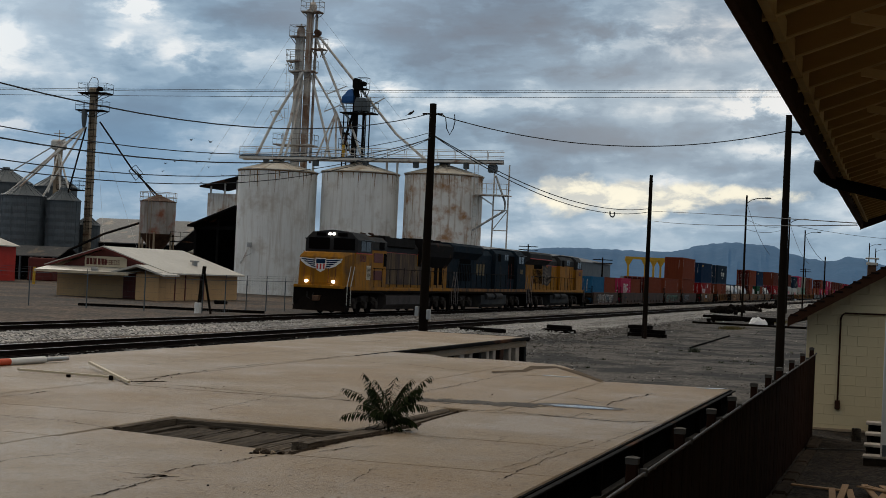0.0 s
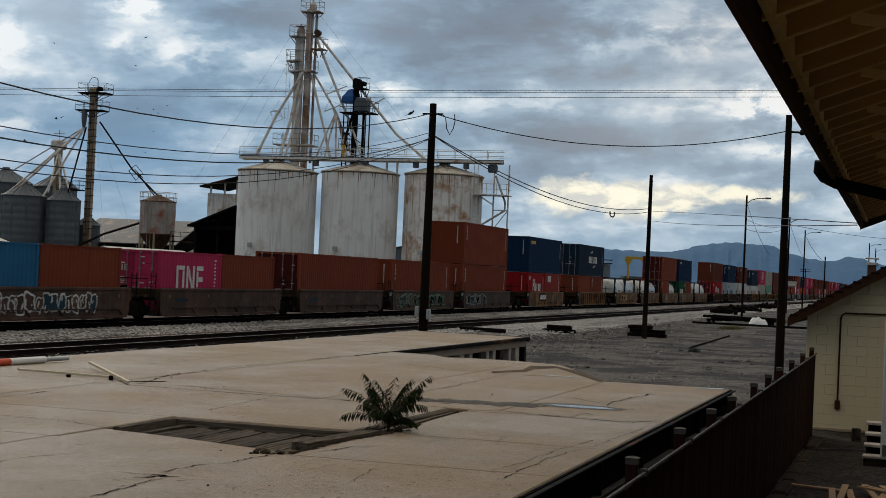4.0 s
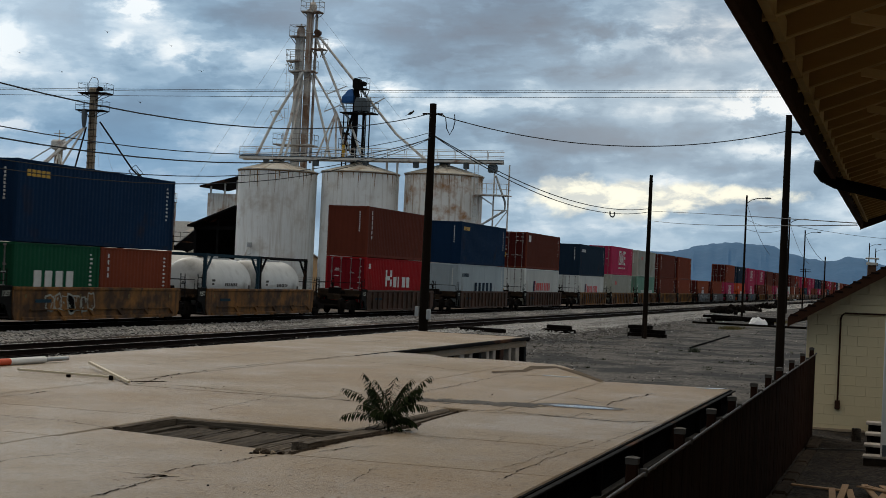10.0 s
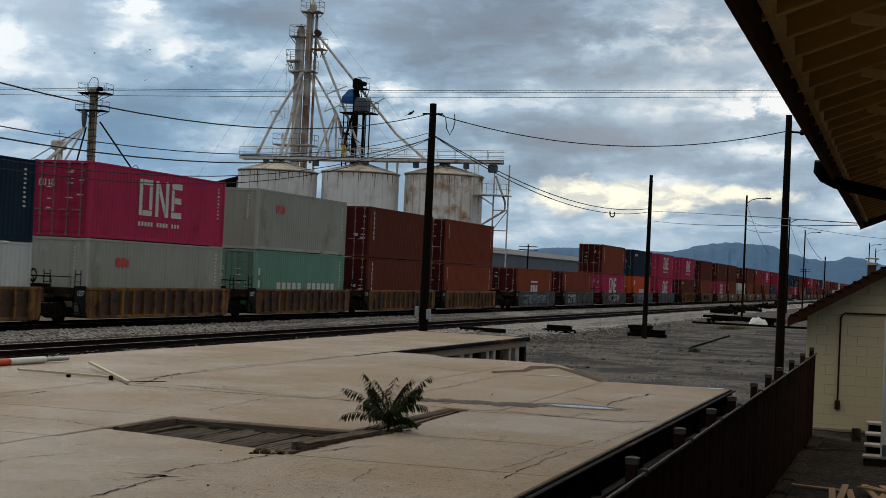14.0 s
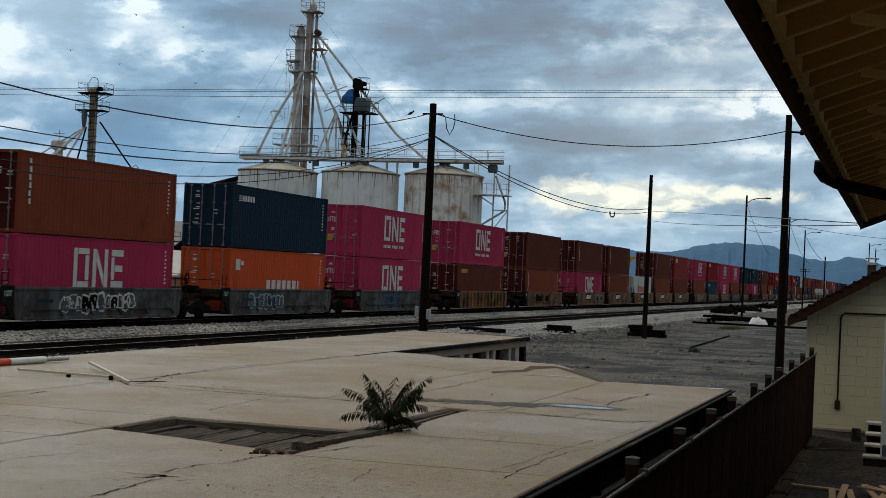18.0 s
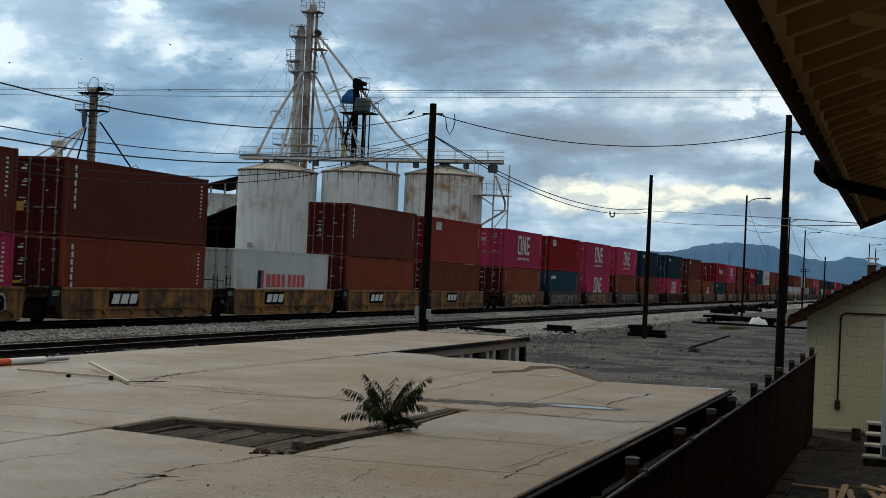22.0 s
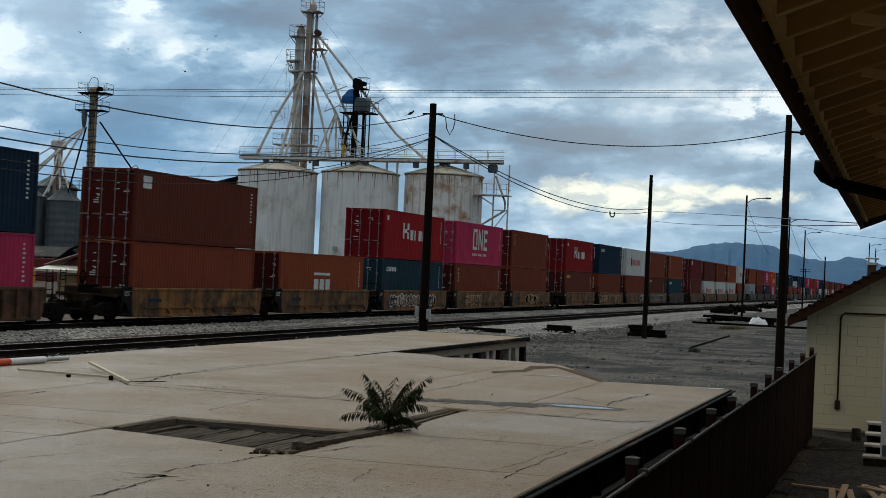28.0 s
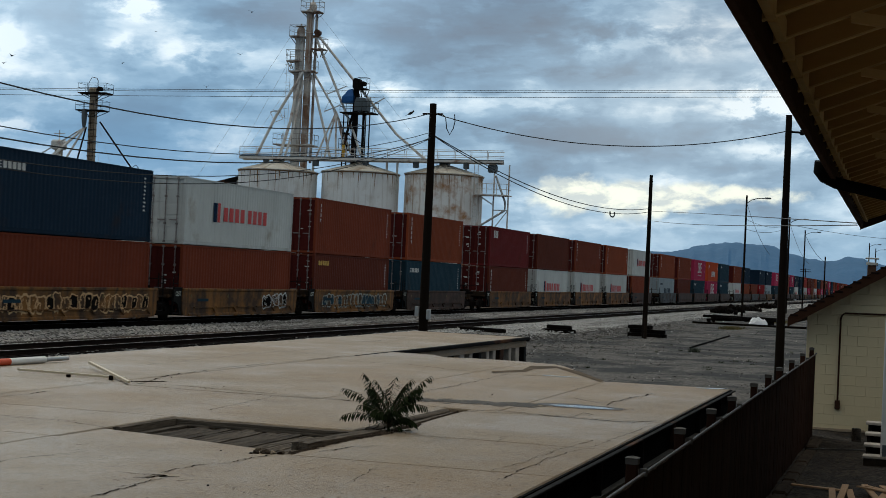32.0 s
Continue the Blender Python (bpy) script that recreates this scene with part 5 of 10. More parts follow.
solid("cable_loop", Shape().path([(43.25, 13.05, 7.02), (43.25, 12.92, 6.9), (43.25, 12.88, 6.6), (43.25, 12.78, 6.42), (43.25, 12.68, 6.6), (43.25, 12.64, 6.8), (43.25, 12.66, 7.0)], 0.014, 5), "wire", "small black cable loop at the pole", "cable")
solid("cable_splice", Shape().path([(70.9, 13.3, 5.64), (70.9, 13.3, 5.50), (71.2, 13.3, 5.42), (71.7, 13.3, 5.42), (72.0, 13.3, 5.50), (72.0, 13.3, 5.66)], 0.03, 6), "wire", "small dark splice hanging from a cable", "cable")


def perched_bird(x, y, z, turn):
    t = thing("perched_bird", "small dark bird perched on a cable", "bird", pose(x, y, z, 0, 0, turn) @ Matrix.Diagonal((0.55, 0.55, 0.55, 1)), group="birds on the cable")
    b = Shape().lathe([(0.001, -0.14), (0.05, -0.11), (0.085, -0.02), (0.075, 0.06), (0.04, 0.12), (0.001, 0.14)], 10)
    part("body", Shape().add([(p[2], p[1], p[0] * 0.9 + 0.10 + p[2] * 0.45) for p in b.v], b.f), "bird", t, smooth=True)
    h = Shape().lathe([(0.001, -0.05), (0.045, -0.02), (0.045, 0.02), (0.001, 0.05)], 10)
    part("head", Shape().add([(p[0] + 0.13, p[1], p[2] + 0.21) for p in h.v], h.f), "bird", t, smooth=True)
    part("tail", Shape().beam((-0.10, 0, 0.05), (-0.27, 0, -0.04), 0.05, 0.015), "bird", t)
    part("beak", Shape().tube((0.16, 0, 0.21), (0.21, 0, 0.20), 0.012, 5, 0.002), "bird", t)
    return t


perched_bird(41.2, 13.3, 6.74, -75)


def timber_pile(x, y, rows, length, along, label, seed=0, lift=0.0):
    t = thing("timber_pile", label, "timber pile", group="piles of old sleepers")
    r = random.Random(seed + int(x))
    for k, cnt in enumerate(rows):
        for i in range(cnt):
            ox = (i - (cnt - 1) / 2) * 0.26 + r.uniform(-0.03, 0.03)
            s = Shape().box((-length / 2, -0.115, 0), (length / 2, 0.115, 0.19), 0.015)
            m = pose(x, y, GROUND + 0.02 + lift + 0.2 * k, 0, 0, along + r.uniform(-3, 3)) @ Matrix.Translation((r.uniform(-0.2, 0.2), ox, 0))
            part("sleeper", s, "tie", t, at=m)
    return t


timber_pile(83.2, 18.1, (4, 3), 1.3, 78, "low stack of dark old railway sleepers")
timber_pile(84.6, 13.9, (3, 3, 2), 1.2, 76, "stack of dark old railway sleepers by a pole", 1)
timber_pile(84.0, 12.9, (2, 1), 0.8, 70, "low stack of dark old railway sleepers", 8)
timber_pile(74.4, 20.0, (2,), 2.4, 68, "dark old timbers lying at the ballast edge", 2, 0.14)
for x, y, w, n in ((166.8, 19.1, 1.15, 24), (181.2, 19.35, 0.85, 14), (196.5, 18.9, 1.0, 18), (224.0, 19.7, 1.5, 22), (234.5, 19.2, 0.8, 10)):
    heap = thing("tie_plate_heap", "low dark heap of scrap track fittings", "scrap heap", group="scrap heaps")
    rr = random.Random(n)
    for i in range(n):
        q = rr.random()
        part("scrap", lump_shape(rr.uniform(0.25, 0.45), i * 2.3, 0.75), "tie", heap, at=pose(x + rr.uniform(-0.6, 0.6), y + rr.gauss(0, 0.5) * w, GROUND + 0.12 + 0.9 * (1 - abs(rr.gauss(0, 0.5))) * q * 0.6, rr.uniform(0, 360), rr.uniform(0, 90), rr.uniform(0, 360)))


def debris():
    t = thing("timber_rack", "dark rotten timbers on a low rack", "timber rack")
    r = random.Random(4)
    for i in range(26):
        x, y = 126.5 + r.uniform(-1.8, 1.8), 13.0 + r.uniform(-2.4, 2.4)
        part("timber", Shape().beam((0, -1.1, 0), (0, 1.1, r.uniform(-0.08, 0.08)), 0.22, 0.17), "tie", t, at=pose(x, y, GROUND + r.uniform(0.30, 0.52), 0, 0, r.uniform(-65, 65)))
    for x in (125, 128):
        for y in (10.6, 15.2):
            part("leg", Shape().box((x, y, GROUND), (x + 0.25, y + 0.25, GROUND + 0.35)), "tie", t)
    part("skid", Shape().beam((119.9, 15.9, GROUND + 0.1), (120.1, 7.6, GROUND + 0.1), 0.18, 0.16), "tie", t)
    return t


debris()


def plastic_sheet():
    n = 16
    v = []
    for j in range(n + 1):
        for i in range(n + 1):
            u, w = i / n * 2 - 1, j / n * 2 - 1
            h = max(0, 1 - u * u) * max(0, 1 - w * w)
            v.append((u * 0.45, w * 0.72, h ** 0.5 * (0.55 + 0.35 * noise.noise(Vector((u * 2.2, w * 2.2, 0)))) + 0.1 * noise.noise(Vector((u * 7, w * 7, 3)))))
    return solid("plastic_sheet", Shape().add(v, [(j * (n + 1) + i, j * (n + 1) + i + 1, (j + 1) * (n + 1) + i + 1, (j + 1) * (n + 1) + i) for j in range(n) for i in range(n)]), "sheet_white", "crumpled white plastic sheet heaped on the ground", "plastic sheet", at=pose(121.2, 11.2, GROUND + 0.03), smooth=True)


plastic_sheet()
solid("steel_pipe", Shape().tube((72.0, 9.6, GROUND + 0.06), (92.6, 10.15, GROUND + 0.06), 0.04, 8), "tie", "long rusty pipe lying on the asphalt", "pipe", smooth=True)


def tuft(name, x, y, n, rx, ry, h, mat, label, z=GROUND):
    r = random.Random(int(x * 10))
    sh = Shape()
    for i in range(n):
        px_, py_ = x + r.gauss(0, rx), y + r.gauss(0, ry)
        a = r.uniform(0, math.tau)
        hh = h * r.uniform(0.5, 1.2)
        w = 0.012 + h * 0.02
        sh.add([(px_ - w * math.cos(a), py_ - w * math.sin(a), z), (px_ + w * math.cos(a), py_ + w * math.sin(a), z), (px_ + hh * 0.5 * math.sin(a * 3), py_ + hh * 0.5 * math.cos(a * 5), z + hh)], [(0, 1, 2)])
    return solid(name, sh, mat, label, "weeds", kind="stuff")


tuft("weeds", 68.5, 8.95, 130, 0.10, 0.10, 0.24, "weed", "grey-green weed growing through the asphalt")
tuft("grass", 110.0, 11.9, 900, 1.3, 0.35, 0.22, "grass", "patch of dry yellow grass")
tuft("grass", 138, 11.0, 400, 3.0, 0.6, 0.3, "grass", "patch of dry yellow grass")
for i in range(30):
    x, y = 50 + 60 * random.random(), 5 + 11 * random.random()
    tuft("weeds", x, y, 24, 0.06, 0.06, 0.09, "weed", "small weed in the asphalt")


def scattered_stones():
    sh = Shape()
    r = random.Random(8)
    for i in range(9000):
        u = r.random()
        x = 38 + 150 * u * u
        y = 20.2 - abs(r.gauss(0, 2.4)) if r.random() < 0.75 else r.uniform(20.2, 29)
        z = GROUND + 0.02 if y < 18.4 else (-0.24 if y < 20.5 else -0.16 if y < 25.3 else -0.4)
        s = r.uniform(0.022, 0.055)
        a = r.uniform(0, 6.28)
        c, d = math.cos(a) * s, math.sin(a) * s
        top = z + s * r.uniform(0.3, 0.7)
        sh.add([(x + c, y + d, z), (x - d, y + c, z), (x - c, y - d, z), (x + d, y - c, z), (x + c * 0.7, y + d * 0.6, top), (x - d * 0.6, y + c * 0.8, top + s * 0.1), (x - c * 0.6, y - d * 0.7, top), (x + d * 0.7, y - c * 0.6, top - s * 0.1)],
               [(0, 1, 5, 4), (1, 2, 6, 5), (2, 3, 7, 6), (3, 0, 4, 7), (4, 5, 6, 7)])
    return solid("ballast_stones", sh, "ballast", "loose pale ballast stones along the track", "stones", kind="stuff")


scattered_stones()


def pale_stones():
    """The brighter stones that stand out on the ballast."""
    sh = Shape()
    r = random.Random(12)
    for i in range(21000):
        u = r.random()
        x = 30 + 130 * u * u
        y = r.choice((r.uniform(25.4, 29.6), r.uniform(19.0, 21.2), r.gauss(18.6, 0.9), r.uniform(24.6, 28.8)))
        z = (-0.28 if y < 19.6 else -0.18 if y < 25.3 else -0.42 if 26.3 < y < 27.7 else -0.28 if y < 28.8 else -0.17) + 0.04
        s = r.uniform(0.022, 0.055)
        a = r.uniform(0, 6.28)
        c, d = math.cos(a) * s, math.sin(a) * s
        top = z + s * r.uniform(0.3, 0.7)
        sh.add([(x + c, y + d, z), (x - d, y + c, z), (x - c, y - d, z), (x + d, y - c, z), (x + c * 0.7, y + d * 0.6, top), (x - d * 0.6, y + c * 0.8, top + s * 0.1), (x - c * 0.6, y - d * 0.7, top), (x + d * 0.7, y - c * 0.6, top - s * 0.1)],
               [(0, 1, 5, 4), (1, 2, 6, 5), (2, 3, 7, 6), (3, 0, 4, 7), (4, 5, 6, 7)])
    return solid("bright_stones", sh, "pale_stone", "pale crushed stones on the ballast", "stones", kind="stuff")


pale_stones()


def lot_gravel():
    """Loose dark and pale grit on the worn asphalt, thickest towards the ballast."""
    r = random.Random(21)
    dark, pale = Shape(), Shape()
    n = 0
    while n < 17000:
        x, y = 27 + 85 * r.random() ** 1.4, 19.0 - 16.4 * r.random() ** 1.5
        thick = 0.12 + 0.88 * max(0, (y - 10) / 8) ** 1.5 + 0.35 * noise.noise(Vector((x * 0.25, y * 0.5, 4)))
        if r.random() > thick or (x < 38 and y > 8.8) or (x < 28 and y > 4):
            continue
        n += 1
        s = r.uniform(0.014, 0.036)
        a = r.uniform(0, 6.28)
        c, d = math.cos(a) * s, math.sin(a) * s
        z = GROUND + 0.03
        (dark if r.random() < 0.72 else pale).add([(x + c, y + d, z), (x - d, y + c, z), (x - c, y - d, z), (x + d, y - c, z), (x + c * 0.3, y, z + s * 0.9)], [(0, 1, 4), (1, 2, 4), (2, 3, 4), (3, 0, 4)])
    solid("dark_grit", dark, "earth", "dark loose grit on the asphalt", "gravel", kind="stuff")
    solid("pale_grit", pale, "ballast", "pale loose grit on the asphalt", "gravel", kind="stuff")


lot_gravel()

# ---- the grain elevator across the tracks ----
def railing(parent, pts, h=1.05, posts=1.4, name="railing", mat="tower_white", r=0.03):
    for f in (0.5, 1.0):
        part("rail" if f < 1 else "handrail", Shape().path([Vector(p) + Vector((0, 0, h * f)) for p in pts], r, 5), mat, parent)
    for a, b in zip(pts, pts[1:]):
        a, b = Vector(a), Vector(b)
        n = max(1, int((b - a).length / posts))
        for i in range(n):
            p = a.lerp(b, (i + 0.02) / n)
            part("rail_post", Shape().tube(p, p + Vector((0, 0, h)), r, 5), mat, parent)


def silo(x, y, r, rim, apex, mat, label):
    t = thing("grain_silo", label, "silo", group="grain silos")
    n = 40
    rings = 6
    sh = Shape().lathe([(r, GROUND - 0.1)] + [(r, GROUND + (rim - GROUND) * k / rings) for k in range(1, rings)] + [(r, rim)], n, (x, y))
    part("shell", sh, mat, t, smooth=True)
    for k in range(1, rings):
        z = GROUND + (rim - GROUND) * k / rings
        part("seam", Shape().lathe([(r + 0.002, z - 0.02), (r + 0.007, z - 0.015), (r + 0.007, z + 0.015), (r + 0.002, z + 0.02)], n, (x, y)), mat, t)
    part("roof", Shape().lathe([(r + 0.12, rim - 0.05), (r + 0.12, rim + 0.03), (0.7, apex - 0.15), (0.5, apex)], n, (x, y)), "silo_roof", t, "low conical roof")
    rr = random.Random(int(x))
    runs = Shape()
    for i in range(46):
        a, w, ln = rr.uniform(0, math.tau), rr.uniform(0.04, 0.16), rr.uniform(0.5, 3.4) * rr.random() + 0.3
        p = [(x + (r + 0.009) * math.cos(a + q), y + (r + 0.009) * math.sin(a + q)) for q in (-w / r / 2, w / r / 2, 0.02 * rr.uniform(-1, 1))]
        runs.add([(*p[0], rim), (*p[1], rim), (*p[2], rim - ln)], [(0, 1, 2)])
    tagged(part("rust_run", runs, "rust_run", t, "brown run-off stains below the rim"), kind="stuff")
    part("rim_band", Shape().lathe([(r + 0.02, rim - 0.16), (r + 0.05, rim - 0.14), (r + 0.05, rim - 0.04), (r + 0.02, rim - 0.02)], n, (x, y)), "rust_run", t, "rusty rim band")
    ribs = Shape()
    for i in range(16):
        a = math.tau * i / 16
        ribs.beam((x + (r + 0.1) * math.cos(a), y + (r + 0.1) * math.sin(a), rim + 0.04), (x + 0.7 * math.cos(a), y + 0.7 * math.sin(a), apex - 0.1), 0.08, 0.05)
    part("roof_rib", ribs, "silo_roof", t)
    part("hatch", Shape().box((x - 0.45, y - 0.45, apex - 0.1), (x + 0.45, y + 0.45, apex + 0.45), 0.05), "galv_dull", t, "grey inlet box")
    return t


silo(148.9, 61.7, 3.93, 11.95, 13.05, "silo", "white steel grain silo with dark weather streaks")
silo(151.2, 53.75, 3.86, 12.15, 13.2, "silo", "white steel grain silo with brown streaks")
silo(153.6, 45.75, 3.92, 12.3, 13.4, "silo_rust", "white steel grain silo stained with rust")


for sx, sy in ((145.05, 62.6), (147.4, 54.6), (149.8, 46.6)):
    c = thing("sampling_spout", "small white spout and valve on the silo wall", "spout", group="silo spouts")
    part("pipe", Shape().path([(sx + 0.1, sy, 4.6), (sx - 0.5, sy, 4.3), (sx - 0.8, sy + 0.25, 3.3), (sx - 0.8, sy + 0.7, 2.6)], 0.08, 8), "tower_white", c)
    part("valve", Shape().box((sx - 0.6, sy - 0.2, 4.2), (sx - 0.2, sy + 0.2, 4.7), 0.05), "galv", c)
    part("bracket", Shape().beam((sx + 0.05, sy, 3.6), (sx - 0.8, sy + 0.2, 3.3), 0.06, 0.06), "galv", c)


def conveyor():
    t = thing("roof_conveyor", "white steel conveyor bridge over the silo tops", "conveyor")
    a, b = Vector((147.6, 65.3, 13.15)), Vector((153.3, 39.6, 13.75))
    part("trough", Shape().beam(a + Vector((0, 0, 0.10)), b + Vector((0, 0, 0.05)), 0.5, 0.34), "galv_dull", t, "boxed conveyor trough")
    d = (b - a).normalized()
    s = d.cross(Vector((0, 0, 1)))
    deck = Shape().beam(a - s * 1.0, b - s * 1.0, 1.0, 0.08)
    part("walkway", deck, "tower_white", t, "narrow walkway deck")
    chord = Shape()
    for o in (-1.5, 0.6):
        chord.beam(a + s * o, b + s * o, 0.14, 0.22)
    part("side_beam", chord, "tower_white", t, "white side beam")
    brace = Shape()
    m = 16
    for i in range(m):
        p, q = a.lerp(b, i / m), a.lerp(b, (i + 1) / m)
        brace.beam(p - s * 1.5, q + s * 0.6, 0.06, 0.06)
        brace.beam(p - s * 1.5, p + s * 0.6, 0.07, 0.07)
    part("cross_brace", brace, "tower_white", t)
    for i in range(5):
        p = a.lerp(b, 0.1 + 0.19 * i) + Vector((0, 0, -0.2))
        part("drop_box", Shape().box((p.x - 0.25, p.y - 0.25, p.z - 0.5), (p.x + 0.25, p.y + 0.25, p.z + 0.3), 0.04), "galv_dull", t, "small grey inlet box")
    railing(t, [a - s * 1.5, b - s * 1.5], 1.1, 1.6)
    railing(t, [a + s * 0.6, b + s * 0.6], 1.1, 1.6)
    for f in (0.28, 0.56, 0.60, 0.86):
        p = a.lerp(b, f)
        part("support", Shape().beam(p + Vector((0, 0, -1.6)), p, 0.18, 0.18, (1, 0, 0)), "tower_white", t)
    # chute and stair frame at the near end
    part("discharge_box", Shape().box((152.9, 40.2, 12.7), (153.5, 41.1, 13.5), 0.1), "galv_dull", t, "grey discharge box")
    part("chute", Shape().path([(153.2, 40.3, 12.4), (153.0, 39.2, 9.8), (153.0, 39.2, 9.0), (152.3, 41.0, 7.7), (151.5, 45.4, 4.8)], 0.11, 10), "galv", t, "bent grey chute pipe", True)
    pl = [(152.2, 42.0, 10.5), (152.2, 38.9, 10.5), (153.8, 38.9, 10.5)]
    part("platform", Shape().box((152.0, 38.8, 10.40), (154.0, 42.2, 10.5)), "tower_white", t)
    railing(t, pl, 1.05, 0.9)
    fr = Shape()
    for y in (38.9, 40.4):
        fr.beam((153.0, y, 13.5), (153.0, y, GROUND if y < 40 else 4.5), 0.13, 0.13, (1, 0, 0))
    for z in (9.0, 7.0, 5.0):
        fr.beam((153.0, 38.9, z), (153.0, 40.4, z), 0.1, 0.1)
    fr.beam((153.0, 38.9, 9.0), (153.0, 40.4, 7.0), 0.08, 0.08)
    fr.beam((153.0, 40.4, 9.5), (153.0, 41.9, 10.4), 0.1, 0.1)
    part("stair_frame", fr, "tower_white", t)
    lad = Shape()
    for y in (41.7, 42.1):
        lad.tube((151.6, y, 3), (151.6, y, 13.4), 0.03, 5)
    for k in range(28):
        lad.tube((151.6, 41.7, 3.2 + 0.36 * k), (151.6, 42.1, 3.2 + 0.36 * k), 0.02, 4)
    part("ladder", lad, "tower_white", t)
    return t


conveyor()


def splice(parent, at, a, b, h=0.9):
    """A spider frame that stiffens a long spout: one long slanted bar and a short upright one."""
    part("splice_frame", Shape().beam(a, b, 0.11, 0.09).beam(at + Vector((0.1, 0.28, h)), at + Vector((0.1, -0.3, -h)), 0.1, 0.08).beam(at + Vector((0, 0.28, h)), a, 0.03, 0.03).beam(at + Vector((0, 0.28, h)), b, 0.03, 0.03), "tower_white", parent, "slanted spout brace")


def open_platform(parent, x, y, z, wx, wy, deck="tower_rust", rail="tower_dull", knees=True):
    """A thin work deck on knee braces, with an open railing."""
    p = part("platform", Shape().box((x - wx / 2, y - wy / 2, z - 0.13), (x + wx / 2, y + wy / 2, z), 0.02), deck, parent, "steel work platform")
    c = [(x - wx / 2, y - wy / 2, z), (x + wx / 2, y - wy / 2, z), (x + wx / 2, y + wy / 2, z), (x - wx / 2, y + wy / 2, z), (x - wx / 2, y - wy / 2, z)]
    railing(p, c, 1.07, 1.0, "railing", rail, 0.024)
    if knees:
        k = Shape()
        for sy in (-1, 1):
            for sx in (-1, 1):
                k.beam((x + sx * wx * 0.46, y + sy * wy * 0.46, z - 0.1), (x + sx * 0.25, y + sy * 0.25, z - 0.85), 0.07, 0.07)
        part("knee_brace", k, deck, p)
    return p


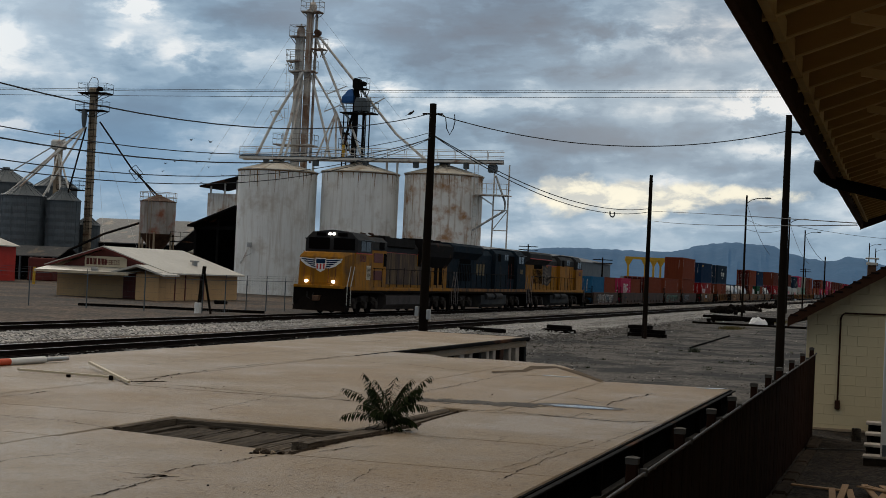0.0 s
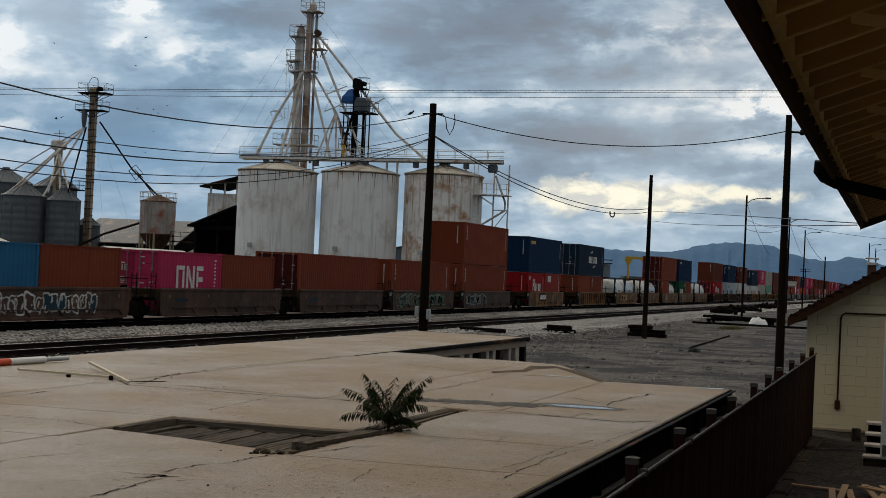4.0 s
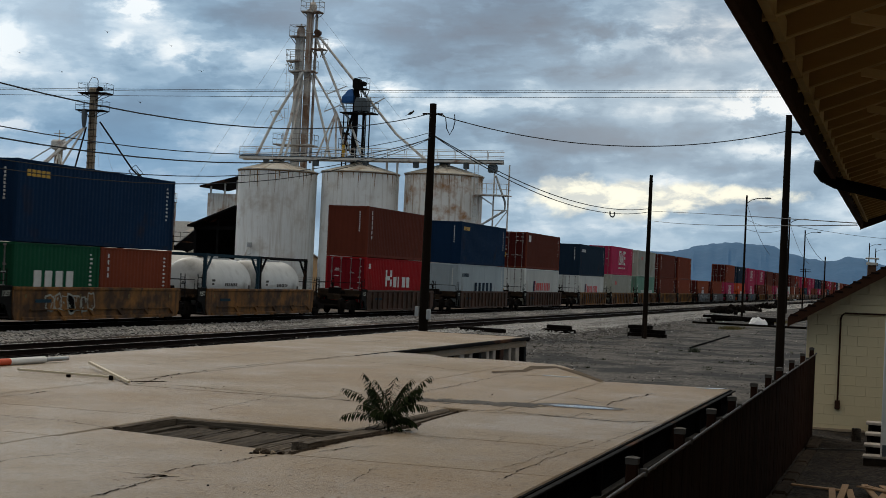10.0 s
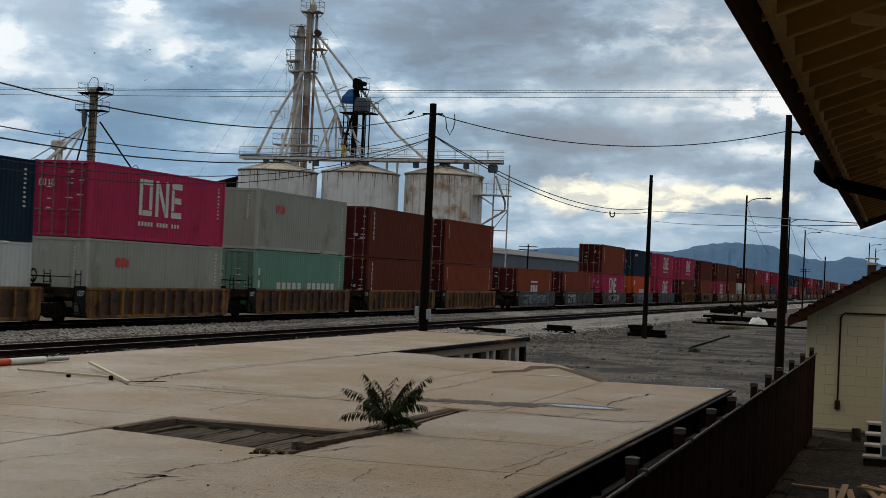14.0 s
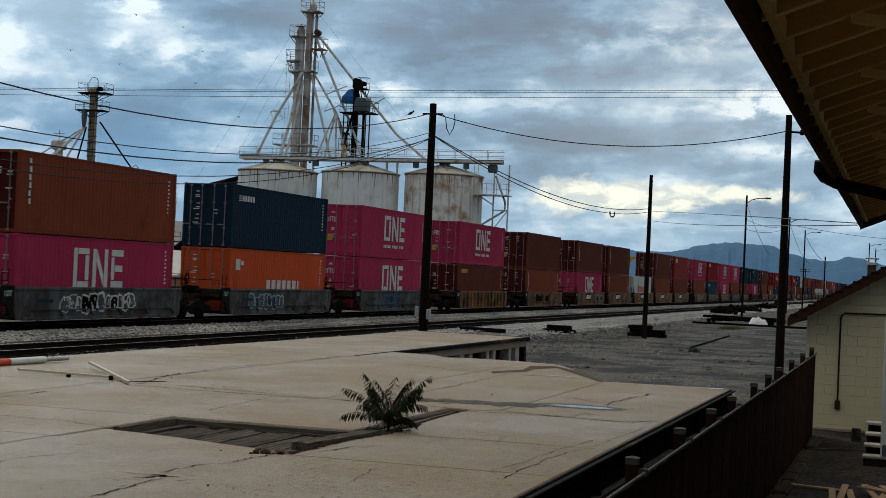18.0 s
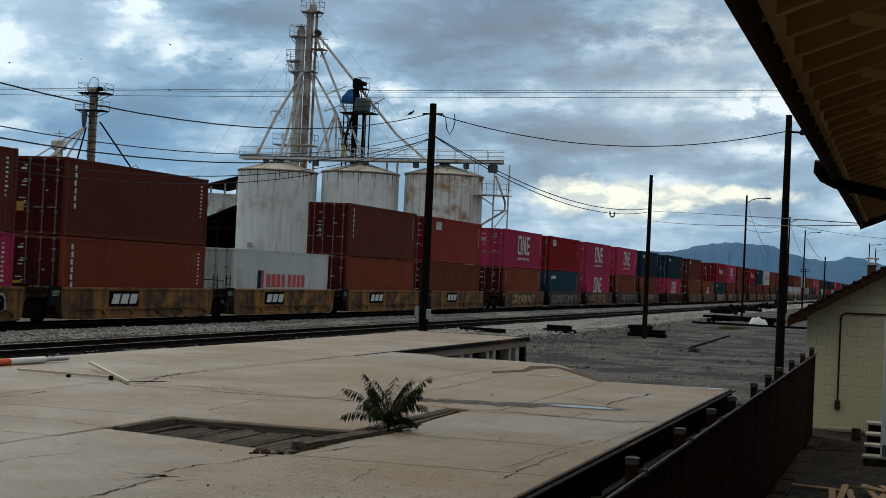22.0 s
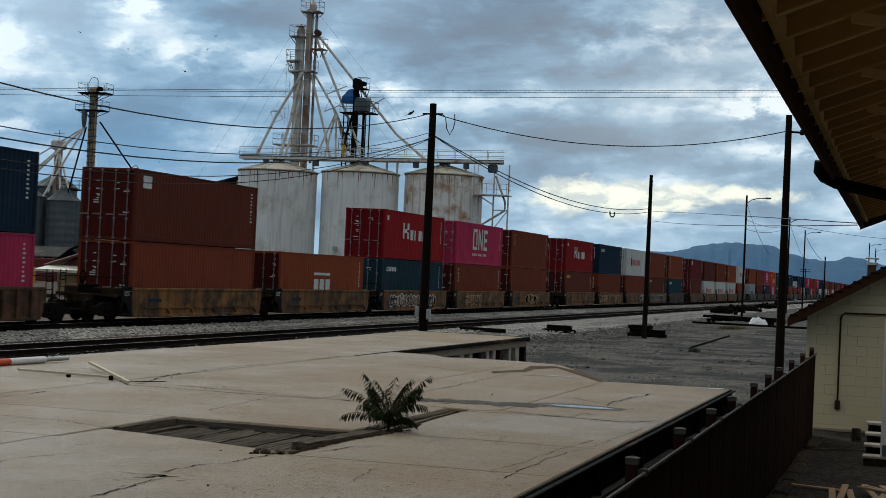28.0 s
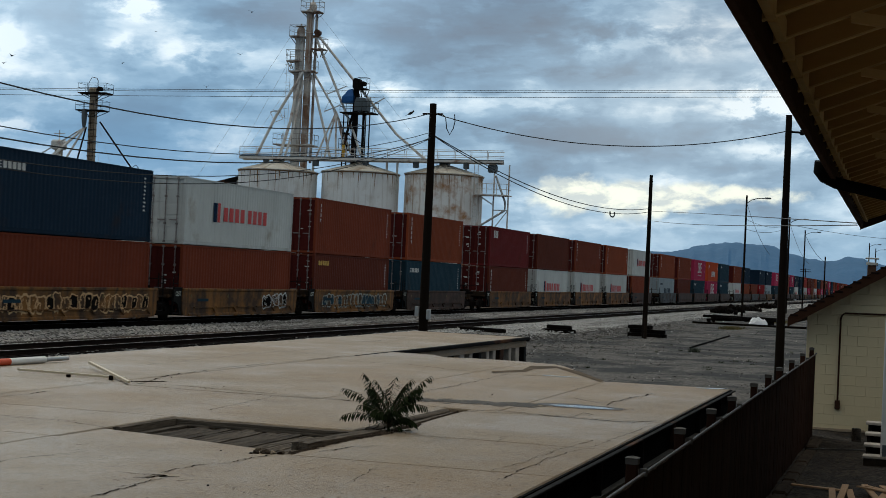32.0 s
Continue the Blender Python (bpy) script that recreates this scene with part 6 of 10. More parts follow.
def leg_tower():
    t = thing("elevator_tower", "tall rust-streaked bucket elevator tower with platforms", "elevator tower")
    x, y = 152.9, 60.62
    yp = y + 0.98
    part("leg_casing", Shape().box((x - 0.30, y - 0.28, GROUND), (x + 0.30, y + 0.28, 28.9), 0.02), "casing_rust", t, "white elevator leg casing with long rust streaks")
    part("leg_casing", Shape().box((x + 0.42, y - 0.62, 13.2), (x + 0.66, y - 0.40, 28.5), 0.02), "tower_rust", t, "narrow rusty return leg")
    for k in (-0.26, 0.26):
        part("leg_casing", Shape().box((x - 0.20 + k * 0.3, yp + k - 0.22, GROUND), (x + 0.20 + k * 0.3, yp + k + 0.22, 26.0), 0.02), "casing_white", t, "pale twin elevator leg casing")
    for k in range(6):
        z = 14.2 + 2.45 * k
        part("casing_flange", Shape().box((x - 0.34, y - 0.32, z), (x + 0.34, y + 0.32, z + 0.06)), "tower_rust", t)
        part("casing_flange", Shape().box((x - 0.36, yp - 0.52, z + 0.7), (x + 0.36, yp + 0.52, z + 0.76)), "tower_white", t)
    part("head", Shape().lathe([(0.36, 28.8), (0.40, 29.0), (0.38, 29.35), (0.22, 29.62), (0.10, 29.68), (0.10, 29.85), (0.02, 29.86)], 14, (x, y - 0.25)), "tower_white", t, "rounded pale elevator head", True)
    part("head", Shape().lathe([(0.42, 26.2), (0.45, 26.5), (0.40, 26.9), (0.20, 27.12), (0.08, 27.2), (0.08, 27.45), (0.02, 27.46)], 14, (x, yp - 0.05)), "tower_rust", t, "rounded rusty elevator head", True)
    part("motor", Shape().tube((x - 0.2, y - 0.85, 26.55), (x + 0.5, y - 0.85, 26.55), 0.30, 12).box((x - 0.3, y - 1.1, 26.0), (x + 0.5, y - 0.5, 26.25), 0.03), "steel_rust", t, "rusty drive motor", True)
    for zz, yy, wx, wy in ((28.69, y - 0.2, 1.5, 2.0), (26.15, yp + 0.1, 1.5, 1.7), (24.85, y - 1.15, 1.3, 1.35), (23.63, yp + 0.5, 1.2, 1.5), (22.56, y + 0.5, 1.5, 2.7)):
        open_platform(t, x, yy, zz, wx, wy)
    open_platform(t, x, y + 0.98, 15.0, 2.3, 4.1, "tower_rust", "tower_dull", False)
    lad = Shape()
    for k in (0, 1):
        lad.tube((x - 0.5, yp + 0.75 + 0.4 * k, 13), (x - 0.5, yp + 0.75 + 0.4 * k, 24.4), 0.018, 4)
    for k in range(33):
        lad.tube((x - 0.5, yp + 0.75, 13.2 + 0.34 * k), (x - 0.5, yp + 1.15, 13.2 + 0.34 * k), 0.012, 4)
    for k in range(9):
        zz = 15.9 + 0.9 * k
        lad.path([(x - 0.5, yp + 0.7, zz), (x - 1.05, yp + 0.75, zz), (x - 1.05, yp + 1.15, zz), (x - 0.5, yp + 1.2, zz)], 0.012, 4)
    part("caged_ladder", lad, "tower_white", t)
    # spouts fanning out to the silos
    for pts, r in (([(x, y - 0.65, 26.2), (152.3, 55.1, 16.3), (151.7, 54.1, 14.2)], 0.13), ([(x, y - 1.1, 26.1), (152.9, 50.74, 16.28), (153.1, 47.5, 13.7)], 0.13),
                   ([(152.3, 60.9, 22.4), (151.0, 63.1, 17.7), (149.2, 64.4, 13.3)], 0.15), ([(152.5, 61.2, 22.6), (151.2, 61.6, 17.2), (149.4, 61.9, 13.3)], 0.16), ([(152.5, 60.9, 21.6), (151.2, 61.2, 16.6), (149.6, 61.4, 13.3)], 0.12),
                   ([(x, y - 0.4, 22.2), (152.2, 58.12, 16.03), (151.6, 57.2, 13.4)], 0.13), ([(x, y - 0.6, 22.5), (152.5, 57.11, 18.25), (152.2, 55.3, 14.2)], 0.11),
                   ([(152.3, 57.15, 18.2), (151.6, 57.9, 15.9), (150.8, 58.6, 13.3)], 0.10), ([(152.3, 57.1, 18.2), (151.6, 57.4, 15.9), (151.0, 57.7, 13.3)], 0.10), ([(152.3, 57.05, 18.2), (151.7, 56.8, 15.9), (151.2, 56.5, 13.4)], 0.10), ([(152.3, 57.0, 18.2), (152.0, 56.3, 16.0), (151.7, 55.5, 14.0)], 0.10)):
        part("spout", Shape().path(pts, r, 8), "tower_white", t, "long white grain spout", True)
    for at, a, b in (((152.7, 57.3, 20.6), (152.7, 58.4, 20.2), (152.7, 56.25, 21.05)), ((152.7, 53.4, 19.2), (152.7, 54.7, 18.4), (152.7, 52.15, 19.9)), ((152.4, 57.6, 18.85), (152.4, 58.45, 18.4), (152.4, 56.7, 19.1))):
        splice(t, Vector(at), Vector(a), Vector(b), 0.75)
    ring = Shape()
    c = Vector((151.0, 63.05, 17.7))
    box_ = [c + Vector((0, 0.7, 0.45)), c + Vector((0, -0.35, 0.55)), c + Vector((0, -0.75, -0.25)), c + Vector((0, 0.15, -0.6)), c + Vector((0, 0.7, 0.45))]
    ring.path(box_, 0.04, 5)
    for q in box_[:4]:
        ring.tube(c + Vector((0, 0.15, 0.6)), q, 0.03, 4)
    part("splice_frame", ring, "tower_white", t, "square spout brace")
    for a, b in (((152.0, 62.3, 26.0), (147, 70, 10.5)), ((152.0, 62.3, 23.6), (148.5, 66.2, 13.2)), ((x, y - 0.8, 28.6), (156, 47, 13.2)), ((x, y - 1, 25), (155, 50, 13.2)), ((x, y + 1, 22.5), (148, 65.5, 13)), ((x, y - 0.6, 28.6), (152.9, 59.6, 24.9))):
        part("guy_wire", Shape().tube(a, b, 0.012, 4), "galv", t, "thin guy wire")
    return t


leg_tower()


def second_tower():
    t = thing("elevator_tower", "dark elevator tower with a blue motor cover", "elevator tower")
    x, y = 152.5, 55.1
    part("leg_casing", Shape().box((x - 0.22, y - 0.25, GROUND), (x + 0.22, y + 0.25, 21.0), 0.02), "steel_dark", t, "dark elevator leg casing")
    part("leg_casing", Shape().box((x - 0.12, y - 1.02, GROUND), (x + 0.12, y - 0.80, 18.6), 0.02), "steel_dark", t)
    part("head", Shape().extrude([(y - 0.55, 20.7), (y - 0.62, 21.35), (y - 0.35, 21.75), (y + 0.1, 21.85), (y + 0.3, 21.6), (y + 0.3, 20.9), (y + 0.1, 20.6)], 0, x - 0.4, x + 0.4), "steel_dark", t, "dark elevator head")
    part("motor", Shape().tube((x - 0.3, y - 0.75, 21.3), (x + 0.3, y - 0.75, 21.3), 0.24, 10), "steel_dark", t, "dark motor", True)
    part("motor_cover", Shape().add([(x - 0.6, y + 0.1, 19.3), (x - 0.6, y + 1.35, 19.3), (x + 0.5, y + 1.35, 19.3), (x + 0.5, y + 0.1, 19.3), (x - 0.6, y + 0.1, 20.0), (x - 0.6, y + 1.3, 19.9), (x + 0.5, y + 1.3, 19.9), (x + 0.5, y + 0.1, 20.0), (x - 0.3, y + 0.35, 20.75), (x - 0.3, y + 0.75, 20.65), (x + 0.2, y + 0.75, 20.65), (x + 0.2, y + 0.35, 20.75)],
                                    [(0, 1, 5, 4), (1, 2, 6, 5), (2, 3, 7, 6), (3, 0, 4, 7), (4, 5, 9, 8), (5, 6, 10, 9), (6, 7, 11, 10), (7, 4, 8, 11), (8, 9, 10, 11), (0, 3, 2, 1)]), "blue", t, "blue motor cover")
    part("bin_box", Shape().extrude([(y - 1.45, 18.5), (y - 1.45, 19.4), (y - 1.2, 19.8), (y - 0.3, 19.85), (y - 0.1, 19.4), (y - 0.1, 18.5)], 0, x - 0.7, x + 0.4), "galv_dull", t, "grey distributor box")
    open_platform(t, x, y - 0.4, 18.35, 1.9, 3.5, "steel_dark", "steel_dark", False)
    open_platform(t, x, y - 0.75, 20.8, 1.0, 1.0, "steel_dark", "steel_dark")
    open_platform(t, x, y + 1.0, 16.3, 0.9, 0.8, "steel_dark", "steel_dark", False)
    open_platform(t, x, y + 0.9, 14.6, 0.9, 1.2, "steel_dark", "steel_dark", False)
    fr = Shape()
    for yy in (y - 1.35, y + 1.0):
        for xx in (x - 0.6, x + 0.6):
            fr.beam((xx, yy, GROUND), (xx, yy, 18.3), 0.10, 0.10, (1, 0, 0))
    for z in (13.5, 15.0, 16.7):
        fr.beam((x - 0.6, y - 1.35, z), (x - 0.6, y + 1.0, z + 1.4), 0.06, 0.06)
        fr.beam((x - 0.6, y + 1.0, z), (x - 0.6, y - 1.35, z), 0.06, 0.06)
    part("frame", fr, "steel_dark", t, "dark braced steel frame")
    part("valve", Shape().box((151.4, 55.7, 13.5), (151.65, 55.95, 15.0), 0.04), "yellow", t, "yellow pipe section")
    part("spout", Shape().path([(x, y + 0.2, 18.4), (x - 0.6, y + 0.6, 16.2), (x - 1.0, y + 0.9, 13.4)], 0.14, 8), "steel_dark", t)
    return t


second_tower()


def west_tower():
    t = thing("elevator_tower", "tan bucket elevator tower with two round platforms", "elevator tower")
    x, y = 170.0, 94.40
    part("leg_casing", Shape().box((x - 0.36, y - 0.36, GROUND), (x + 0.36, y + 0.36, 22.4), 0.02), "tower_tan", t, "tan elevator leg casing")
    fl = Shape()
    for k in range(26):
        fl.box((x - 0.40, y - 0.40, 2 + 0.78 * k), (x + 0.40, y + 0.40, 2.06 + 0.78 * k))
    tagged(part("casing_ribbing", fl, "steel_dark", t), kind="stuff")
    part("head", Shape().box((x - 0.6, y - 0.45, 21.9), (x + 0.6, y + 0.45, 22.6), 0.15), "tower_tan", t)
    part("motor", Shape().tube((x - 0.3, y - 0.75, 22.5), (x + 0.4, y - 0.75, 22.5), 0.26, 10), "steel_dark", t, "dark drive motor", True)
    part("davit", Shape().path([(x, y + 0.75, 22.0), (x, y + 0.75, 23.2), (x, y + 0.35, 23.9), (x, y - 0.3, 23.75), (x, y - 0.45, 23.5), (x, y - 0.5, 22.0)], 0.045, 6), "steel_dark", t, "dark lifting frame")
    open_platform(t, x, y - 0.2, 22.0, 1.9, 3.7, "steel_dark", "steel_dark")
    open_platform(t, x, y + 0.1, 19.95, 1.9, 3.5, "steel_dark", "steel_dark")
    part("distributor", Shape().lathe([(0.30, 20.0), (0.34, 19.2), (0.28, 18.4), (0.15, 17.8)], 12, (x - 0.7, y + 0.75)), "galv_dull", t, "grey distributor pipe", True)
    lad = Shape()
    for k in (0, 1):
        lad.tube((x - 0.5, y - 0.45 + 0.45 * k, 4), (x - 0.5, y - 0.45 + 0.45 * k, 19.9), 0.025, 5)
    for k in range(46):
        lad.tube((x - 0.5, y - 0.45, 4.2 + 0.34 * k), (x - 0.5, y, 4.2 + 0.34 * k), 0.016, 4)
    for k in range(19):
        z = 5 + 0.78 * k
        lad.path([(x - 0.5, y - 0.55, z), (x - 0.95, y - 0.5, z), (x - 0.95, y + 0.05, z), (x - 0.5, y + 0.1, z)], 0.02, 4)
    part("ladder", lad, "steel_dark", t, "dark caged ladder")
    part("spout", Shape().path([(169.4, 93.1, 18.5), (168.6, 88.2, 13.0), (167.0, 83.9, 9.9), (160.3, 80.6, 9.4)], 0.10, 8), "steel_dark", t, "dark grain spout", True)
    part("spout", Shape().path([(168.7, 87.5, 12.5), (166.2, 83.6, 9.5), (160.5, 80.4, 9.1)], 0.07, 6), "steel_dark", t)
    c = Vector((168.5, 87.6, 12.45))
    ring = Shape().path([c + Vector((0, 0.95, 0.35)), c + Vector((0, 0.1, 1.05)), c + Vector((0, -0.85, 0.1)), c + Vector((0, 0.0, -0.75)), c + Vector((0, 0.95, 0.35))], 0.05, 5)
    ring.path([c + Vector((0.5, 0.5, 0.6)), c + Vector((0.5, -0.6, -0.4))], 0.05, 5)
    part("splice_frame", ring, "steel_dark", t, "dark square spout brace")
    for q, r in (((164.2, 100.2, 10.3), 0.12), ((163.8, 101.7, 9.4), 0.10), ((165.0, 97.6, 9.3), 0.12), ((172, 106.4, 12.4), 0.08), ((173.4, 104, 12.2), 0.08)):
        part("spout", Shape().tube((169.5, 95.1, 17.9), q, r, 8), "tower_white", t, "long white grain spout", True)
    part("spout", Shape().tube((169.6, 95.0, 17.9), (167.6, 95.9, 9.7), 0.10, 8), "steel_dark", t)
    for a, b in (((x, y, 22), (162, 87.5, 2)), ((x, y, 20), (168, 86, 2))):
        part("guy_wire", Shape().tube(a, b, 0.012, 4), "galv", t)
    return t


west_tower()


def short_tower():
    t = thing("spout_tower", "short tan steel tower with branching spouts", "elevator tower")
    x, y = 173.4, 100.7
    part("leg_casing", Shape().beam((x, y, GROUND), (x, y, 16.0), 0.7, 0.7, (1, 0, 0)), "tower_tan", t)
    part("head", Shape().box((x - 0.7, y - 0.8, 15.4), (x + 0.7, y + 0.8, 16.6), 0.2), "tower_white", t)
    part("antenna", Shape().beam((x, y, 16.5), (x, y, 17.8), 0.08, 0.08, (1, 0, 0)).beam((x, y - 0.7, 17.4), (x, y + 0.7, 17.4), 0.08, 0.08), "tower_white", t)
    for q in ((171, 104.0, 11.5), (168.5, 99.0, 10.0), (169.5, 96.5, 9.5), (170, 98.2, 9.5)):
        part("spout", Shape().tube((x, y, 15.2), q, 0.12, 6), "tower_white", t, "white grain spout", True)
    open_platform(t, x - 0.5, y - 2.3, 10.6, 2.0, 3.0, "steel_dark", "steel_dark", False)
    return t


short_tower()


def grey_bin(x, y, r, rim, apex, label, hopper=None):
    t = thing("grain_bin", label, "grain bin", group="grey grain bins")
    n = 40
    v, f = [], []
    rows = int((rim - GROUND) / 0.42)
    prof = [(r + (0.03 if k % 2 else -0.01), GROUND + (rim - GROUND) * k / rows) for k in range(rows + 1)]
    part("shell", Shape().lathe(prof, n, (x, y)), "galv_dull", t, "corrugated grey steel shell")
    part("roof", Shape().lathe([(r + 0.15, rim - 0.05), (r + 0.15, rim + 0.02), (0.5, apex - 0.1), (0.45, apex + 0.25), (0.1, apex + 0.3)], n, (x, y)), "galv_dull", t, "grey conical roof")
    ribs = Shape()
    for i in range(18):
        a = math.tau * i / 18
        ribs.beam((x + (r + 0.1) * math.cos(a), y + (r + 0.1) * math.sin(a), rim + 0.05), (x + 0.5 * math.cos(a), y + 0.5 * math.sin(a), apex), 0.06, 0.05)
        if i % 2:
            ribs.beam((x + (r + 0.03) * math.cos(a), y + (r + 0.03) * math.sin(a), GROUND), (x + (r + 0.03) * math.cos(a), y + (r + 0.03) * math.sin(a), rim), 0.06, 0.06, (1, 0, 0))
    part("rib", ribs, "galv_dull", t)
    return t


grey_bin(166.5, 101.0, 2.55, 9.35, 10.8, "grey corrugated grain bin with a conical roof")
grey_bin(168.0, 96.6, 1.95, 9.0, 10.3, "grey corrugated grain bin with a conical roof")
grey_bin(174.5, 108.5, 3.2, 11.2, 12.9, "grey corrugated grain bin behind others")
grey_bin(177.0, 103.0, 2.6, 11.0, 12.5, "grey corrugated grain bin behind others")
grey_bin(171.5, 95.2, 1.4, 6.3, 7.2, "small dark grain bin behind the sheds")


def hopper_tank():
    t = thing("hopper_tank", "rusty white hopper tank on legs", "tank")
    x, y, r = 160.0, 80.3, 1.95
    part("shell", Shape().lathe([(r, 5.4), (r, 8.95)], 32, (x, y)), "hopper_rust", t, smooth=True)
    part("roof", Shape().lathe([(r + 0.05, 8.9), (r + 0.05, 8.98), (0.4, 9.6), (0.3, 9.75)], 32, (x, y)), "steel_rust", t, "rusty conical roof", True)
    part("hopper", Shape().lathe([(r, 5.4), (0.35, 3.2), (0.3, 2.7)], 32, (x, y)), "steel_rust", t, "rusty tapered hopper", True)
    for i in range(6):
        a = math.tau * (i + 0.3) / 6
        part("leg", Shape().beam((x + r * math.cos(a), y + r * math.sin(a), GROUND), (x + r * math.cos(a), y + r * math.sin(a), 5.6), 0.18, 0.18, (1, 0, 0)), "tower_tan", t)
    pts = [(x + (r + 0.05) * math.cos(math.tau * i / 12), y + (r + 0.05) * math.sin(math.tau * i / 12), 8.95) for i in range(13)]
    railing(t, pts, 1.0, 1.2, mat="tower_tan")
    lad = Shape()
    for k in (0, 0.4):
        lad.tube((x - r - 0.05, y - 0.2 + k, 0), (x - r - 0.05, y - 0.2 + k, 9.2), 0.03, 4)
    part("ladder", lad, "tower_tan", t)
    part("platform", Shape().box((x - 0.8, y - 4.4, 4.6), (x + 0.6, y - 2.0, 4.7)), "steel_dark", t)
    railing(t, [(x - 0.8, y - 2.0, 4.7), (x - 0.8, y - 4.4, 4.7)], 1.0, 0.9, mat="steel_dark")
    return t


hopper_tank()


def gable_building(name, label, x0, x1, y0, y1, eave, ridge, wall, roof, along="y", over=0.3, floor=GROUND):
    """A closed gabled building; along: the axis of its ridge."""
    t = thing(name, label, "building")
    if along == "x":
        c = (y0 + y1) / 2
        part("wall", Shape().extrude([(y0, floor), (y0, eave), (c, ridge), (y1, eave), (y1, floor)], 0, x0, x1), wall, t)
        sl = (ridge - eave) / (y1 - c)
        for s, ye in ((-1, y0 - over), (1, y1 + over)):
            ze = eave - sl * over
            part("roof", Shape().extrude([(ye, ze + 0.03), (ye, ze + 0.15), (c, ridge + 0.15), (c, ridge + 0.03)], 0, x0 - over, x1 + over), roof, t)
    else:
        c = (x0 + x1) / 2
        part("wall", Shape().extrude([(x0, floor), (x0, eave), (c, ridge), (x1, eave), (x1, floor)], 1, y0, y1), wall, t)
        sl = (ridge - eave) / (x1 - c)
        for s, xe in ((-1, x0 - over), (1, x1 + over)):
            ze = eave - sl * over
            part("roof", Shape().extrude([(xe, ze + 0.03), (xe, ze + 0.15), (c, ridge + 0.15), (c, ridge + 0.03)], 1, y0 - over, y1 + over), roof, t)
    return t


def open_shed():
    t = thing("open_shed", "black open-fronted shed with a rusty lean-to roof", "shed")
    X = 152.5
    part("roof", Shape().extrude([(72.4, 6.15), (72.4, 6.35), (67.2, 8.5), (64.5, 8.4), (64.5, 8.2), (67.2, 8.3)], 0, X - 1.5, X + 9), "steel_dark", t, "dark metal roof")
    part("back_wall", Shape().extrude([(72.2, GROUND), (72.2, 6.2), (67.2, 8.25), (64.5, 8.2), (64.5, GROUND)], 0, X + 7, X + 7.2), "black", t, "dark back wall")
    part("side_wall", Shape().box((X, 71.95, GROUND), (X + 7, 72.2, 6.2)), "black", t, "dark side wall")
    for y in (72.1, 69.6, 67.2):
        part("post", Shape().beam((X, y, GROUND), (X, y, 6.2 + (72.1 - y) * 0.41), 0.2, 0.2, (1, 0, 0)), "steel_dark", t)
    part("fascia", Shape().beam((X - 0.2, 72.2, 6.1), (X - 0.2, 67.2, 6.2), 0.1, 0.35), "steel_dark", t)
    part("loft_wall", Shape().box((155.9, 68.8, 7.5), (161, 72.5, 9.9)), "silo_rust", t, "pale rusty loft wall")
    part("loft_roof", Shape().extrude([(72.9, 10.45), (72.9, 10.62), (68.5, 11.75), (68.5, 11.58)], 0, 154.6, 162), "steel_dark", t, "dark loft roof")
    for y in (69.2, 70.6, 72.2):
        part("loft_post", Shape().beam((156.0, y, 9.8), (156.0, y, 10.42 + (73 - y) * 0.25), 0.15, 0.15, (1, 0, 0)), "tower_white", t)
    lad = Shape()
    for k in (0, 0.45):
        lad.tube((152.0, 66.4 + k, GROUND), (152.0, 66.4 + k, 9.5), 0.03, 4)
    for k in range(28):
        lad.tube((152.0, 66.4, 0.3 * k), (152.0, 66.85, 0.3 * k), 0.02, 4)
    part("ladder", lad, "tower_white", t)
    return t


open_shed()
gable_building("mill_shed", "long grey metal shed beyond the feed store", 172, 186, 84.0, 97.5, 4.4, 7.3, "black", "roof_grey", "y")
gable_building("low_shed", "low tan shed behind the hopper tank", 176, 188, 72, 84.0, 3.6, 4.9, "tan_stucco", "roof_white", "y")
gable_building("red_barn", "bright red metal barn with a white roof", 138.2, 150, 91.6, 101, 3.3, 4.8, "red_paint", "roof_white", "x")
s = gable_building("lean_to", "dark timber lean-to under the grain bins", 160, 165, 92.5, 103, 2.4, 3.4, "black", "roof_grey", "y")
for k in range(8):
    part("post", Shape().beam((159.8, 92.8 + 1.4 * k, GROUND), (159.8, 92.8 + 1.4 * k, 2.3), 0.18, 0.18, (1, 0, 0)), "galv_dull", s, "grey post")
solid("inclined_auger", Shape().path([(160.5, 95.5, 1.2), (163.2, 88.6, 5.2), (168.5, 84.5, 7.5)], 0.13, 8), "steel_dark", "inclined dark auger tube leading to a shed", "auger", smooth=True)
solid("machinery_box", Shape().box((158.8, 92.4, GROUND), (160.6, 95.4, 2.2), 0.1), "maroon", "dark red machine housing under the bins", "machine")


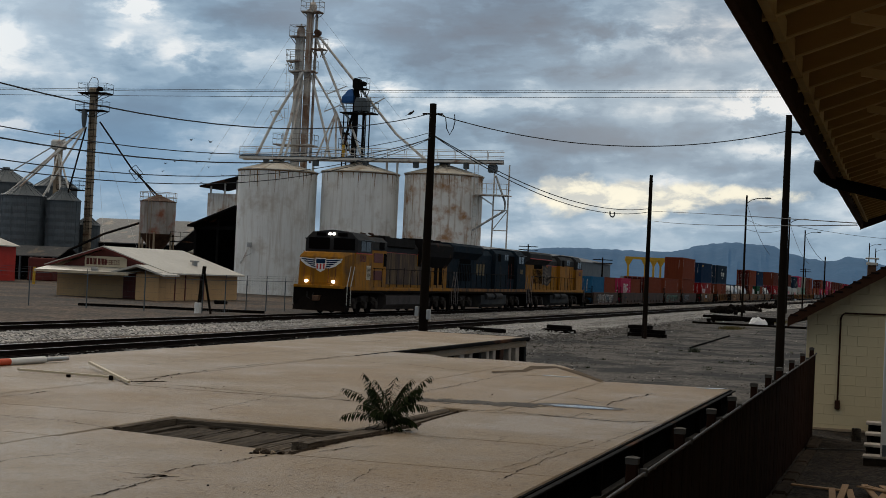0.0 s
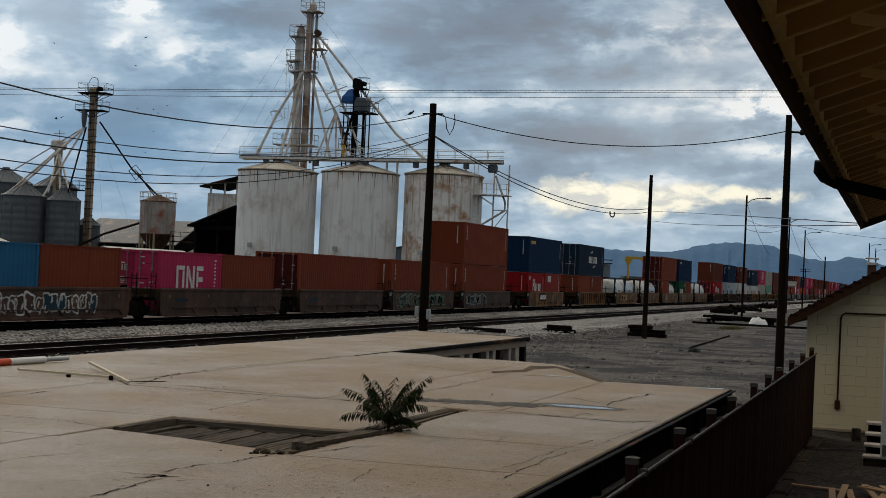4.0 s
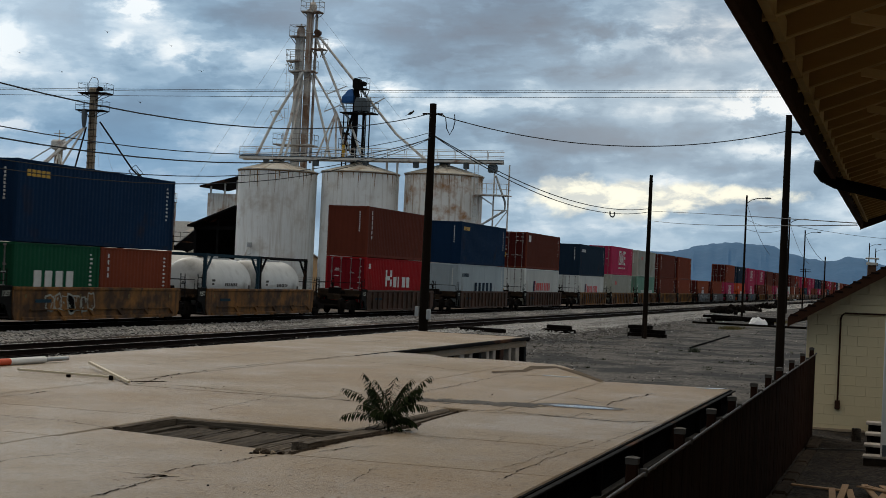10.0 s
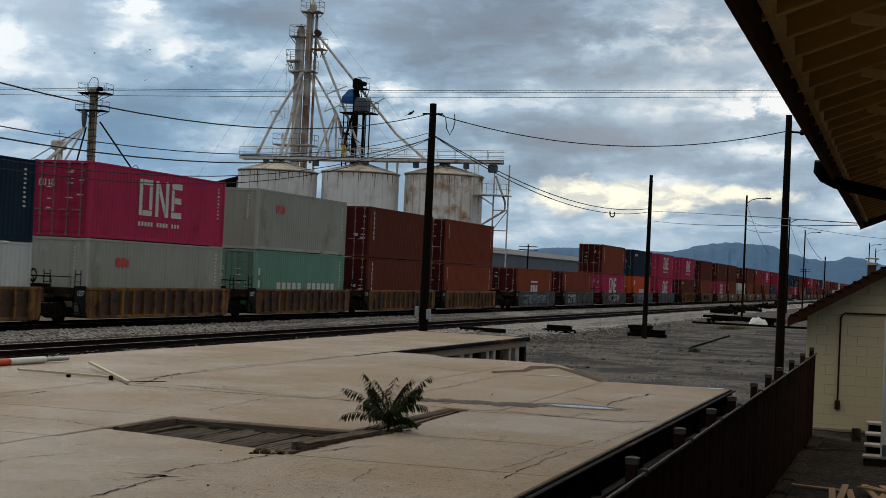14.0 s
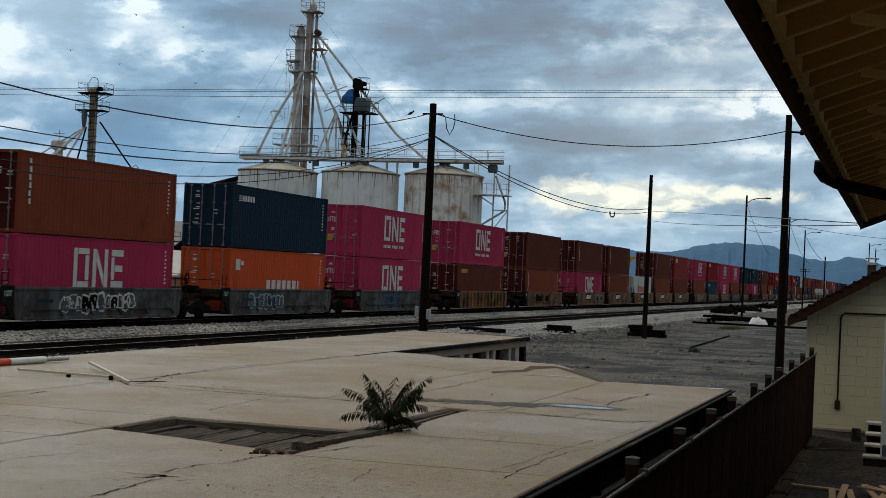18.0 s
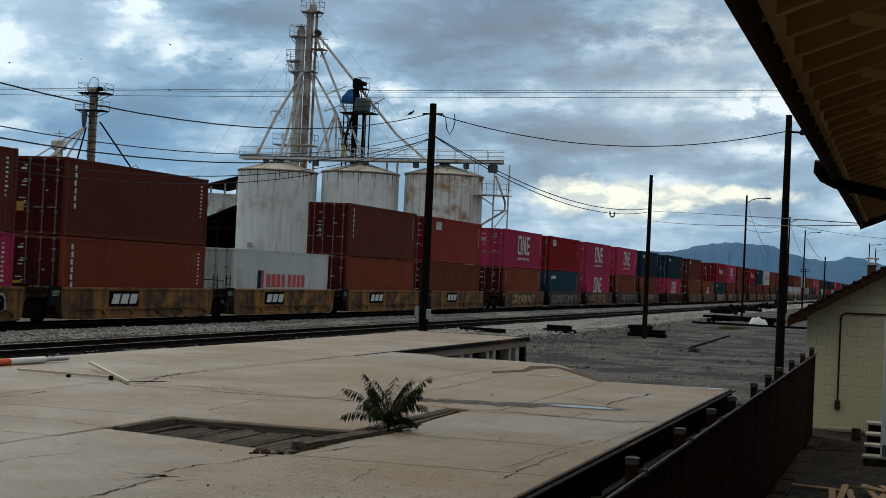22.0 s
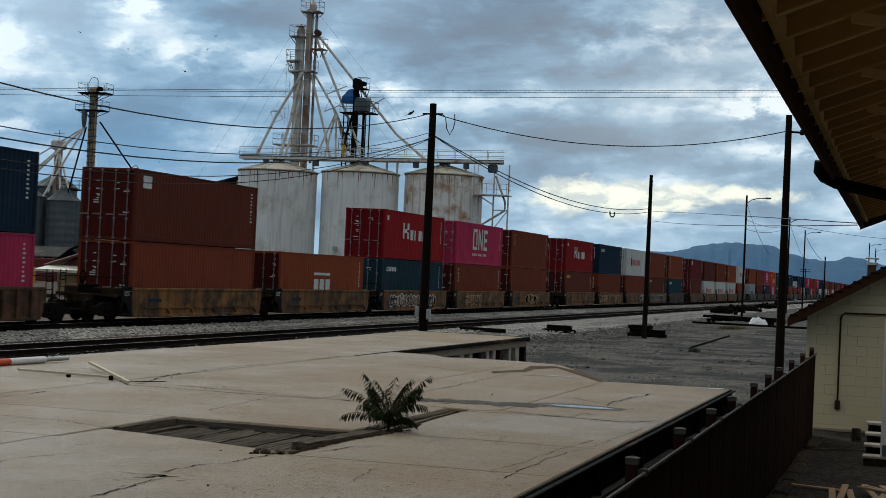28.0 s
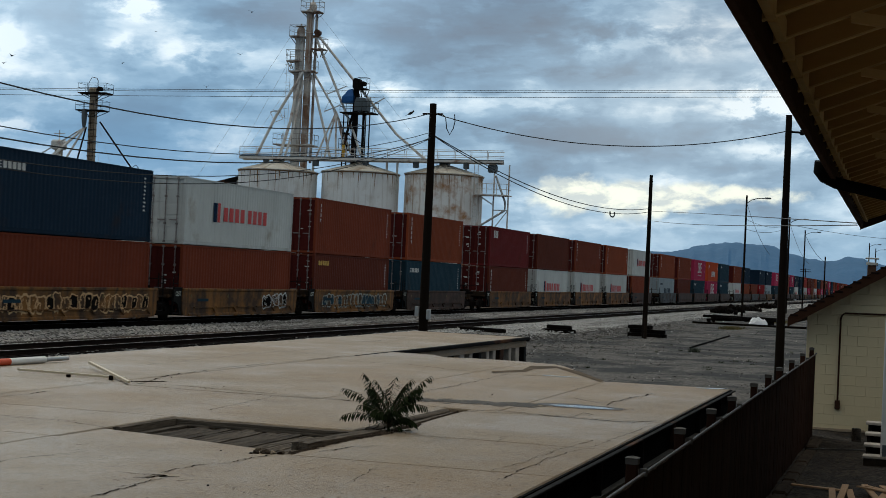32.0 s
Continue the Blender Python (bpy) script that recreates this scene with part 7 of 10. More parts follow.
def feed_store():
    t = thing("feed_store", "low tan feed store with maroon trim and white roof", "building")
    X0, X1, Y0, Y1 = 104.7, 117.2, 51.6, 60.4
    ym = 56.55
    E = 1.72
    part("wall", Shape().extrude([(Y0, GROUND), (Y0, E), (ym, 3.15), (Y1, E), (Y1, GROUND)], 0, X0, X1), "tan_stucco", t, "tan stucco wall")
    part("gable_board", Shape().extrude([(Y0 - 0.2, E - 0.05), (ym, 3.18), (Y1 + 0.2, E - 0.05)], 0, X0 - 0.06, X0 - 0.01), "maroon", t, "maroon gable board")
    for ya in (Y0 - 0.55, Y1 + 0.85):
        sl = (3.30 - E) / (ym - Y0)
        ze = 3.28 - sl * abs(ya - ym)
        part("roof", Shape().extrude([(ya, ze), (ya, ze + 0.10), (ym, 3.38), (ym, 3.28)], 0, X0 - 0.5, X1 + 0.2), "roof_white", t, "white metal roof")
        part("bargeboard", Shape().extrude([(ya, ze - 0.12), (ya, ze + 0.02), (ym, 3.30), (ym, 3.14)], 0, X0 - 0.56, X0 - 0.505), "maroon", t, "maroon barge board")
    part("porch_roof", Shape().extrude([(X0 - 2.4, 1.42), (X0 - 2.4, 1.52), (X0, 1.86), (X0, 1.76)], 1, 53.4, 60.9), "roof_white", t, "white porch roof")
    part("porch_fascia", Shape().box((X0 - 2.46, 53.4, 1.34), (X0 - 2.40, 60.9, 1.52)), "cream", t)
    part("entry_gable", Shape().extrude([(50.7, 1.50), (52.9, 2.15), (54.9, 1.55), (54.9, 1.42), (52.9, 2.0), (50.7, 1.38)], 0, X0 - 2.3, X0 + 0.3), "roof_white", t, "small white entry roof")
    part("door", Shape().box((X0 - 0.07, 53.95, GROUND), (X0 - 0.02, 55.0, 1.55), 0.01), "maroon", t, "maroon door")
    part("corner_wall", Shape().box((X0 - 1.6, 51.4, GROUND), (X0, 53.2, 1.5)), "tan_stucco", t)
    part("door", Shape().box((110.2, Y0 - 0.07, GROUND), (111.0, Y0 - 0.02, 1.45), 0.01), "maroon", t, "maroon side door")
    for x in (104.0, 106.0, 107.7):
        part("wall_trim", Shape().box((x, Y0 - 0.05, GROUND), (x + 0.14, Y0 - 0.015, E)), "maroon", t)
    part("window", Shape().box((110.4, Y0 - 0.08, 0.4), (110.8, Y0 - 0.07, 1.2)), "glass_dark", t)
    part("roof_vent", Shape().tube((112.2, 53.0, 1.9), (112.2, 53.0, 2.5), 0.22, 10).tube((112.2, 53.0, 2.5), (112.2, 53.0, 2.62), 0.35, 10), "galv", t, "grey roof vent")
    sign = part("sign", Shape().box((X0 - 0.14, 54.75, 1.86), (X0 - 0.08, 58.15, 2.62), 0.02), "cream", t, "cream sign board")
    x = 58.0
    for w in (0.22, 0.20, 0.08, 0.20):
        part("bar", Shape().box((X0 - 0.155, x - w, 2.0), (X0 - 0.142, x, 2.46)), "maroon", sign)
        x -= w + 0.04
    x -= 0.07
    for w in (0.19, 0.07, 0.17, 0.16):
        part("bar", Shape().box((X0 - 0.155, x - w, 2.0), (X0 - 0.142, x, 2.46)), "maroon", sign)
        x -= w + 0.03
    cu = bpy.data.curves.new("word", "FONT")
    cu.body, cu.size, cu.extrude = "FEEDS", 0.52, 0.004
    word = new("word", cu)
    word.data.materials.append(M["maroon"])
    word.parent = sign
    word.matrix_basis = Matrix.Translation((X0 - 0.15, 56.42, 2.02)) @ Matrix(((0, 0, -1, 0), (-1, 0, 0, 0), (0, 1, 0, 0), (0, 0, 0, 1))) @ Matrix.Diagonal((0.80, 1, 1, 1))
    part("gas_bottle", Shape().box((X0 - 2.2, 56.0, 1.5), (X0 - 1.9, 56.5, 1.85), 0.05), "galv", t, "small roof unit")
    return t


feed_store()


def chain_fence(pts, h=1.9):
    t = thing("chain_link_fence", "grey chain-link fence along the yard", "fence", group="yard fences")
    rails, mesh_ = Shape(), Shape()
    for a, b in zip(pts, pts[1:]):
        a, b = Vector((*a, GROUND)), Vector((*b, GROUND))
        n = max(1, int((b - a).length / 3.0))
        for i in range(n + 1):
            p = a.lerp(b, i / n)
            part("post", Shape().tube(p, p + Vector((0, 0, h)), 0.035, 6).tube(p + Vector((0, 0, h)), p + Vector((-0.25, -0.12, h + 0.3)), 0.02, 4), "galv_dull", t)
        for z in (h - 0.02, h + 0.15, h + 0.28):
            rails.tube(a + Vector((0, 0, z)), b + Vector((0, 0, z)), 0.02 if z < h else 0.008, 4)
        m = int((b - a).length / 0.30)
        for i in range(m):
            p, q = a.lerp(b, i / m), a.lerp(b, (i + 1) / m)
            mesh_.add([p, p + Vector((0, 0, h)), p + Vector((0.006, 0.006, h)), p + Vector((0.006, 0.006, 0))], [(0, 1, 2, 3)])
        for k in range(6):
            z = 0.15 + k * 0.3
            mesh_.tube(a + Vector((0, 0, z)), b + Vector((0, 0, z)), 0.003, 3)
    part("top_rail", rails, "galv_dull", t)
    tagged(part("mesh", mesh_, "galv_dull", t, "thin wire mesh"), kind="stuff")
    return t


chain_fence([(78, 54), (82.3, 38.3)])
chain_fence([(82.3, 38.3), (112, 39.2), (142, 40.2), (175, 41.0)])
b = thing("gate_post", "dark double gate post with a white base", "post")
part("post", Shape().beam((82.4, 38.6, GROUND), (82.4, 38.3, 2.3), 0.16, 0.16, (1, 0, 0)), "wood_dark", b)
part("brace", Shape().beam((82.4, 37.8, GROUND), (82.4, 38.3, 2.0), 0.1, 0.1, (1, 0, 0)), "wood_dark", b)
part("bucket", Shape().tube((82.2, 38.5, GROUND), (82.2, 38.5, 0.25), 0.2, 12), "white", b, "white bucket")
solid("bollard", Shape().tube((138.4, 82.4, GROUND), (138.4, 82.4, 1.35), 0.14, 10), "yellow", "yellow steel bollard in the yard", "bollard", smooth=True)
solid("tyre", Shape().lathe([(0.2, 0.0), (0.45, 0.0), (0.5, 0.12), (0.45, 0.25), (0.2, 0.25)], 18, (103.6, 46.8)), "black", "black tyre lying in the yard", "tyre", at=pose(0, 0, GROUND), smooth=True)
solid("yard_timber", Shape().beam((84, 47, GROUND + 0.08), (88, 36.9, GROUND + 0.08), 0.16, 0.16), "tie", "long dark timber lying in the yard", "timber")

# ---- far side: warehouses, poles, hills ----
gable_building("warehouse", "long low grey metal warehouse beyond the tracks", 264, 374, 69.5, 88, 6.4, 7.9, "galv_dull", "roof_grey", "x")
for x in (272.0, 282.0):
    solid("roof_vent", Shape().tube((x, 78, 7.5), (x, 78, 9.2), 0.35, 10), "steel_dark", "dark roof vent on the warehouse", "vent")
gable_building("far_house", "small distant white building among trees", 420, 428, 30, 36, 3.4, 4.6, "white", "roof_grey", "y")


def tee_pole(x, y, h):
    t = thing("telegraph_pole", "distant wooden telegraph pole with a cross-arm", "utility pole", group="distant poles")
    part("pole", Shape().tube((x, y, GROUND), (x, y, h), 0.16, 8, 0.12), "wood_dark", t)
    for z in (h - 0.4, h - 1.0):
        part("cross_arm", Shape().beam((x + 0.3, y - 1.7, z), (x - 0.3, y + 1.7, z), 0.15, 0.15), "wood_dark", t)
    return t


tee_pole(286.0, 68.5, 8.6)
tee_pole(275.0, 52.5, 6.6)
tee_pole(520, 34, 9.5)


def gantry():
    t = thing("yellow_gantry", "yellow steel loading gantry beyond the train", "gantry")
    for i, y in enumerate((45.0, 42.4, 41.2, 40.2, 39.2)):
        part("column", Shape().beam((258 + i, y, GROUND), (258 + i, y, 6.3), 0.3, 0.3, (1, 0, 0)), "yellow", t)
        part("head", Shape().extrude([(y - 0.7, 6.3), (y + 0.7, 6.3), (y + 0.15, 5.3), (y - 0.15, 5.3)], 0, 257.9 + i, 258.1 + i), "yellow", t)
    part("beam", Shape().beam((258, 45.5, 6.5), (263, 37.0, 6.5), 0.4, 0.4), "yellow", t)
    part("roof", Shape().beam((261, 46.5, 3.1), (265, 36.0, 3.1), 3.0, 0.8), "galv_dull", t, "grey hopper roof")
    return t


gantry()


def hills(name, dist, spread, ridge_line, mat, label, seed):
    """A range of hills as a real ridge of land, far off; ridge_line: bearing and height of its main tops and saddles."""
    a0, a1 = spread
    n, k = 420, 16
    v, f = [], []
    for i in range(n + 1):
        deg = a0 + (a1 - a0) * i / n
        ang = radians(deg)
        h = ridge_line[0][1]
        for (c0, h0), (c1, h1) in zip(ridge_line, ridge_line[1:]):
            if c0 <= deg < c1:
                w = (deg - c0) / (c1 - c0)
                h = h0 + (h1 - h0) * (0.5 * w + 0.5 * w * w * (3 - 2 * w))
        h *= 1 + 0.018 * noise.fractal(Vector((deg * 3.2, 0, seed + 9)), 0.8, 2.2, 5)
        for j in range(k + 1):
            q = j / k
            rr = dist - 900 + 1100 * q
            ridge = math.sin(math.pi * min(1, q / 1.5)) ** 1.2
            # spurs and gullies run down the near slope
            gully = abs(noise.noise(Vector((deg * 1.9 + q * 0.7, q * 1.3, seed)))) + 0.5 * abs(noise.noise(Vector((deg * 5.3, q * 2.6, seed + 3))))
            z = h * ridge * (1 - 0.32 * gully * (1 - ridge) - 0.05 * gully)
            v.append((rr * math.cos(ang), rr * math.sin(ang), max(GROUND - 1, z - 2 if q < 0.05 else z)))
    f = [(i * (k + 1) + j, (i + 1) * (k + 1) + j, (i + 1) * (k + 1) + j + 1, i * (k + 1) + j + 1) for i in range(n) for j in range(k)]
    return solid(name, Shape().add(v, f), mat, label, "mountains", kind="structure", smooth=True)


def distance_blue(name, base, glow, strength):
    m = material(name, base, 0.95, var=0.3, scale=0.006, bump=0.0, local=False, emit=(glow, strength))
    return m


# aerial haze over the range is put in as blue base colour and faint glow
hazed_blue = distance_blue("mountain_haze_paint", (0.025, 0.05, 0.07), (0.045, 0.15, 0.32), 0.36)
hills("mountain_range", 4000, (-8, 26), [(-8, 50), (-3, 66), (0.0, 64), (1.1, 72), (2.2, 90), (2.9, 75), (3.6, 80), (4.3, 90), (4.9, 106), (6.3, 111), (7.4, 102), (8.0, 87), (8.8, 80), (10.7, 82), (12.5, 80), (14, 66), (17, 36), (21, 14), (26, 4)], hazed_blue, "mountain range across the valley with blue haze in its colour", 2.0)

# ---- the train ----
MESH = {}


def cached(key, build, smooth=False):
    if key not in MESH:
        made = build()
        MESH[key] = made if isinstance(made, bpy.types.Mesh) else made.mesh(key if isinstance(key, str) else str(key[0]), smooth)
        MESH[key].materials.append(None)
    return MESH[key]


def corrugated(length, height, depth=0.018, pitch=0.278):
    """A panel in x and z, its troughs pressed in towards +y."""
    n = max(4, int(length / pitch))
    p = length / n
    prof = []
    for i in range(n):
        x = -length / 2 + i * p
        prof += [(x, 0.0), (x + p * 0.26, 0.0), (x + p * 0.50, depth), (x + p * 0.76, depth)]
    prof.append((length / 2, 0.0))
    sh = Shape()
    k = len(prof)
    sh.add([(x, y, 0) for x, y in prof] + [(x, y, height) for x, y in prof], [(i, i + 1, k + i + 1, k + i) for i in range(k - 1)])
    return sh


W = 2.438


def container_frame(L, H):
    sh = Shape()
    hl, hw = L / 2, W / 2
    for sx in (-1, 1):
        for sy in (-1, 1):
            x0, x1 = sorted((sx * hl, sx * (hl - 0.15)))
            y0, y1 = sorted((sy * hw, sy * (hw - 0.13)))
            sh.box((x0, y0, 0.118), (x1, y1, H - 0.118))
            x0, x1 = sorted((sx * (hl + 0.004), sx * (hl - 0.178)))
            y0, y1 = sorted((sy * (hw + 0.004), sy * (hw - 0.162)))
            sh.box((x0, y0, -0.002), (x1, y1, 0.118), 0.015)
            sh.box((x0, y0, H - 0.118), (x1, y1, H + 0.002), 0.015)
    for sy in (-1, 1):
        y0, y1 = sorted((sy * (hw - 0.004), sy * (hw - 0.09)))
        sh.box((-hl + 0.17, y0, 0.02), (hl - 0.17, y1, 0.17))
        sh.box((-hl + 0.17, y0, H - 0.075), (hl - 0.17, y1, H - 0.012))
    for sx in (-1, 1):
        x0, x1 = sorted((sx * (hl - 0.004), sx * (hl - 0.1)))
        sh.box((x0, -hw + 0.16, 0.015), (x1, hw - 0.16, 0.14))
        sh.box((x0, -hw + 0.16, H - 0.11), (x1, hw - 0.16, H - 0.01))
    return sh


def container_roof(L, H):
    sh = Shape()
    n = int(L / 0.35)
    p = (L - 0.2) / n
    v = []
    for i in range(n * 2 + 1):
        x = -L / 2 + 0.1 + i * p / 2
        z = H - 0.035 + (0.02 if i % 2 else 0)
        v += [(x, -W / 2 + 0.05, z), (x, W / 2 - 0.05, z)]
    sh.add(v, [(2 * i, 2 * i + 2, 2 * i + 3, 2 * i + 1) for i in range(n * 2)])
    sh.box((-L / 2 + 0.1, -W / 2 + 0.1, 0.12), (L / 2 - 0.1, W / 2 - 0.1, 0.16))
    return sh


def door_leaf(H):
    sh = Shape()
    w = W / 2 - 0.14
    sh.box((0, -w, 0.15), (0.03, 0, H - 0.12))
    for k in range(5):
        z = 0.15 + (H - 0.27) * (k + 0.5) / 5
        sh.box((-0.012, -w + 0.05, z - 0.21), (0.0, -0.05, z + 0.21), 0.01)
    return sh


def rods(H):
    sh = Shape()
    sh.tube((0, 0, 0.06), (0, 0, H - 0.05), 0.021, 6)
    for z in (0.10, H * 0.3, H * 0.7, H - 0.10):
        sh.box((-0.03, -0.05, z - 0.04), (0.03, 0.05, z + 0.04))
    sh.box((-0.045, -0.02, 1.0), (-0.02, 0.34, 1.05))
    return sh


def bars(rects, y):
    """Flat painted marks on the side that faces -y: (x, z, width, height), or four corners."""
    sh = Shape()
    for q in rects:
        if len(q) == 4 and not isinstance(q[0], tuple):
            x, z, w, h = q
            q = ((x, z), (x + w, z), (x + w, z + h), (x, z + h))
        sh.add([(a, y, b) for a, b in q], [(0, 1, 2, 3)])
    return sh


def marks_for(kind, L, H):
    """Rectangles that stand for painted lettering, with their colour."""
    c = []
    hl = L / 2
    rnd = random.Random(kind + str(L))
    if kind == "big3":      # three tall white blocks and a line of small ones below
        k = 1.0 if L < 7 else 1.46
        h = 1.15 if L < 7 else 1.46
        x, z = (-1.5, 0.85) if L < 7 else (-2.1, H * 0.36)
        def q(dx, dz, w, hh):
            return (x + dx * k, z + dz * h, w * k, hh * h)
        c.append(("offwhite", [q(0, 0, 0.19, 1), q(0.22, 0, 0.56, 0.15), q(0.59, 0.18, 0.19, 0.64), q(0.22, 0.85, 0.56, 0.15), q(0.98, 0, 0.19, 1), q(1.60, 0, 0.19, 1), q(1.98, 0, 0.66, 0.17), q(1.98, 0.20, 0.17, 0.60), q(2.18, 0.42, 0.42, 0.17), q(1.98, 0.83, 0.66, 0.17)]))
        c.append(("offwhite", [tuple((x + dx * k, z + dz * h) for dx, dz in ((1.19, 0.98), (1.19, 0.66), (1.57, 0.02), (1.57, 0.34)))]))
        if L > 7:
            c.append(("offwhite", [(x + 0.27 * i, z - 0.42, 0.17, 0.17) for i in range(14) if i not in (5, 10)]))
    elif kind == "serif":   # white word in two parts
        x, z, k = -hl * 0.42, H * 0.44, (1.4 if L > 7 else 0.85)
        c.append(("offwhite", [(x, z, 0.2 * k, 0.95), (x + 0.22 * k, z + 0.35, 0.36 * k, 0.25), (x + 0.6 * k, z, 0.25 * k, 0.4), (x + 0.6 * k, z + 0.55, 0.25 * k, 0.4)] + [(x + (1.05 + 0.6 * i) * k, z - 0.05, (0.42, 0.16, 0.46, 0.42)[i] * k, 0.62) for i in range(4)]))
        c.append(("offwhite", [(-hl + 0.45, H * 0.78, 0.35, 0.28)]))
    elif kind == "redword":
        x, z = -hl * 0.52, H * 0.38
        c.append(("red_paint", [(x + 1.05 + 0.62 * i, z + 0.05, 0.45, 0.62) for i in range(4)] + [(x + 3.75 + 0.6 * i, z + 0.05, 0.43, 0.62) for i in range(4)] + [(x + 0.4, z - 0.02, 0.28, 0.85)]))
        c.append(("royal", [(x - 0.05, z - 0.02, 0.4, 0.85)]))
    elif kind == "bigword":
        x, z = -hl * 0.24, H * 0.42
        c.append(("offwhite", [(x + 0.62 * i, z, 0.46, 0.62) for i in range(3)] + [(x + 2.25 + 0.62 * i, z, 0.46, 0.62) for i in range(3)]))
        c.append(("offwhite", [(x + 0.8, z + 0.95, 0.7, 0.1), (x + 1.4, z + 1.05, 0.5, 0.1), (x + 2.0, z - 0.42, 0.7, 0.1), (x + 2.5, z - 0.32, 0.6, 0.1)]))
    elif kind == "tallword":
        x, z = -hl * 0.55, H * 0.18
        c.append(("offwhite", [(x + 0.68 * i, z, 0.45, 0.85) for i in range(5)] + [(x + 4.1 + 0.68 * i, z, 0.45, 0.85) for i in range(6)]))
        c.append(("offwhite", [(-hl + 0.4, 0.5 + 0.6 * i, 0.22, 0.35) for i in range(3)]))
    elif kind == "shortword":
        x, z = -hl * 0.1, H * 0.26
        if L < 7:
            x = -hl * 0.55
        c.append(("offwhite", [(x + 0.75 * i, z, 0.5, 0.95) for i in range(4)]))
    elif kind == "sevenword":
        c.append(("offwhite", [(-hl * 0.28 + 0.66 * i, H * 0.24, 0.20 if i == 6 else 0.46, 0.78) for i in range(7)]))
        c.append(("offwhite", [(-hl + 0.7, H * 0.66, 0.5, 0.5), (-hl + 1.3, H * 0.74, 0.3, 0.2)]))
    elif kind == "darkword":
        x, z = -hl * 0.35, H * 0.24
        c.append(("navy", [(x + 1.05 * i, z, 0.62, 0.95) for i in range(5)]))
        c.append(("navy", [(-hl + 0.7 + 0.3 * i, H * 0.7, 0.2, 0.24) for i in range(6)]))
    elif kind == "redlogo":
        c.append(("red_paint", [(-hl * 0.62, H * 0.64, 0.36, 0.36), (-hl * 0.62 + 0.45, H * 0.64, 0.3, 0.36), (-hl * 0.62 + 0.85, H * 0.64, 0.22, 0.3)]))
    elif kind == "smallword":
        c.append(("offwhite", [(-hl + 1.1 + 0.30 * i, H * 0.75, 0.22, 0.26) for i in range(5)] + [(-hl + 0.7, H * 0.75 + 0.1 * i, 0.3, 0.05) for i in range(3)]))
    elif kind == "squareword":
        c.append(("offwhite", [(-hl + 1.0 + 0.42 * i, H * 0.72, 0.33, 0.52) for i in range(3)]))
    elif kind == "yellowword":
        c.append(("yellow", [(-hl + 0.6 + 0.32 * i, H * 0.80, 0.25, 0.24) for i in range(5)]))
    elif kind == "whiteblock":
        c.append(("offwhite", [(-hl * 0.25 + 0.85 * i, H * 0.22, 0.65, 0.95) for i in range(3)] + [(-hl * 0.25, H * 0.22 + 1.15, 2.35, 0.14)]))
    elif kind == "vert":
        c.append(("offwhite", [(-hl + 0.62 + (0.03 if i % 2 else 0), H * 0.84 - 0.28 * i, 0.14, 0.20) for i in range(6)]))
    elif kind == "vert_short":
        c.append(("offwhite", [(-hl + 0.58, H * 0.84 - 0.25 * i, 0.10, 0.17) for i in range(4)]))
    elif kind == "flagmark":
        c.append(("offwhite", [(-hl + 0.6, H * 0.74, 0.75, 0.5)]))
    if kind != "none":
        c.append(("offwhite", [(hl - 0.75, H * 0.86 - 0.16 * i, 0.10 + 0.12 * rnd.random(), 0.07) for i in range(9)]))
    return c


DOOR_PAINT = {"darkbrown": "door_brown", "brown": "door_brown", "rust_orange": "door_brown", "maroon_c": "door_brown", "coral": "door_red", "red": "door_red"}


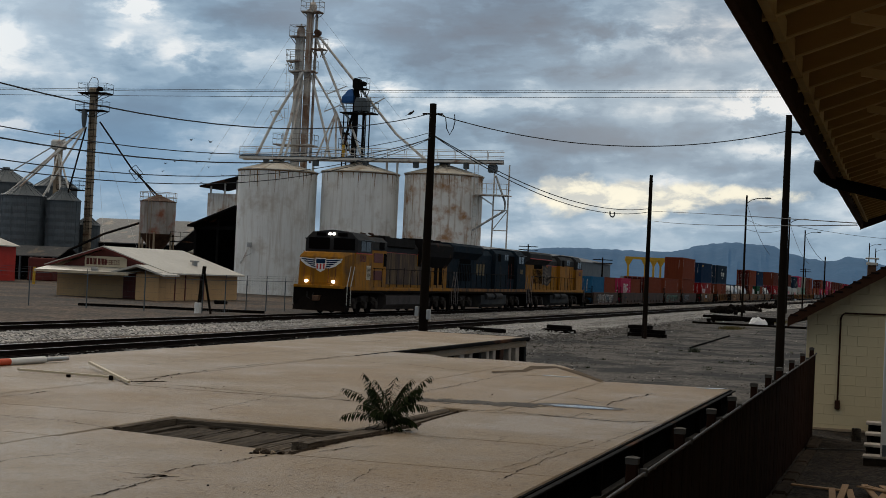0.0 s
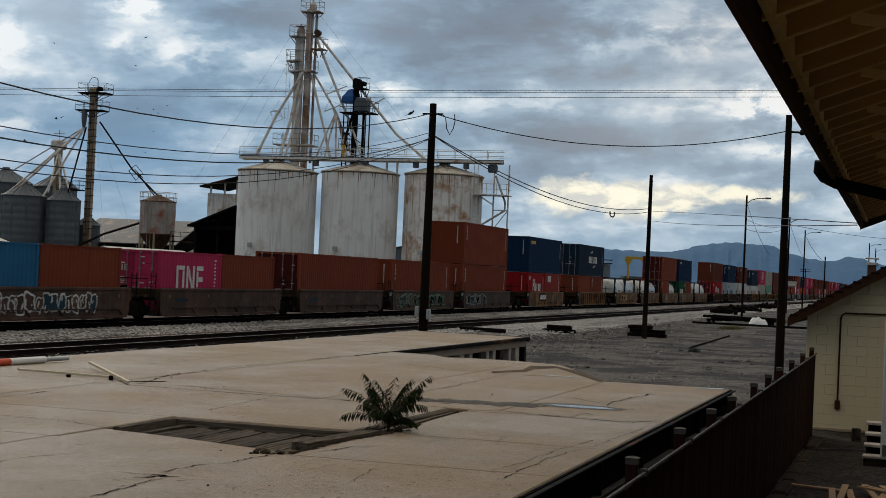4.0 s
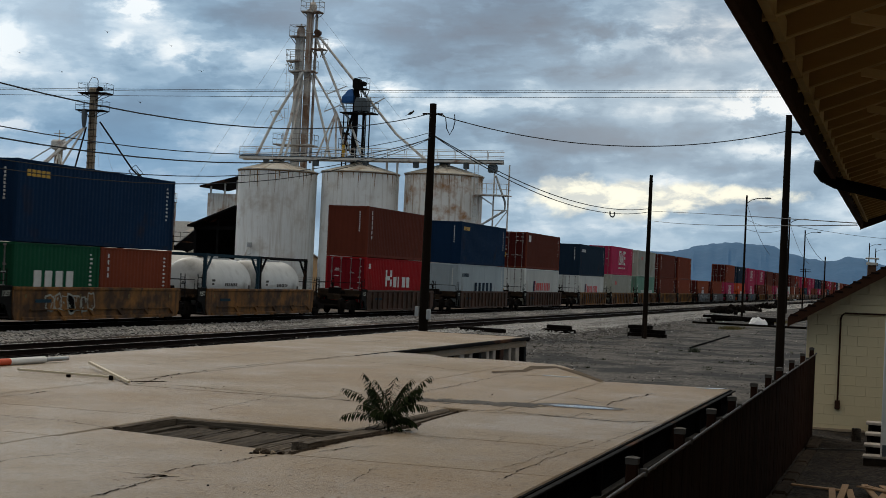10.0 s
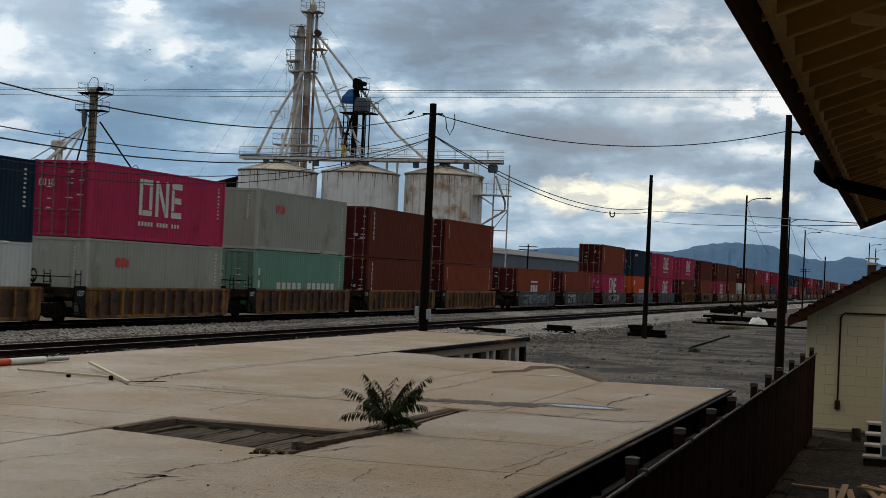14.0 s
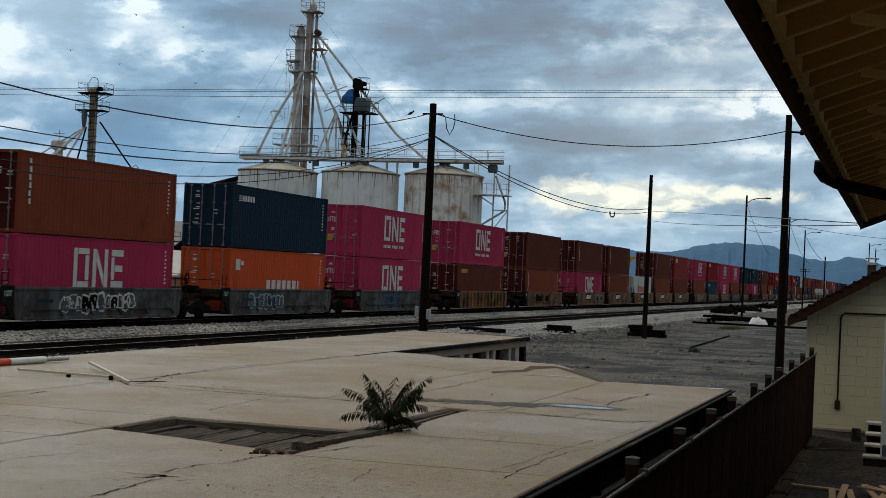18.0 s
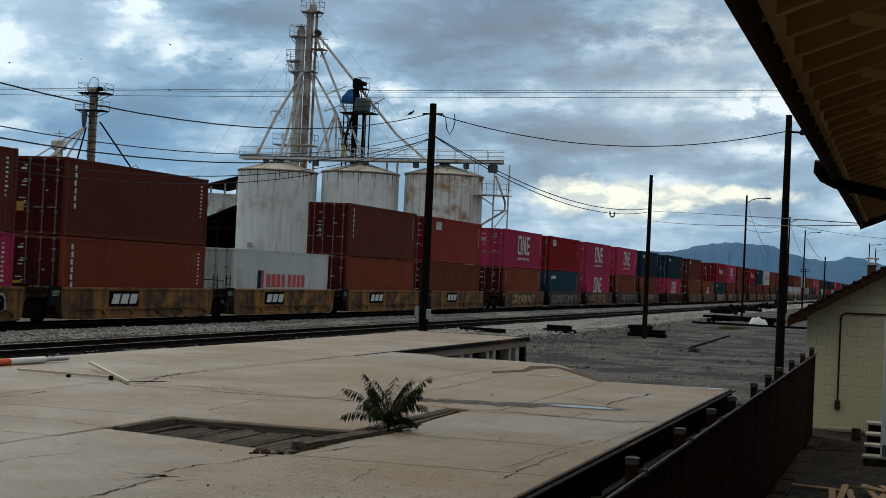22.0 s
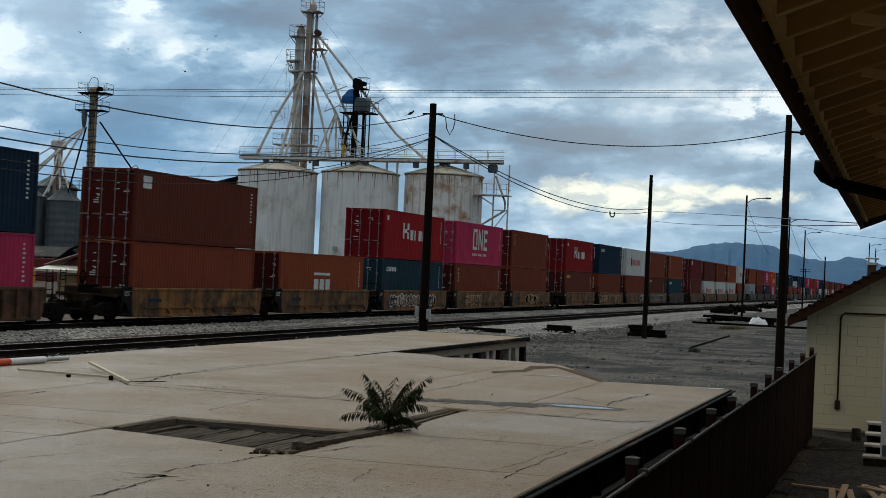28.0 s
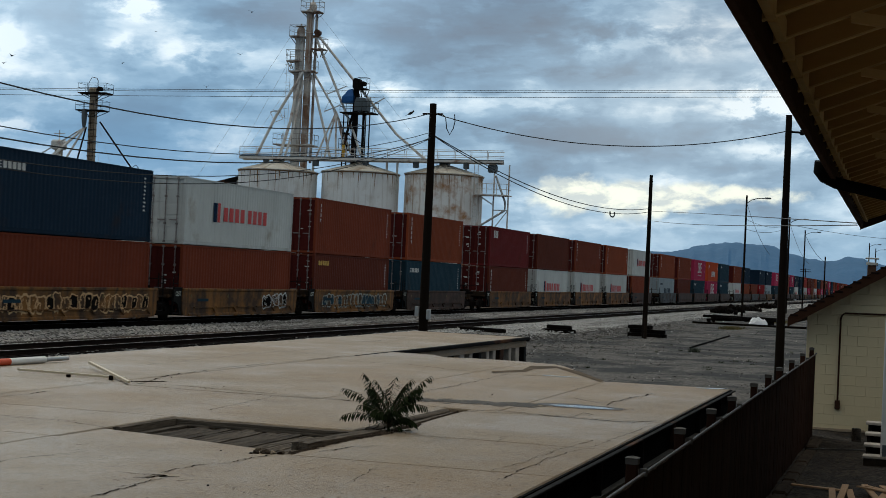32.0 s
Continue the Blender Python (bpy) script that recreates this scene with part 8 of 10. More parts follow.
def container(s, z, colour, L=12.192, H=2.896, mark="vert", door=True, label="", detail=True):
    """A shipping container; s is the train coordinate of its leading end."""
    t = thing("shipping_container", label, "container", group="containers on the train")
    part("frame", cached(("frame", L, H), lambda: container_frame(L, H)), colour, t)
    part("roof_panel", cached(("roof_panel", L, H), lambda: container_roof(L, H)), colour, t)
    pl = L - 0.28
    a = part("side_panel", cached(("side_panel", L, H), lambda: corrugated(pl, H - 0.22)), colour, t)
    a.matrix_basis = pose(0, -W / 2 + 0.018, 0.155)
    if detail:
        b = part("side_panel", cached(("side_panel", L, H), lambda: None), colour, t)
        b.matrix_basis = pose(0, W / 2 - 0.018, 0.155, 0, 0, 180)
    ends = ((-1, door), (1, not door)) if detail else ((-1, door),)
    for sx, is_door in ends:
        turn = 0 if sx < 0 else 180
        if is_door:
            for k in (0, 1):
                leaf = part("door", cached(("door", H), lambda: door_leaf(H)), DOOR_PAINT.get(colour, colour), t)
                off = Matrix.Translation((0, -0.006 if k == 0 else W / 2 - 0.134, 0))
                leaf.matrix_basis = pose(sx * (L / 2 - 0.045), 0, 0, 0, 0, turn) @ off
                if detail:
                    for q in (0.30, 0.85):
                        rod = part("lock_rod", cached(("lock_rod", H), lambda: rods(H)), "rod", t)
                        rod.matrix_basis = pose(sx * (L / 2 - 0.02), 0, 0, 0, 0, turn) @ Matrix.Translation((-0.03, (q if k else -q), 0))
            if detail:
                lab = Shape()
                rr = random.Random(round(s * 10))
                for j in range(12):
                    y, zz, ww = rr.choice((-0.92, -0.48, 0.40, 0.42, 0.44)), H * rr.uniform(0.35, 0.88), rr.uniform(0.08, 0.30)
                    lab.add([(0, y, zz), (0, y + ww, zz), (0, y + ww, zz + 0.045), (0, y, zz + 0.045)], [(0, 1, 2, 3)])
                tagged(part("door_lettering", lab, "offwhite", t, "pale stencilled marks", at=pose(sx * (L / 2 - 0.045) + sx * 0.026, 0, 0, 0, 0, turn)), kind="stuff")
                if colour == "magenta":
                    mk3 = bars([(-0.98, H * 0.66, 0.05, 0.26), (-0.98, H * 0.66, 0.2, 0.05), (-0.83, H * 0.66, 0.05, 0.26), (-0.98, H * 0.66 + 0.21, 0.2, 0.05), (-0.72, H * 0.66, 0.05, 0.26), (-0.56, H * 0.66, 0.05, 0.26), (-0.45, H * 0.66, 0.05, 0.26), (-0.45, H * 0.66, 0.17, 0.05), (-0.45, H * 0.66 + 0.1, 0.14, 0.05), (-0.45, H * 0.66 + 0.21, 0.17, 0.05)], 0)
                    tagged(part("door_mark", mk3, "offwhite", t, "white painted mark", at=pose(sx * (L / 2 - 0.045) + sx * 0.029, 0, 0, 0, 0, -90 if sx < 0 else 90)), kind="stuff")
                pl_ = Shape().add([(0, 0.5, H * 0.3), (0, 0.8, H * 0.3), (0, 0.8, H * 0.42), (0, 0.5, H * 0.42)], [(0, 1, 2, 3)])
                if rr.random() < 0.5:
                    part("placard", pl_, "yellow", t, "yellow placard", at=pose(sx * (L / 2 - 0.045) + sx * 0.028, 0, 0, 0, 0, turn))
        else:
            e = part("end_panel", cached(("end_panel", H), lambda: corrugated(W - 0.26, H - 0.22)), colour, t)
            e.matrix_basis = pose(sx * (L / 2 - 0.02), 0, 0.13, 0, 0, -90 if sx < 0 else 90)
            if sx < 0 and detail:
                mk = Shape()
                for j in range(9):
                    mk.add([(0, 0.42, H * 0.86 - 0.13 * j), (0, 0.49, H * 0.86 - 0.13 * j), (0, 0.49, H * 0.86 - 0.13 * j + 0.085), (0, 0.42, H * 0.86 - 0.13 * j + 0.085)], [(0, 1, 2, 3)])
                tagged(part("end_lettering", mk, "offwhite", t, "pale code marks", at=pose(-(L / 2) + 0.012, -1.15, 0)), kind="stuff")
    for mat, rects in marks_for(mark, L, H):
        small = all(len(r) == 4 and not isinstance(r[0], tuple) and r[3] < 0.2 for r in rects)
        if small:
            tagged(part("code_lettering", bars(rects, -W / 2 + 0.006), mat, t), kind="stuff")
            continue
        if not detail:
            tagged(part("lettering", bars(rects, -W / 2 + 0.006), mat, t), kind="stuff")
            continue
        for rect_ in rects:
            if isinstance(rect_[0], tuple):
                part("letter_block", bars([rect_], -W / 2 + 0.006), mat, t)
                continue
            x, zz, w, h = rect_
            part("letter_block", cached("letter_block", lambda: bars([(0, 0, 1, 1)], 0)), mat, t, at=Matrix.Translation((x, -W / 2 + 0.006, zz)) @ Matrix.Diagonal((w, 1, h, 1)))
    return t, s + L / 2, z


def tank(s, z, shell, frame_colour, label):
    """A twenty-foot tank in its open frame."""
    L, H = 6.058, 2.591
    t = thing("tank_container", label, "tank container", group="containers on the train")
    def fr():
        sh = Shape()
        for sx in (-1, 1):
            for sy in (-1, 1):
                sh.beam((sx * (L / 2 - 0.07), sy * 1.14, 0), (sx * (L / 2 - 0.07), sy * 1.14, H), 0.14, 0.14, (1, 0, 0))
            for zz in (0.07, H - 0.07):
                sh.beam((sx * (L / 2 - 0.07), -1.1, zz), (sx * (L / 2 - 0.07), 1.1, zz), 0.13, 0.13)
            for sy in (-1, 1):
                sh.beam((sx * (L / 2 - 0.07), sy * 1.14, 1.3), (sx * (L / 2 - 0.9), sy * 1.12, 0.1), 0.09, 0.09)
                sh.beam((sx * (L / 2 - 0.07), sy * 1.14, H - 0.9), (sx * (L / 2 - 0.85), sy * 1.12, H - 0.08), 0.08, 0.08)
        for sy in (-1, 1):
            sh.beam((-L / 2 + 0.1, sy * 1.14, 0.08), (L / 2 - 0.1, sy * 1.14, 0.08), 0.1, 0.14)
            sh.beam((-L / 2 + 0.1, sy * 1.14, H - 0.06), (L / 2 - 0.1, sy * 1.14, H - 0.06), 0.07, 0.1)
        return sh
    part("frame", cached("tank_frame", fr), frame_colour, t)
    def shell_shape():
        prof = [(0.05, -2.72), (0.6, -2.66), (0.95, -2.5), (1.10, -2.25), (1.12, -2.1), (1.12, 2.1), (1.10, 2.25), (0.95, 2.5), (0.6, 2.66), (0.05, 2.72)]
        sh = Shape().lathe(prof, 28)
        sh.v = [(z_, x_, y_ + 1.27) for x_, y_, z_ in sh.v]
        return sh
    part("tank_shell", cached("tank_shell", shell_shape, True), shell, t, "pale cylindrical tank", True)
    def top():
        sh = Shape().box((-1.4, -0.25, 2.36), (1.6, 0.25, 2.42)).tube((0.2, 0, 2.3), (0.2, 0, 2.5), 0.28, 12)
        return sh
    part("walkway", cached("tank_walkway", top), "galv", t, "grey top walkway")
    part("lettering", bars([(-0.7 + 0.2 * i, 1.15, 0.14, 0.14) for i in range(7)] + [(-2.1, 1.35, 0.35, 0.10), (-2.1, 1.2, 0.25, 0.08), (1.9, 1.0, 0.2, 0.2)], -1.122), "cap_grey", t, "small grey painted marks")
    return t, s + L / 2, z


def wheelset_shapes():
    sh = Shape()
    for sy in (-1, 1):
        y = sy * 0.755
        n = 20
        prof = [(0.05, -0.07), (0.40, -0.05), (0.46, -0.07), (0.455, 0.06), (0.40, 0.05), (0.05, 0.06)]
        w = Shape().lathe(prof, n)
        w.v = [(a, y + c * (1 if sy > 0 else -1), b + 0.46) for a, b, c in w.v]
        sh.add(w.v, w.f)
    sh.tube((0, -0.75, 0.46), (0, 0.75, 0.46), 0.08, 8)
    return sh


def bogie(parent, x, wb=1.78):
    b = part("bogie", cached("bogie_frame", lambda: Shape().extrude([(-1.25, 0.36), (-1.2, 0.62), (-0.7, 0.66), (-0.35, 0.80), (0.35, 0.80), (0.7, 0.66), (1.2, 0.62), (1.25, 0.36), (0.7, 0.36), (0.4, 0.25), (-0.4, 0.25), (-0.7, 0.36)], 1, -1.12, -0.95)
                               .extrude([(-1.25, 0.36), (-1.2, 0.62), (-0.7, 0.66), (-0.35, 0.80), (0.35, 0.80), (0.7, 0.66), (1.2, 0.62), (1.25, 0.36), (0.7, 0.36), (0.4, 0.25), (-0.4, 0.25), (-0.7, 0.36)], 1, 0.95, 1.12)
                               .box((-0.25, -1.0, 0.4), (0.25, 1.0, 0.75)).tube((-0.2, -1.2, 0.5), (-0.2, -1.1, 0.5), 0.1).tube((0.2, -1.2, 0.5), (0.2, -1.1, 0.5), 0.1)), "under", parent, "grimy cast steel bogie")
    b.matrix_basis = pose(x, 0, 0)
    for s in (-1, 1):
        w = part("wheelset", cached("wheelset", wheelset_shapes), "under", b, "rusty steel wheels")
        w.matrix_basis = pose(s * wb / 2, 0, 0)
    return b


def well_side(ribbed, L=12.9):
    sh = Shape()
    hl = L / 2
    y0, y1 = -1.50, -1.40
    sh.extrude([(-hl, 1.36), (-hl, 0.50), (-hl + 0.16, 0.22), (hl - 0.16, 0.22), (hl, 0.50), (hl, 1.36)], 1, y0 + 0.03, y1)
    sh.box((-hl, y0 - 0.01, 1.26), (hl, y1 + 0.06, 1.38), 0.02)
    sh.box((-hl + 0.6, y0 - 0.02, 0.20), (hl - 0.6, y1 + 0.1, 0.32), 0.02)
    if ribbed:
        n = 13
        for i in range(n):
            x = -hl + 0.9 + (L - 1.8) * i / (n - 1)
            sh.box((x - 0.06, y0 - 0.06, 0.30), (x + 0.06, y0 + 0.04, 1.27))
    else:
        for i in range(6):
            x = -hl + 1.6 + (L - 3.2) * i / 5
            sh.box((x - 0.13, y0 - 0.03, 0.17), (x + 0.13, y0 + 0.04, 0.27))
        for i in range(5):
            x = -hl + 1.1 + 2.25 * i
            sh.box((x, y0 - 0.035, 0.55), (x + 1.85, y0 + 0.035, 0.59))
            sh.beam((x + 1.85, y0 - 0.01, 0.57), (x + 2.2, y0 - 0.01, 0.34), 0.05, 0.05)
    return sh


def end_frame():
    """End platform from the well bulkhead to the coupling, pointing to -x from 0."""
    sh = Shape()
    sh.box((-1.5, -0.35, 0.78), (0.2, 0.35, 1.08))
    sh.box((-0.35, -1.40, 0.85), (0.0, 1.40, 1.34), 0.03)
    sh.box((-1.15, -1.30, 1.02), (-0.3, 1.30, 1.09))
    sh.box((-1.1, -1.32, 0.98), (-1.02, 1.32, 1.12))
    return sh


def end_plate_shape():
    """Dark gusset that carries the well's corner down to the bogie, pointing to -x from 0."""
    return Shape().extrude([(0.0, 1.40), (-0.72, 1.40), (-0.80, 1.30), (-0.80, 0.84), (-0.42, 0.74), (-0.16, 0.30), (0.0, 0.26)], 1, -1.44, -1.37).box((-0.78, -1.455, 1.36), (0.0, -1.37, 1.42), 0.01)


def capacity_word():
    """The stencilled capacity mark of a well's corner."""
    cu = bpy.data.curves.new("word", "FONT")
    cu.body, cu.size, cu.align_x, cu.offset = "125T", 0.25, "CENTER", 0.008
    ob = bpy.data.objects.new("word", cu)
    me = bpy.data.meshes.new_from_object(ob)
    me.materials.clear()
    bpy.data.objects.remove(ob)
    me.transform(Matrix.Translation((-0.40, -1.444, 1.06)) @ Matrix.Rotation(radians(90), 4, "X") @ Matrix.Diagonal((1.0, 1.05, 1, 1)))
    return me


def ladder():
    sh = Shape()
    for x in (0.0, 0.42):
        sh.tube((x, 0, 0.35), (x, 0, 2.0), 0.02, 6)
    for k in range(6):
        sh.tube((0, 0, 0.45 + 0.28 * k), (0.42, 0, 0.45 + 0.28 * k), 0.016, 6)
    return sh


def brake_gear():
    sh = Shape()
    sh.tube((0, 0, 1.1), (0, 0, 1.75), 0.03, 6)
    w = Shape().lathe([(0.20, -0.02), (0.27, 0.0), (0.20, 0.02)], 14)
    sh.add([(a, c, b + 1.75) for a, b, c in w.v], w.f)
    sh.box((0.15, -0.3, 1.1), (0.75, 0.3, 1.45), 0.04)
    sh.tube((-0.3, -0.5, 1.2), (0.9, -0.5, 1.2), 0.11, 8)
    return sh


def well_car(colour, ribbed, front_pitch, rear_pitch, share_rear, label):
    """One well unit. front_pitch and rear_pitch: from its centre to the bogie pivots."""
    t = thing("well_car", label, "rail car", group="well cars of the train")
    part("side_sill", cached(("side_sill", ribbed), lambda: well_side(ribbed)), colour, t)
    b = part("side_sill", cached(("side_sill", ribbed), lambda: None), colour, t)
    b.matrix_basis = pose(0, 0, 0, 0, 0, 180)
    part("well_floor", cached("well_floor", lambda: Shape().box((-6.3, -1.4, 0.22), (6.3, 1.4, 0.29))), "under", t)
    for sx in (-1, 1):
        e = part("end_platform", cached("end_platform", end_frame), "end_grime", t, "grimy end platform")
        e.matrix_basis = pose(-6.42, 0, 0) if sx < 0 else pose(6.42, 0, 0, 0, 0, 180)
        for sy in (-1, 1):
            l = part("ladder", cached("ladder", ladder), "steel_dark", t)
            l.matrix_basis = pose(sx * 6.95 - 0.2, sy * 1.36, 0)
        hr = part("handrail", cached("handrail", lambda: Shape().path([(0, -1.3, 1.1), (0, -1.3, 1.75), (0, 1.3, 1.75), (0, 1.3, 1.1)], 0.018)), "steel_dark", t)
        hr.matrix_basis = pose(sx * 7.35, 0, 0)
    for x in (-5.7, -1.9, 1.9, 5.5):
        part("reflector", cached("reflector", lambda: Shape().box((0, -1.482, 0.98), (0.12, -1.474, 1.12))), "faded_yellow", t, "small faded reflector", at=pose(x, 0, 0))
    br = part("brake_gear", cached("brake_gear", brake_gear), "under", t)
    br.matrix_basis = pose(-7.2, 0.35, 0)
    part("step", cached("step", lambda: Shape().box((-0.3, -1.42, 0.3), (0.3, -1.25, 0.36)).box((-0.32, -1.42, 0.3), (-0.28, -1.36, 1.0)).box((0.28, -1.42, 0.3), (0.32, -1.36, 1.0))), "steel_dark", t, at=pose(-6.95, 0, 0))
    bogie(t, -front_pitch)
    if not share_rear:
        bogie(t, rear_pitch)
    return t


def graffiti(parent, seed, x0, x1, fill_colour, line_colour):
    """Sprayed bubble outlines on a sill, some filled, with a few strokes through them."""
    r = random.Random(seed)
    rim_, fill, strokes = Shape(), Shape(), Shape()
    x = x0
    while x < x1:
        w, h, cz, lean = r.uniform(0.24, 0.40), r.uniform(0.28, 0.40), r.uniform(0.74, 0.86), r.uniform(-0.25, 0.25)
        bump_ = [r.uniform(0.82, 1.12) for _ in range(18)]

        def ring(k, y):
            out = []
            for i in range(18):
                a = math.tau * i / 18
                c, s = math.cos(a), math.sin(a)
                px_, pz_ = (abs(c) ** 0.7) * (1 if c > 0 else -1), (abs(s) ** 0.7) * (1 if s > 0 else -1)
                dz = h * k * pz_ * bump_[i]
                out.append((x + w * k * px_ * bump_[i] + lean * dz, y, min(1.25, max(0.33, cz + dz))))
            return out
        rim_.add(ring(1.0, 0.0) + ring(r.uniform(0.76, 0.88), 0.0), [(i, (i + 1) % 18, 18 + (i + 1) % 18, 18 + i) for i in range(18)])
        if r.random() < 0.35:
            fill.add(ring(0.78, -0.002), [tuple(range(18))])
        for k in range(r.choice((1, 2, 3))):
            p = Vector((x + r.uniform(-0.5, 0.5) * w, -0.004, cz + r.uniform(-0.5, 0.5) * h))
            q = p + Vector((r.uniform(-0.12, 0.12), 0, r.uniform(-0.3, 0.3)))
            d = Vector((-(q - p).z, 0, (q - p).x)).normalized() * r.uniform(0.018, 0.04)
            strokes.add([p + d, p - d, q - d, q + d], [(0, 1, 2, 3)])
        x += w * r.uniform(1.35, 1.75)
    for sh, mat in ((rim_, fill_colour), (fill, line_colour), (strokes, fill_colour)):
        tagged(part("graffiti", sh, mat, parent, "sprayed bubble graffiti", at=Matrix.Translation((0, -1.476, 0))), kind="stuff")


SCRAWL = {-277.9: ("offwhite", "slate", -4, 4), -231.9: ("paleblue", "seagreen", -5.5, 4.5), -216.4: ("offwhite", "paleblue", -5.6, -0.5), 85.4: ("offwhite", "black", -5, -2), 103.3: ("black", "offwhite", -3, 2.5), 68.3: ("paleblue", "well_grey", -5, 4), 121.3: ("paleblue", "slate", -4, 0), 139.0: ("blue_c", "slate", -2, 1),
          179.0: ("black", "tie", -4, 2), 198.8: ("seagreen", "paleblue", 2, 5), -126.9: ("offwhite", "lightgrey", -4.5, -2), -112.2: ("offwhite", "lightgrey", -4, -1), -158.3: ("offwhite", "tan_stucco", -3, 0), 279.6: ("tan_stucco", "well_brown", -4, 3), 295.1: ("tan_stucco", "lightgrey", -5.5, 4.5), 310.8: ("well_brown", "tan_stucco", -5, 3),
          326.6: ("lightgrey", "well_brown", -3, 4), 341.9: ("tan_stucco", "well_brown", -3, 3), 412.8: ("offwhite", "black", -5, 4), 443.8: ("well_brown", "tan_stucco", -2, 2), 479.0: ("tan_stucco", "tie", -6, 5.5), 494.3: ("black", "offwhite", 2.4, 5), 509.8: ("lightgrey", "slate", -5, 5), 428.3: ("tan_stucco", "well_brown", -4, 0)}
DARK_SPRAY = ("slate", "black", "tie", "well_brown", "well_grey")
PLATES = (229.6, 244.8, 260.3, 214.3, 198.8, -197.1)

RIDERS = []      # (thing, x in the train, z)
LOW = 0.33

# name: (paint, marking, words)
KIND = {
    "b": ("brown", "vert", "brown corrugated shipping container"), "bp": ("brown", "none", "plain brown shipping container"), "bt": ("brown", "vert_short", "brown shipping container with a white code"),
    "d": ("darkbrown", "vert", "dark brown shipping container with upright white marks"), "dp": ("darkbrown", "none", "plain dark brown shipping container"), "df": ("darkbrown", "flagmark", "dark brown shipping container with a white patch"),
    "dy": ("darkbrown", "yellowword", "dark brown shipping container with small yellow marks"), "m": ("maroon_c", "squareword", "maroon shipping container with white marks"),
    "r": ("red", "serif", "bright red shipping container with white marks"), "r1": ("red", "squareword", "red shipping container with white marks"), "c": ("coral", "squareword", "faded red shipping container with white marks"),
    "o": ("rust_orange", "vert", "rust-orange shipping container"), "oh": ("rust_orange", "whiteblock", "rust-orange shipping container with a white emblem"), "h": ("orange", "sevenword", "bright orange shipping container with white marks"),
    "p": ("magenta", "big3", "magenta shipping container with large white marks"), "n": ("navy", "smallword", "dark navy shipping container with small white marks"), "y": ("royal", "yellowword", "deep blue shipping container with yellow marks"),
    "u": ("navy", "bigword", "dark blue shipping container with white marks"), "l": ("blue_c", "none", "light blue shipping container"), "s": ("slate", "smallword", "slate blue shipping container with small white marks"),
    "g": ("lightgrey", "redlogo", "pale grey shipping container with a red emblem"), "q": ("paleblue", "darkword", "pale blue-grey shipping container with dark marks"), "w": ("white_c", "redword", "white shipping container with red marks"),
    "e": ("green", "shortword", "dark green shipping container with white marks"), "t": ("seagreen", "tallword", "pale sea-green shipping container with white marks"),
}
# s of the leading end, well style, lower load, upper load ('.' none; capital D: doors lead, C: plain end leads; 2x: two short boxes; S: a standard-height box; T: tanks)
LOADS = [
    (-277.9, "well_brown", "2:l,bp C", "."), (-262.3, "well_brown", "2:p,bp D", "."), (-246.8, "well_brown", "bp D", "."), (-231.9, "well_brown", "bt C", "."), (-216.4, "well_brown", "bt C", "bt C"),
    (-197.1, "well_ochre", "2:r,c C", "y C"), (-177.3, "ribbed well_ochre", "2:bp,bt C", "u D"), (-158.3, "well_ochre", "T:w,s", "."), (-142.6, "well_ochre", "T:w,s", "."), (-126.9, "well_ochre", "M:bt D", "bt D"),
    (-112.2, "well_ochre", "2:e,bt D", "y C"), (-96.6, "well_ochre", "T:w,w", "."), (-75.3, "ribbed well_brown", "r D", "d C"), (-55.9, "ribbed well_brown", "q C", "y C"), (-36.7, "ribbed well_brown", "w D", "df D"),
    (-15.6, "ribbed well_ochre", "S:w D", "n C"), (0.5, "ribbed well_ochre", "g C", "p D"), (16.5, "ribbed well_ochre", "t D", "g C"), (32.7, "ribbed well_yellow", "d D", "d D"), (48.1, "ribbed well_yellow", "bt D", "bt D"),
    (68.3, "well_grey", "oh D", "."), (85.4, "well_grey", "b D", "."), (103.3, "well_grey", "p D", "b D"), (121.3, "well_grey", "h D", "n D"), (139.0, "well_grey", "p D", "p D"),
    (159.3, "ribbed well_ochre", "dy D", "p D"), (179.0, "well_ochre", "b D", "dp D"), (198.8, "well_ochre", "p D", "d D"), (214.3, "well_ochre", "b D", "d D"), (229.6, "well_yellow", "w D", "."), (244.8, "well_yellow", "bp D", "d D"), (260.3, "well_ochre", "bp D", "c D"),
    (279.6, "well_ochre", "bt D", "p D"), (295.1, "well_brown", "s D", "r1 D"), (310.8, "well_rust", "p D", "p D"), (326.6, "well_brown", "b D", "p D"), (341.9, "well_brown", "bt D", "n C"),
    (362.1, "ribbed well_rust", "p D", "n D"), (381.7, "well_ochre", "bp D", "df D"), (397.2, "well_ochre", "oh D", "."), (412.8, "well_ochre", "s D", "r D"), (428.3, "well_ochre", "bt D", "p D"), (443.8, "well_ochre", "bp D", "bt D"),
    (463.5, "well_ochre", "dy D", "r D"), (479.0, "well_ochre", "bp C", "n C"), (494.3, "well_ochre", "bp D", "w D"), (509.8, "well_ochre", "dy D", "bt D"), (525.4, "well_brown", "s D", "o D"),
    (545.1, "well_ochre", "d D", "m D"), (560.4, "well_ochre", "w D", "dp D"), (575.6, "well_ochre", "w D", "b D"), (590.8, "well_ochre", "w D", "o D"), (606.2, "well_brown", "bp D", "w D"),
    (626.0, "well_grey", "q D", "o D"), (641.5, "well_brown", "dp D", "b D"), (657.0, "well_brown", "s D", "p D"), (672.5, "well_brown", "p D", "h D"), (688.0, "well_brown", "s D", "s C"),
]
far = random.Random(5)
s_next = 707.6
k_next = 0
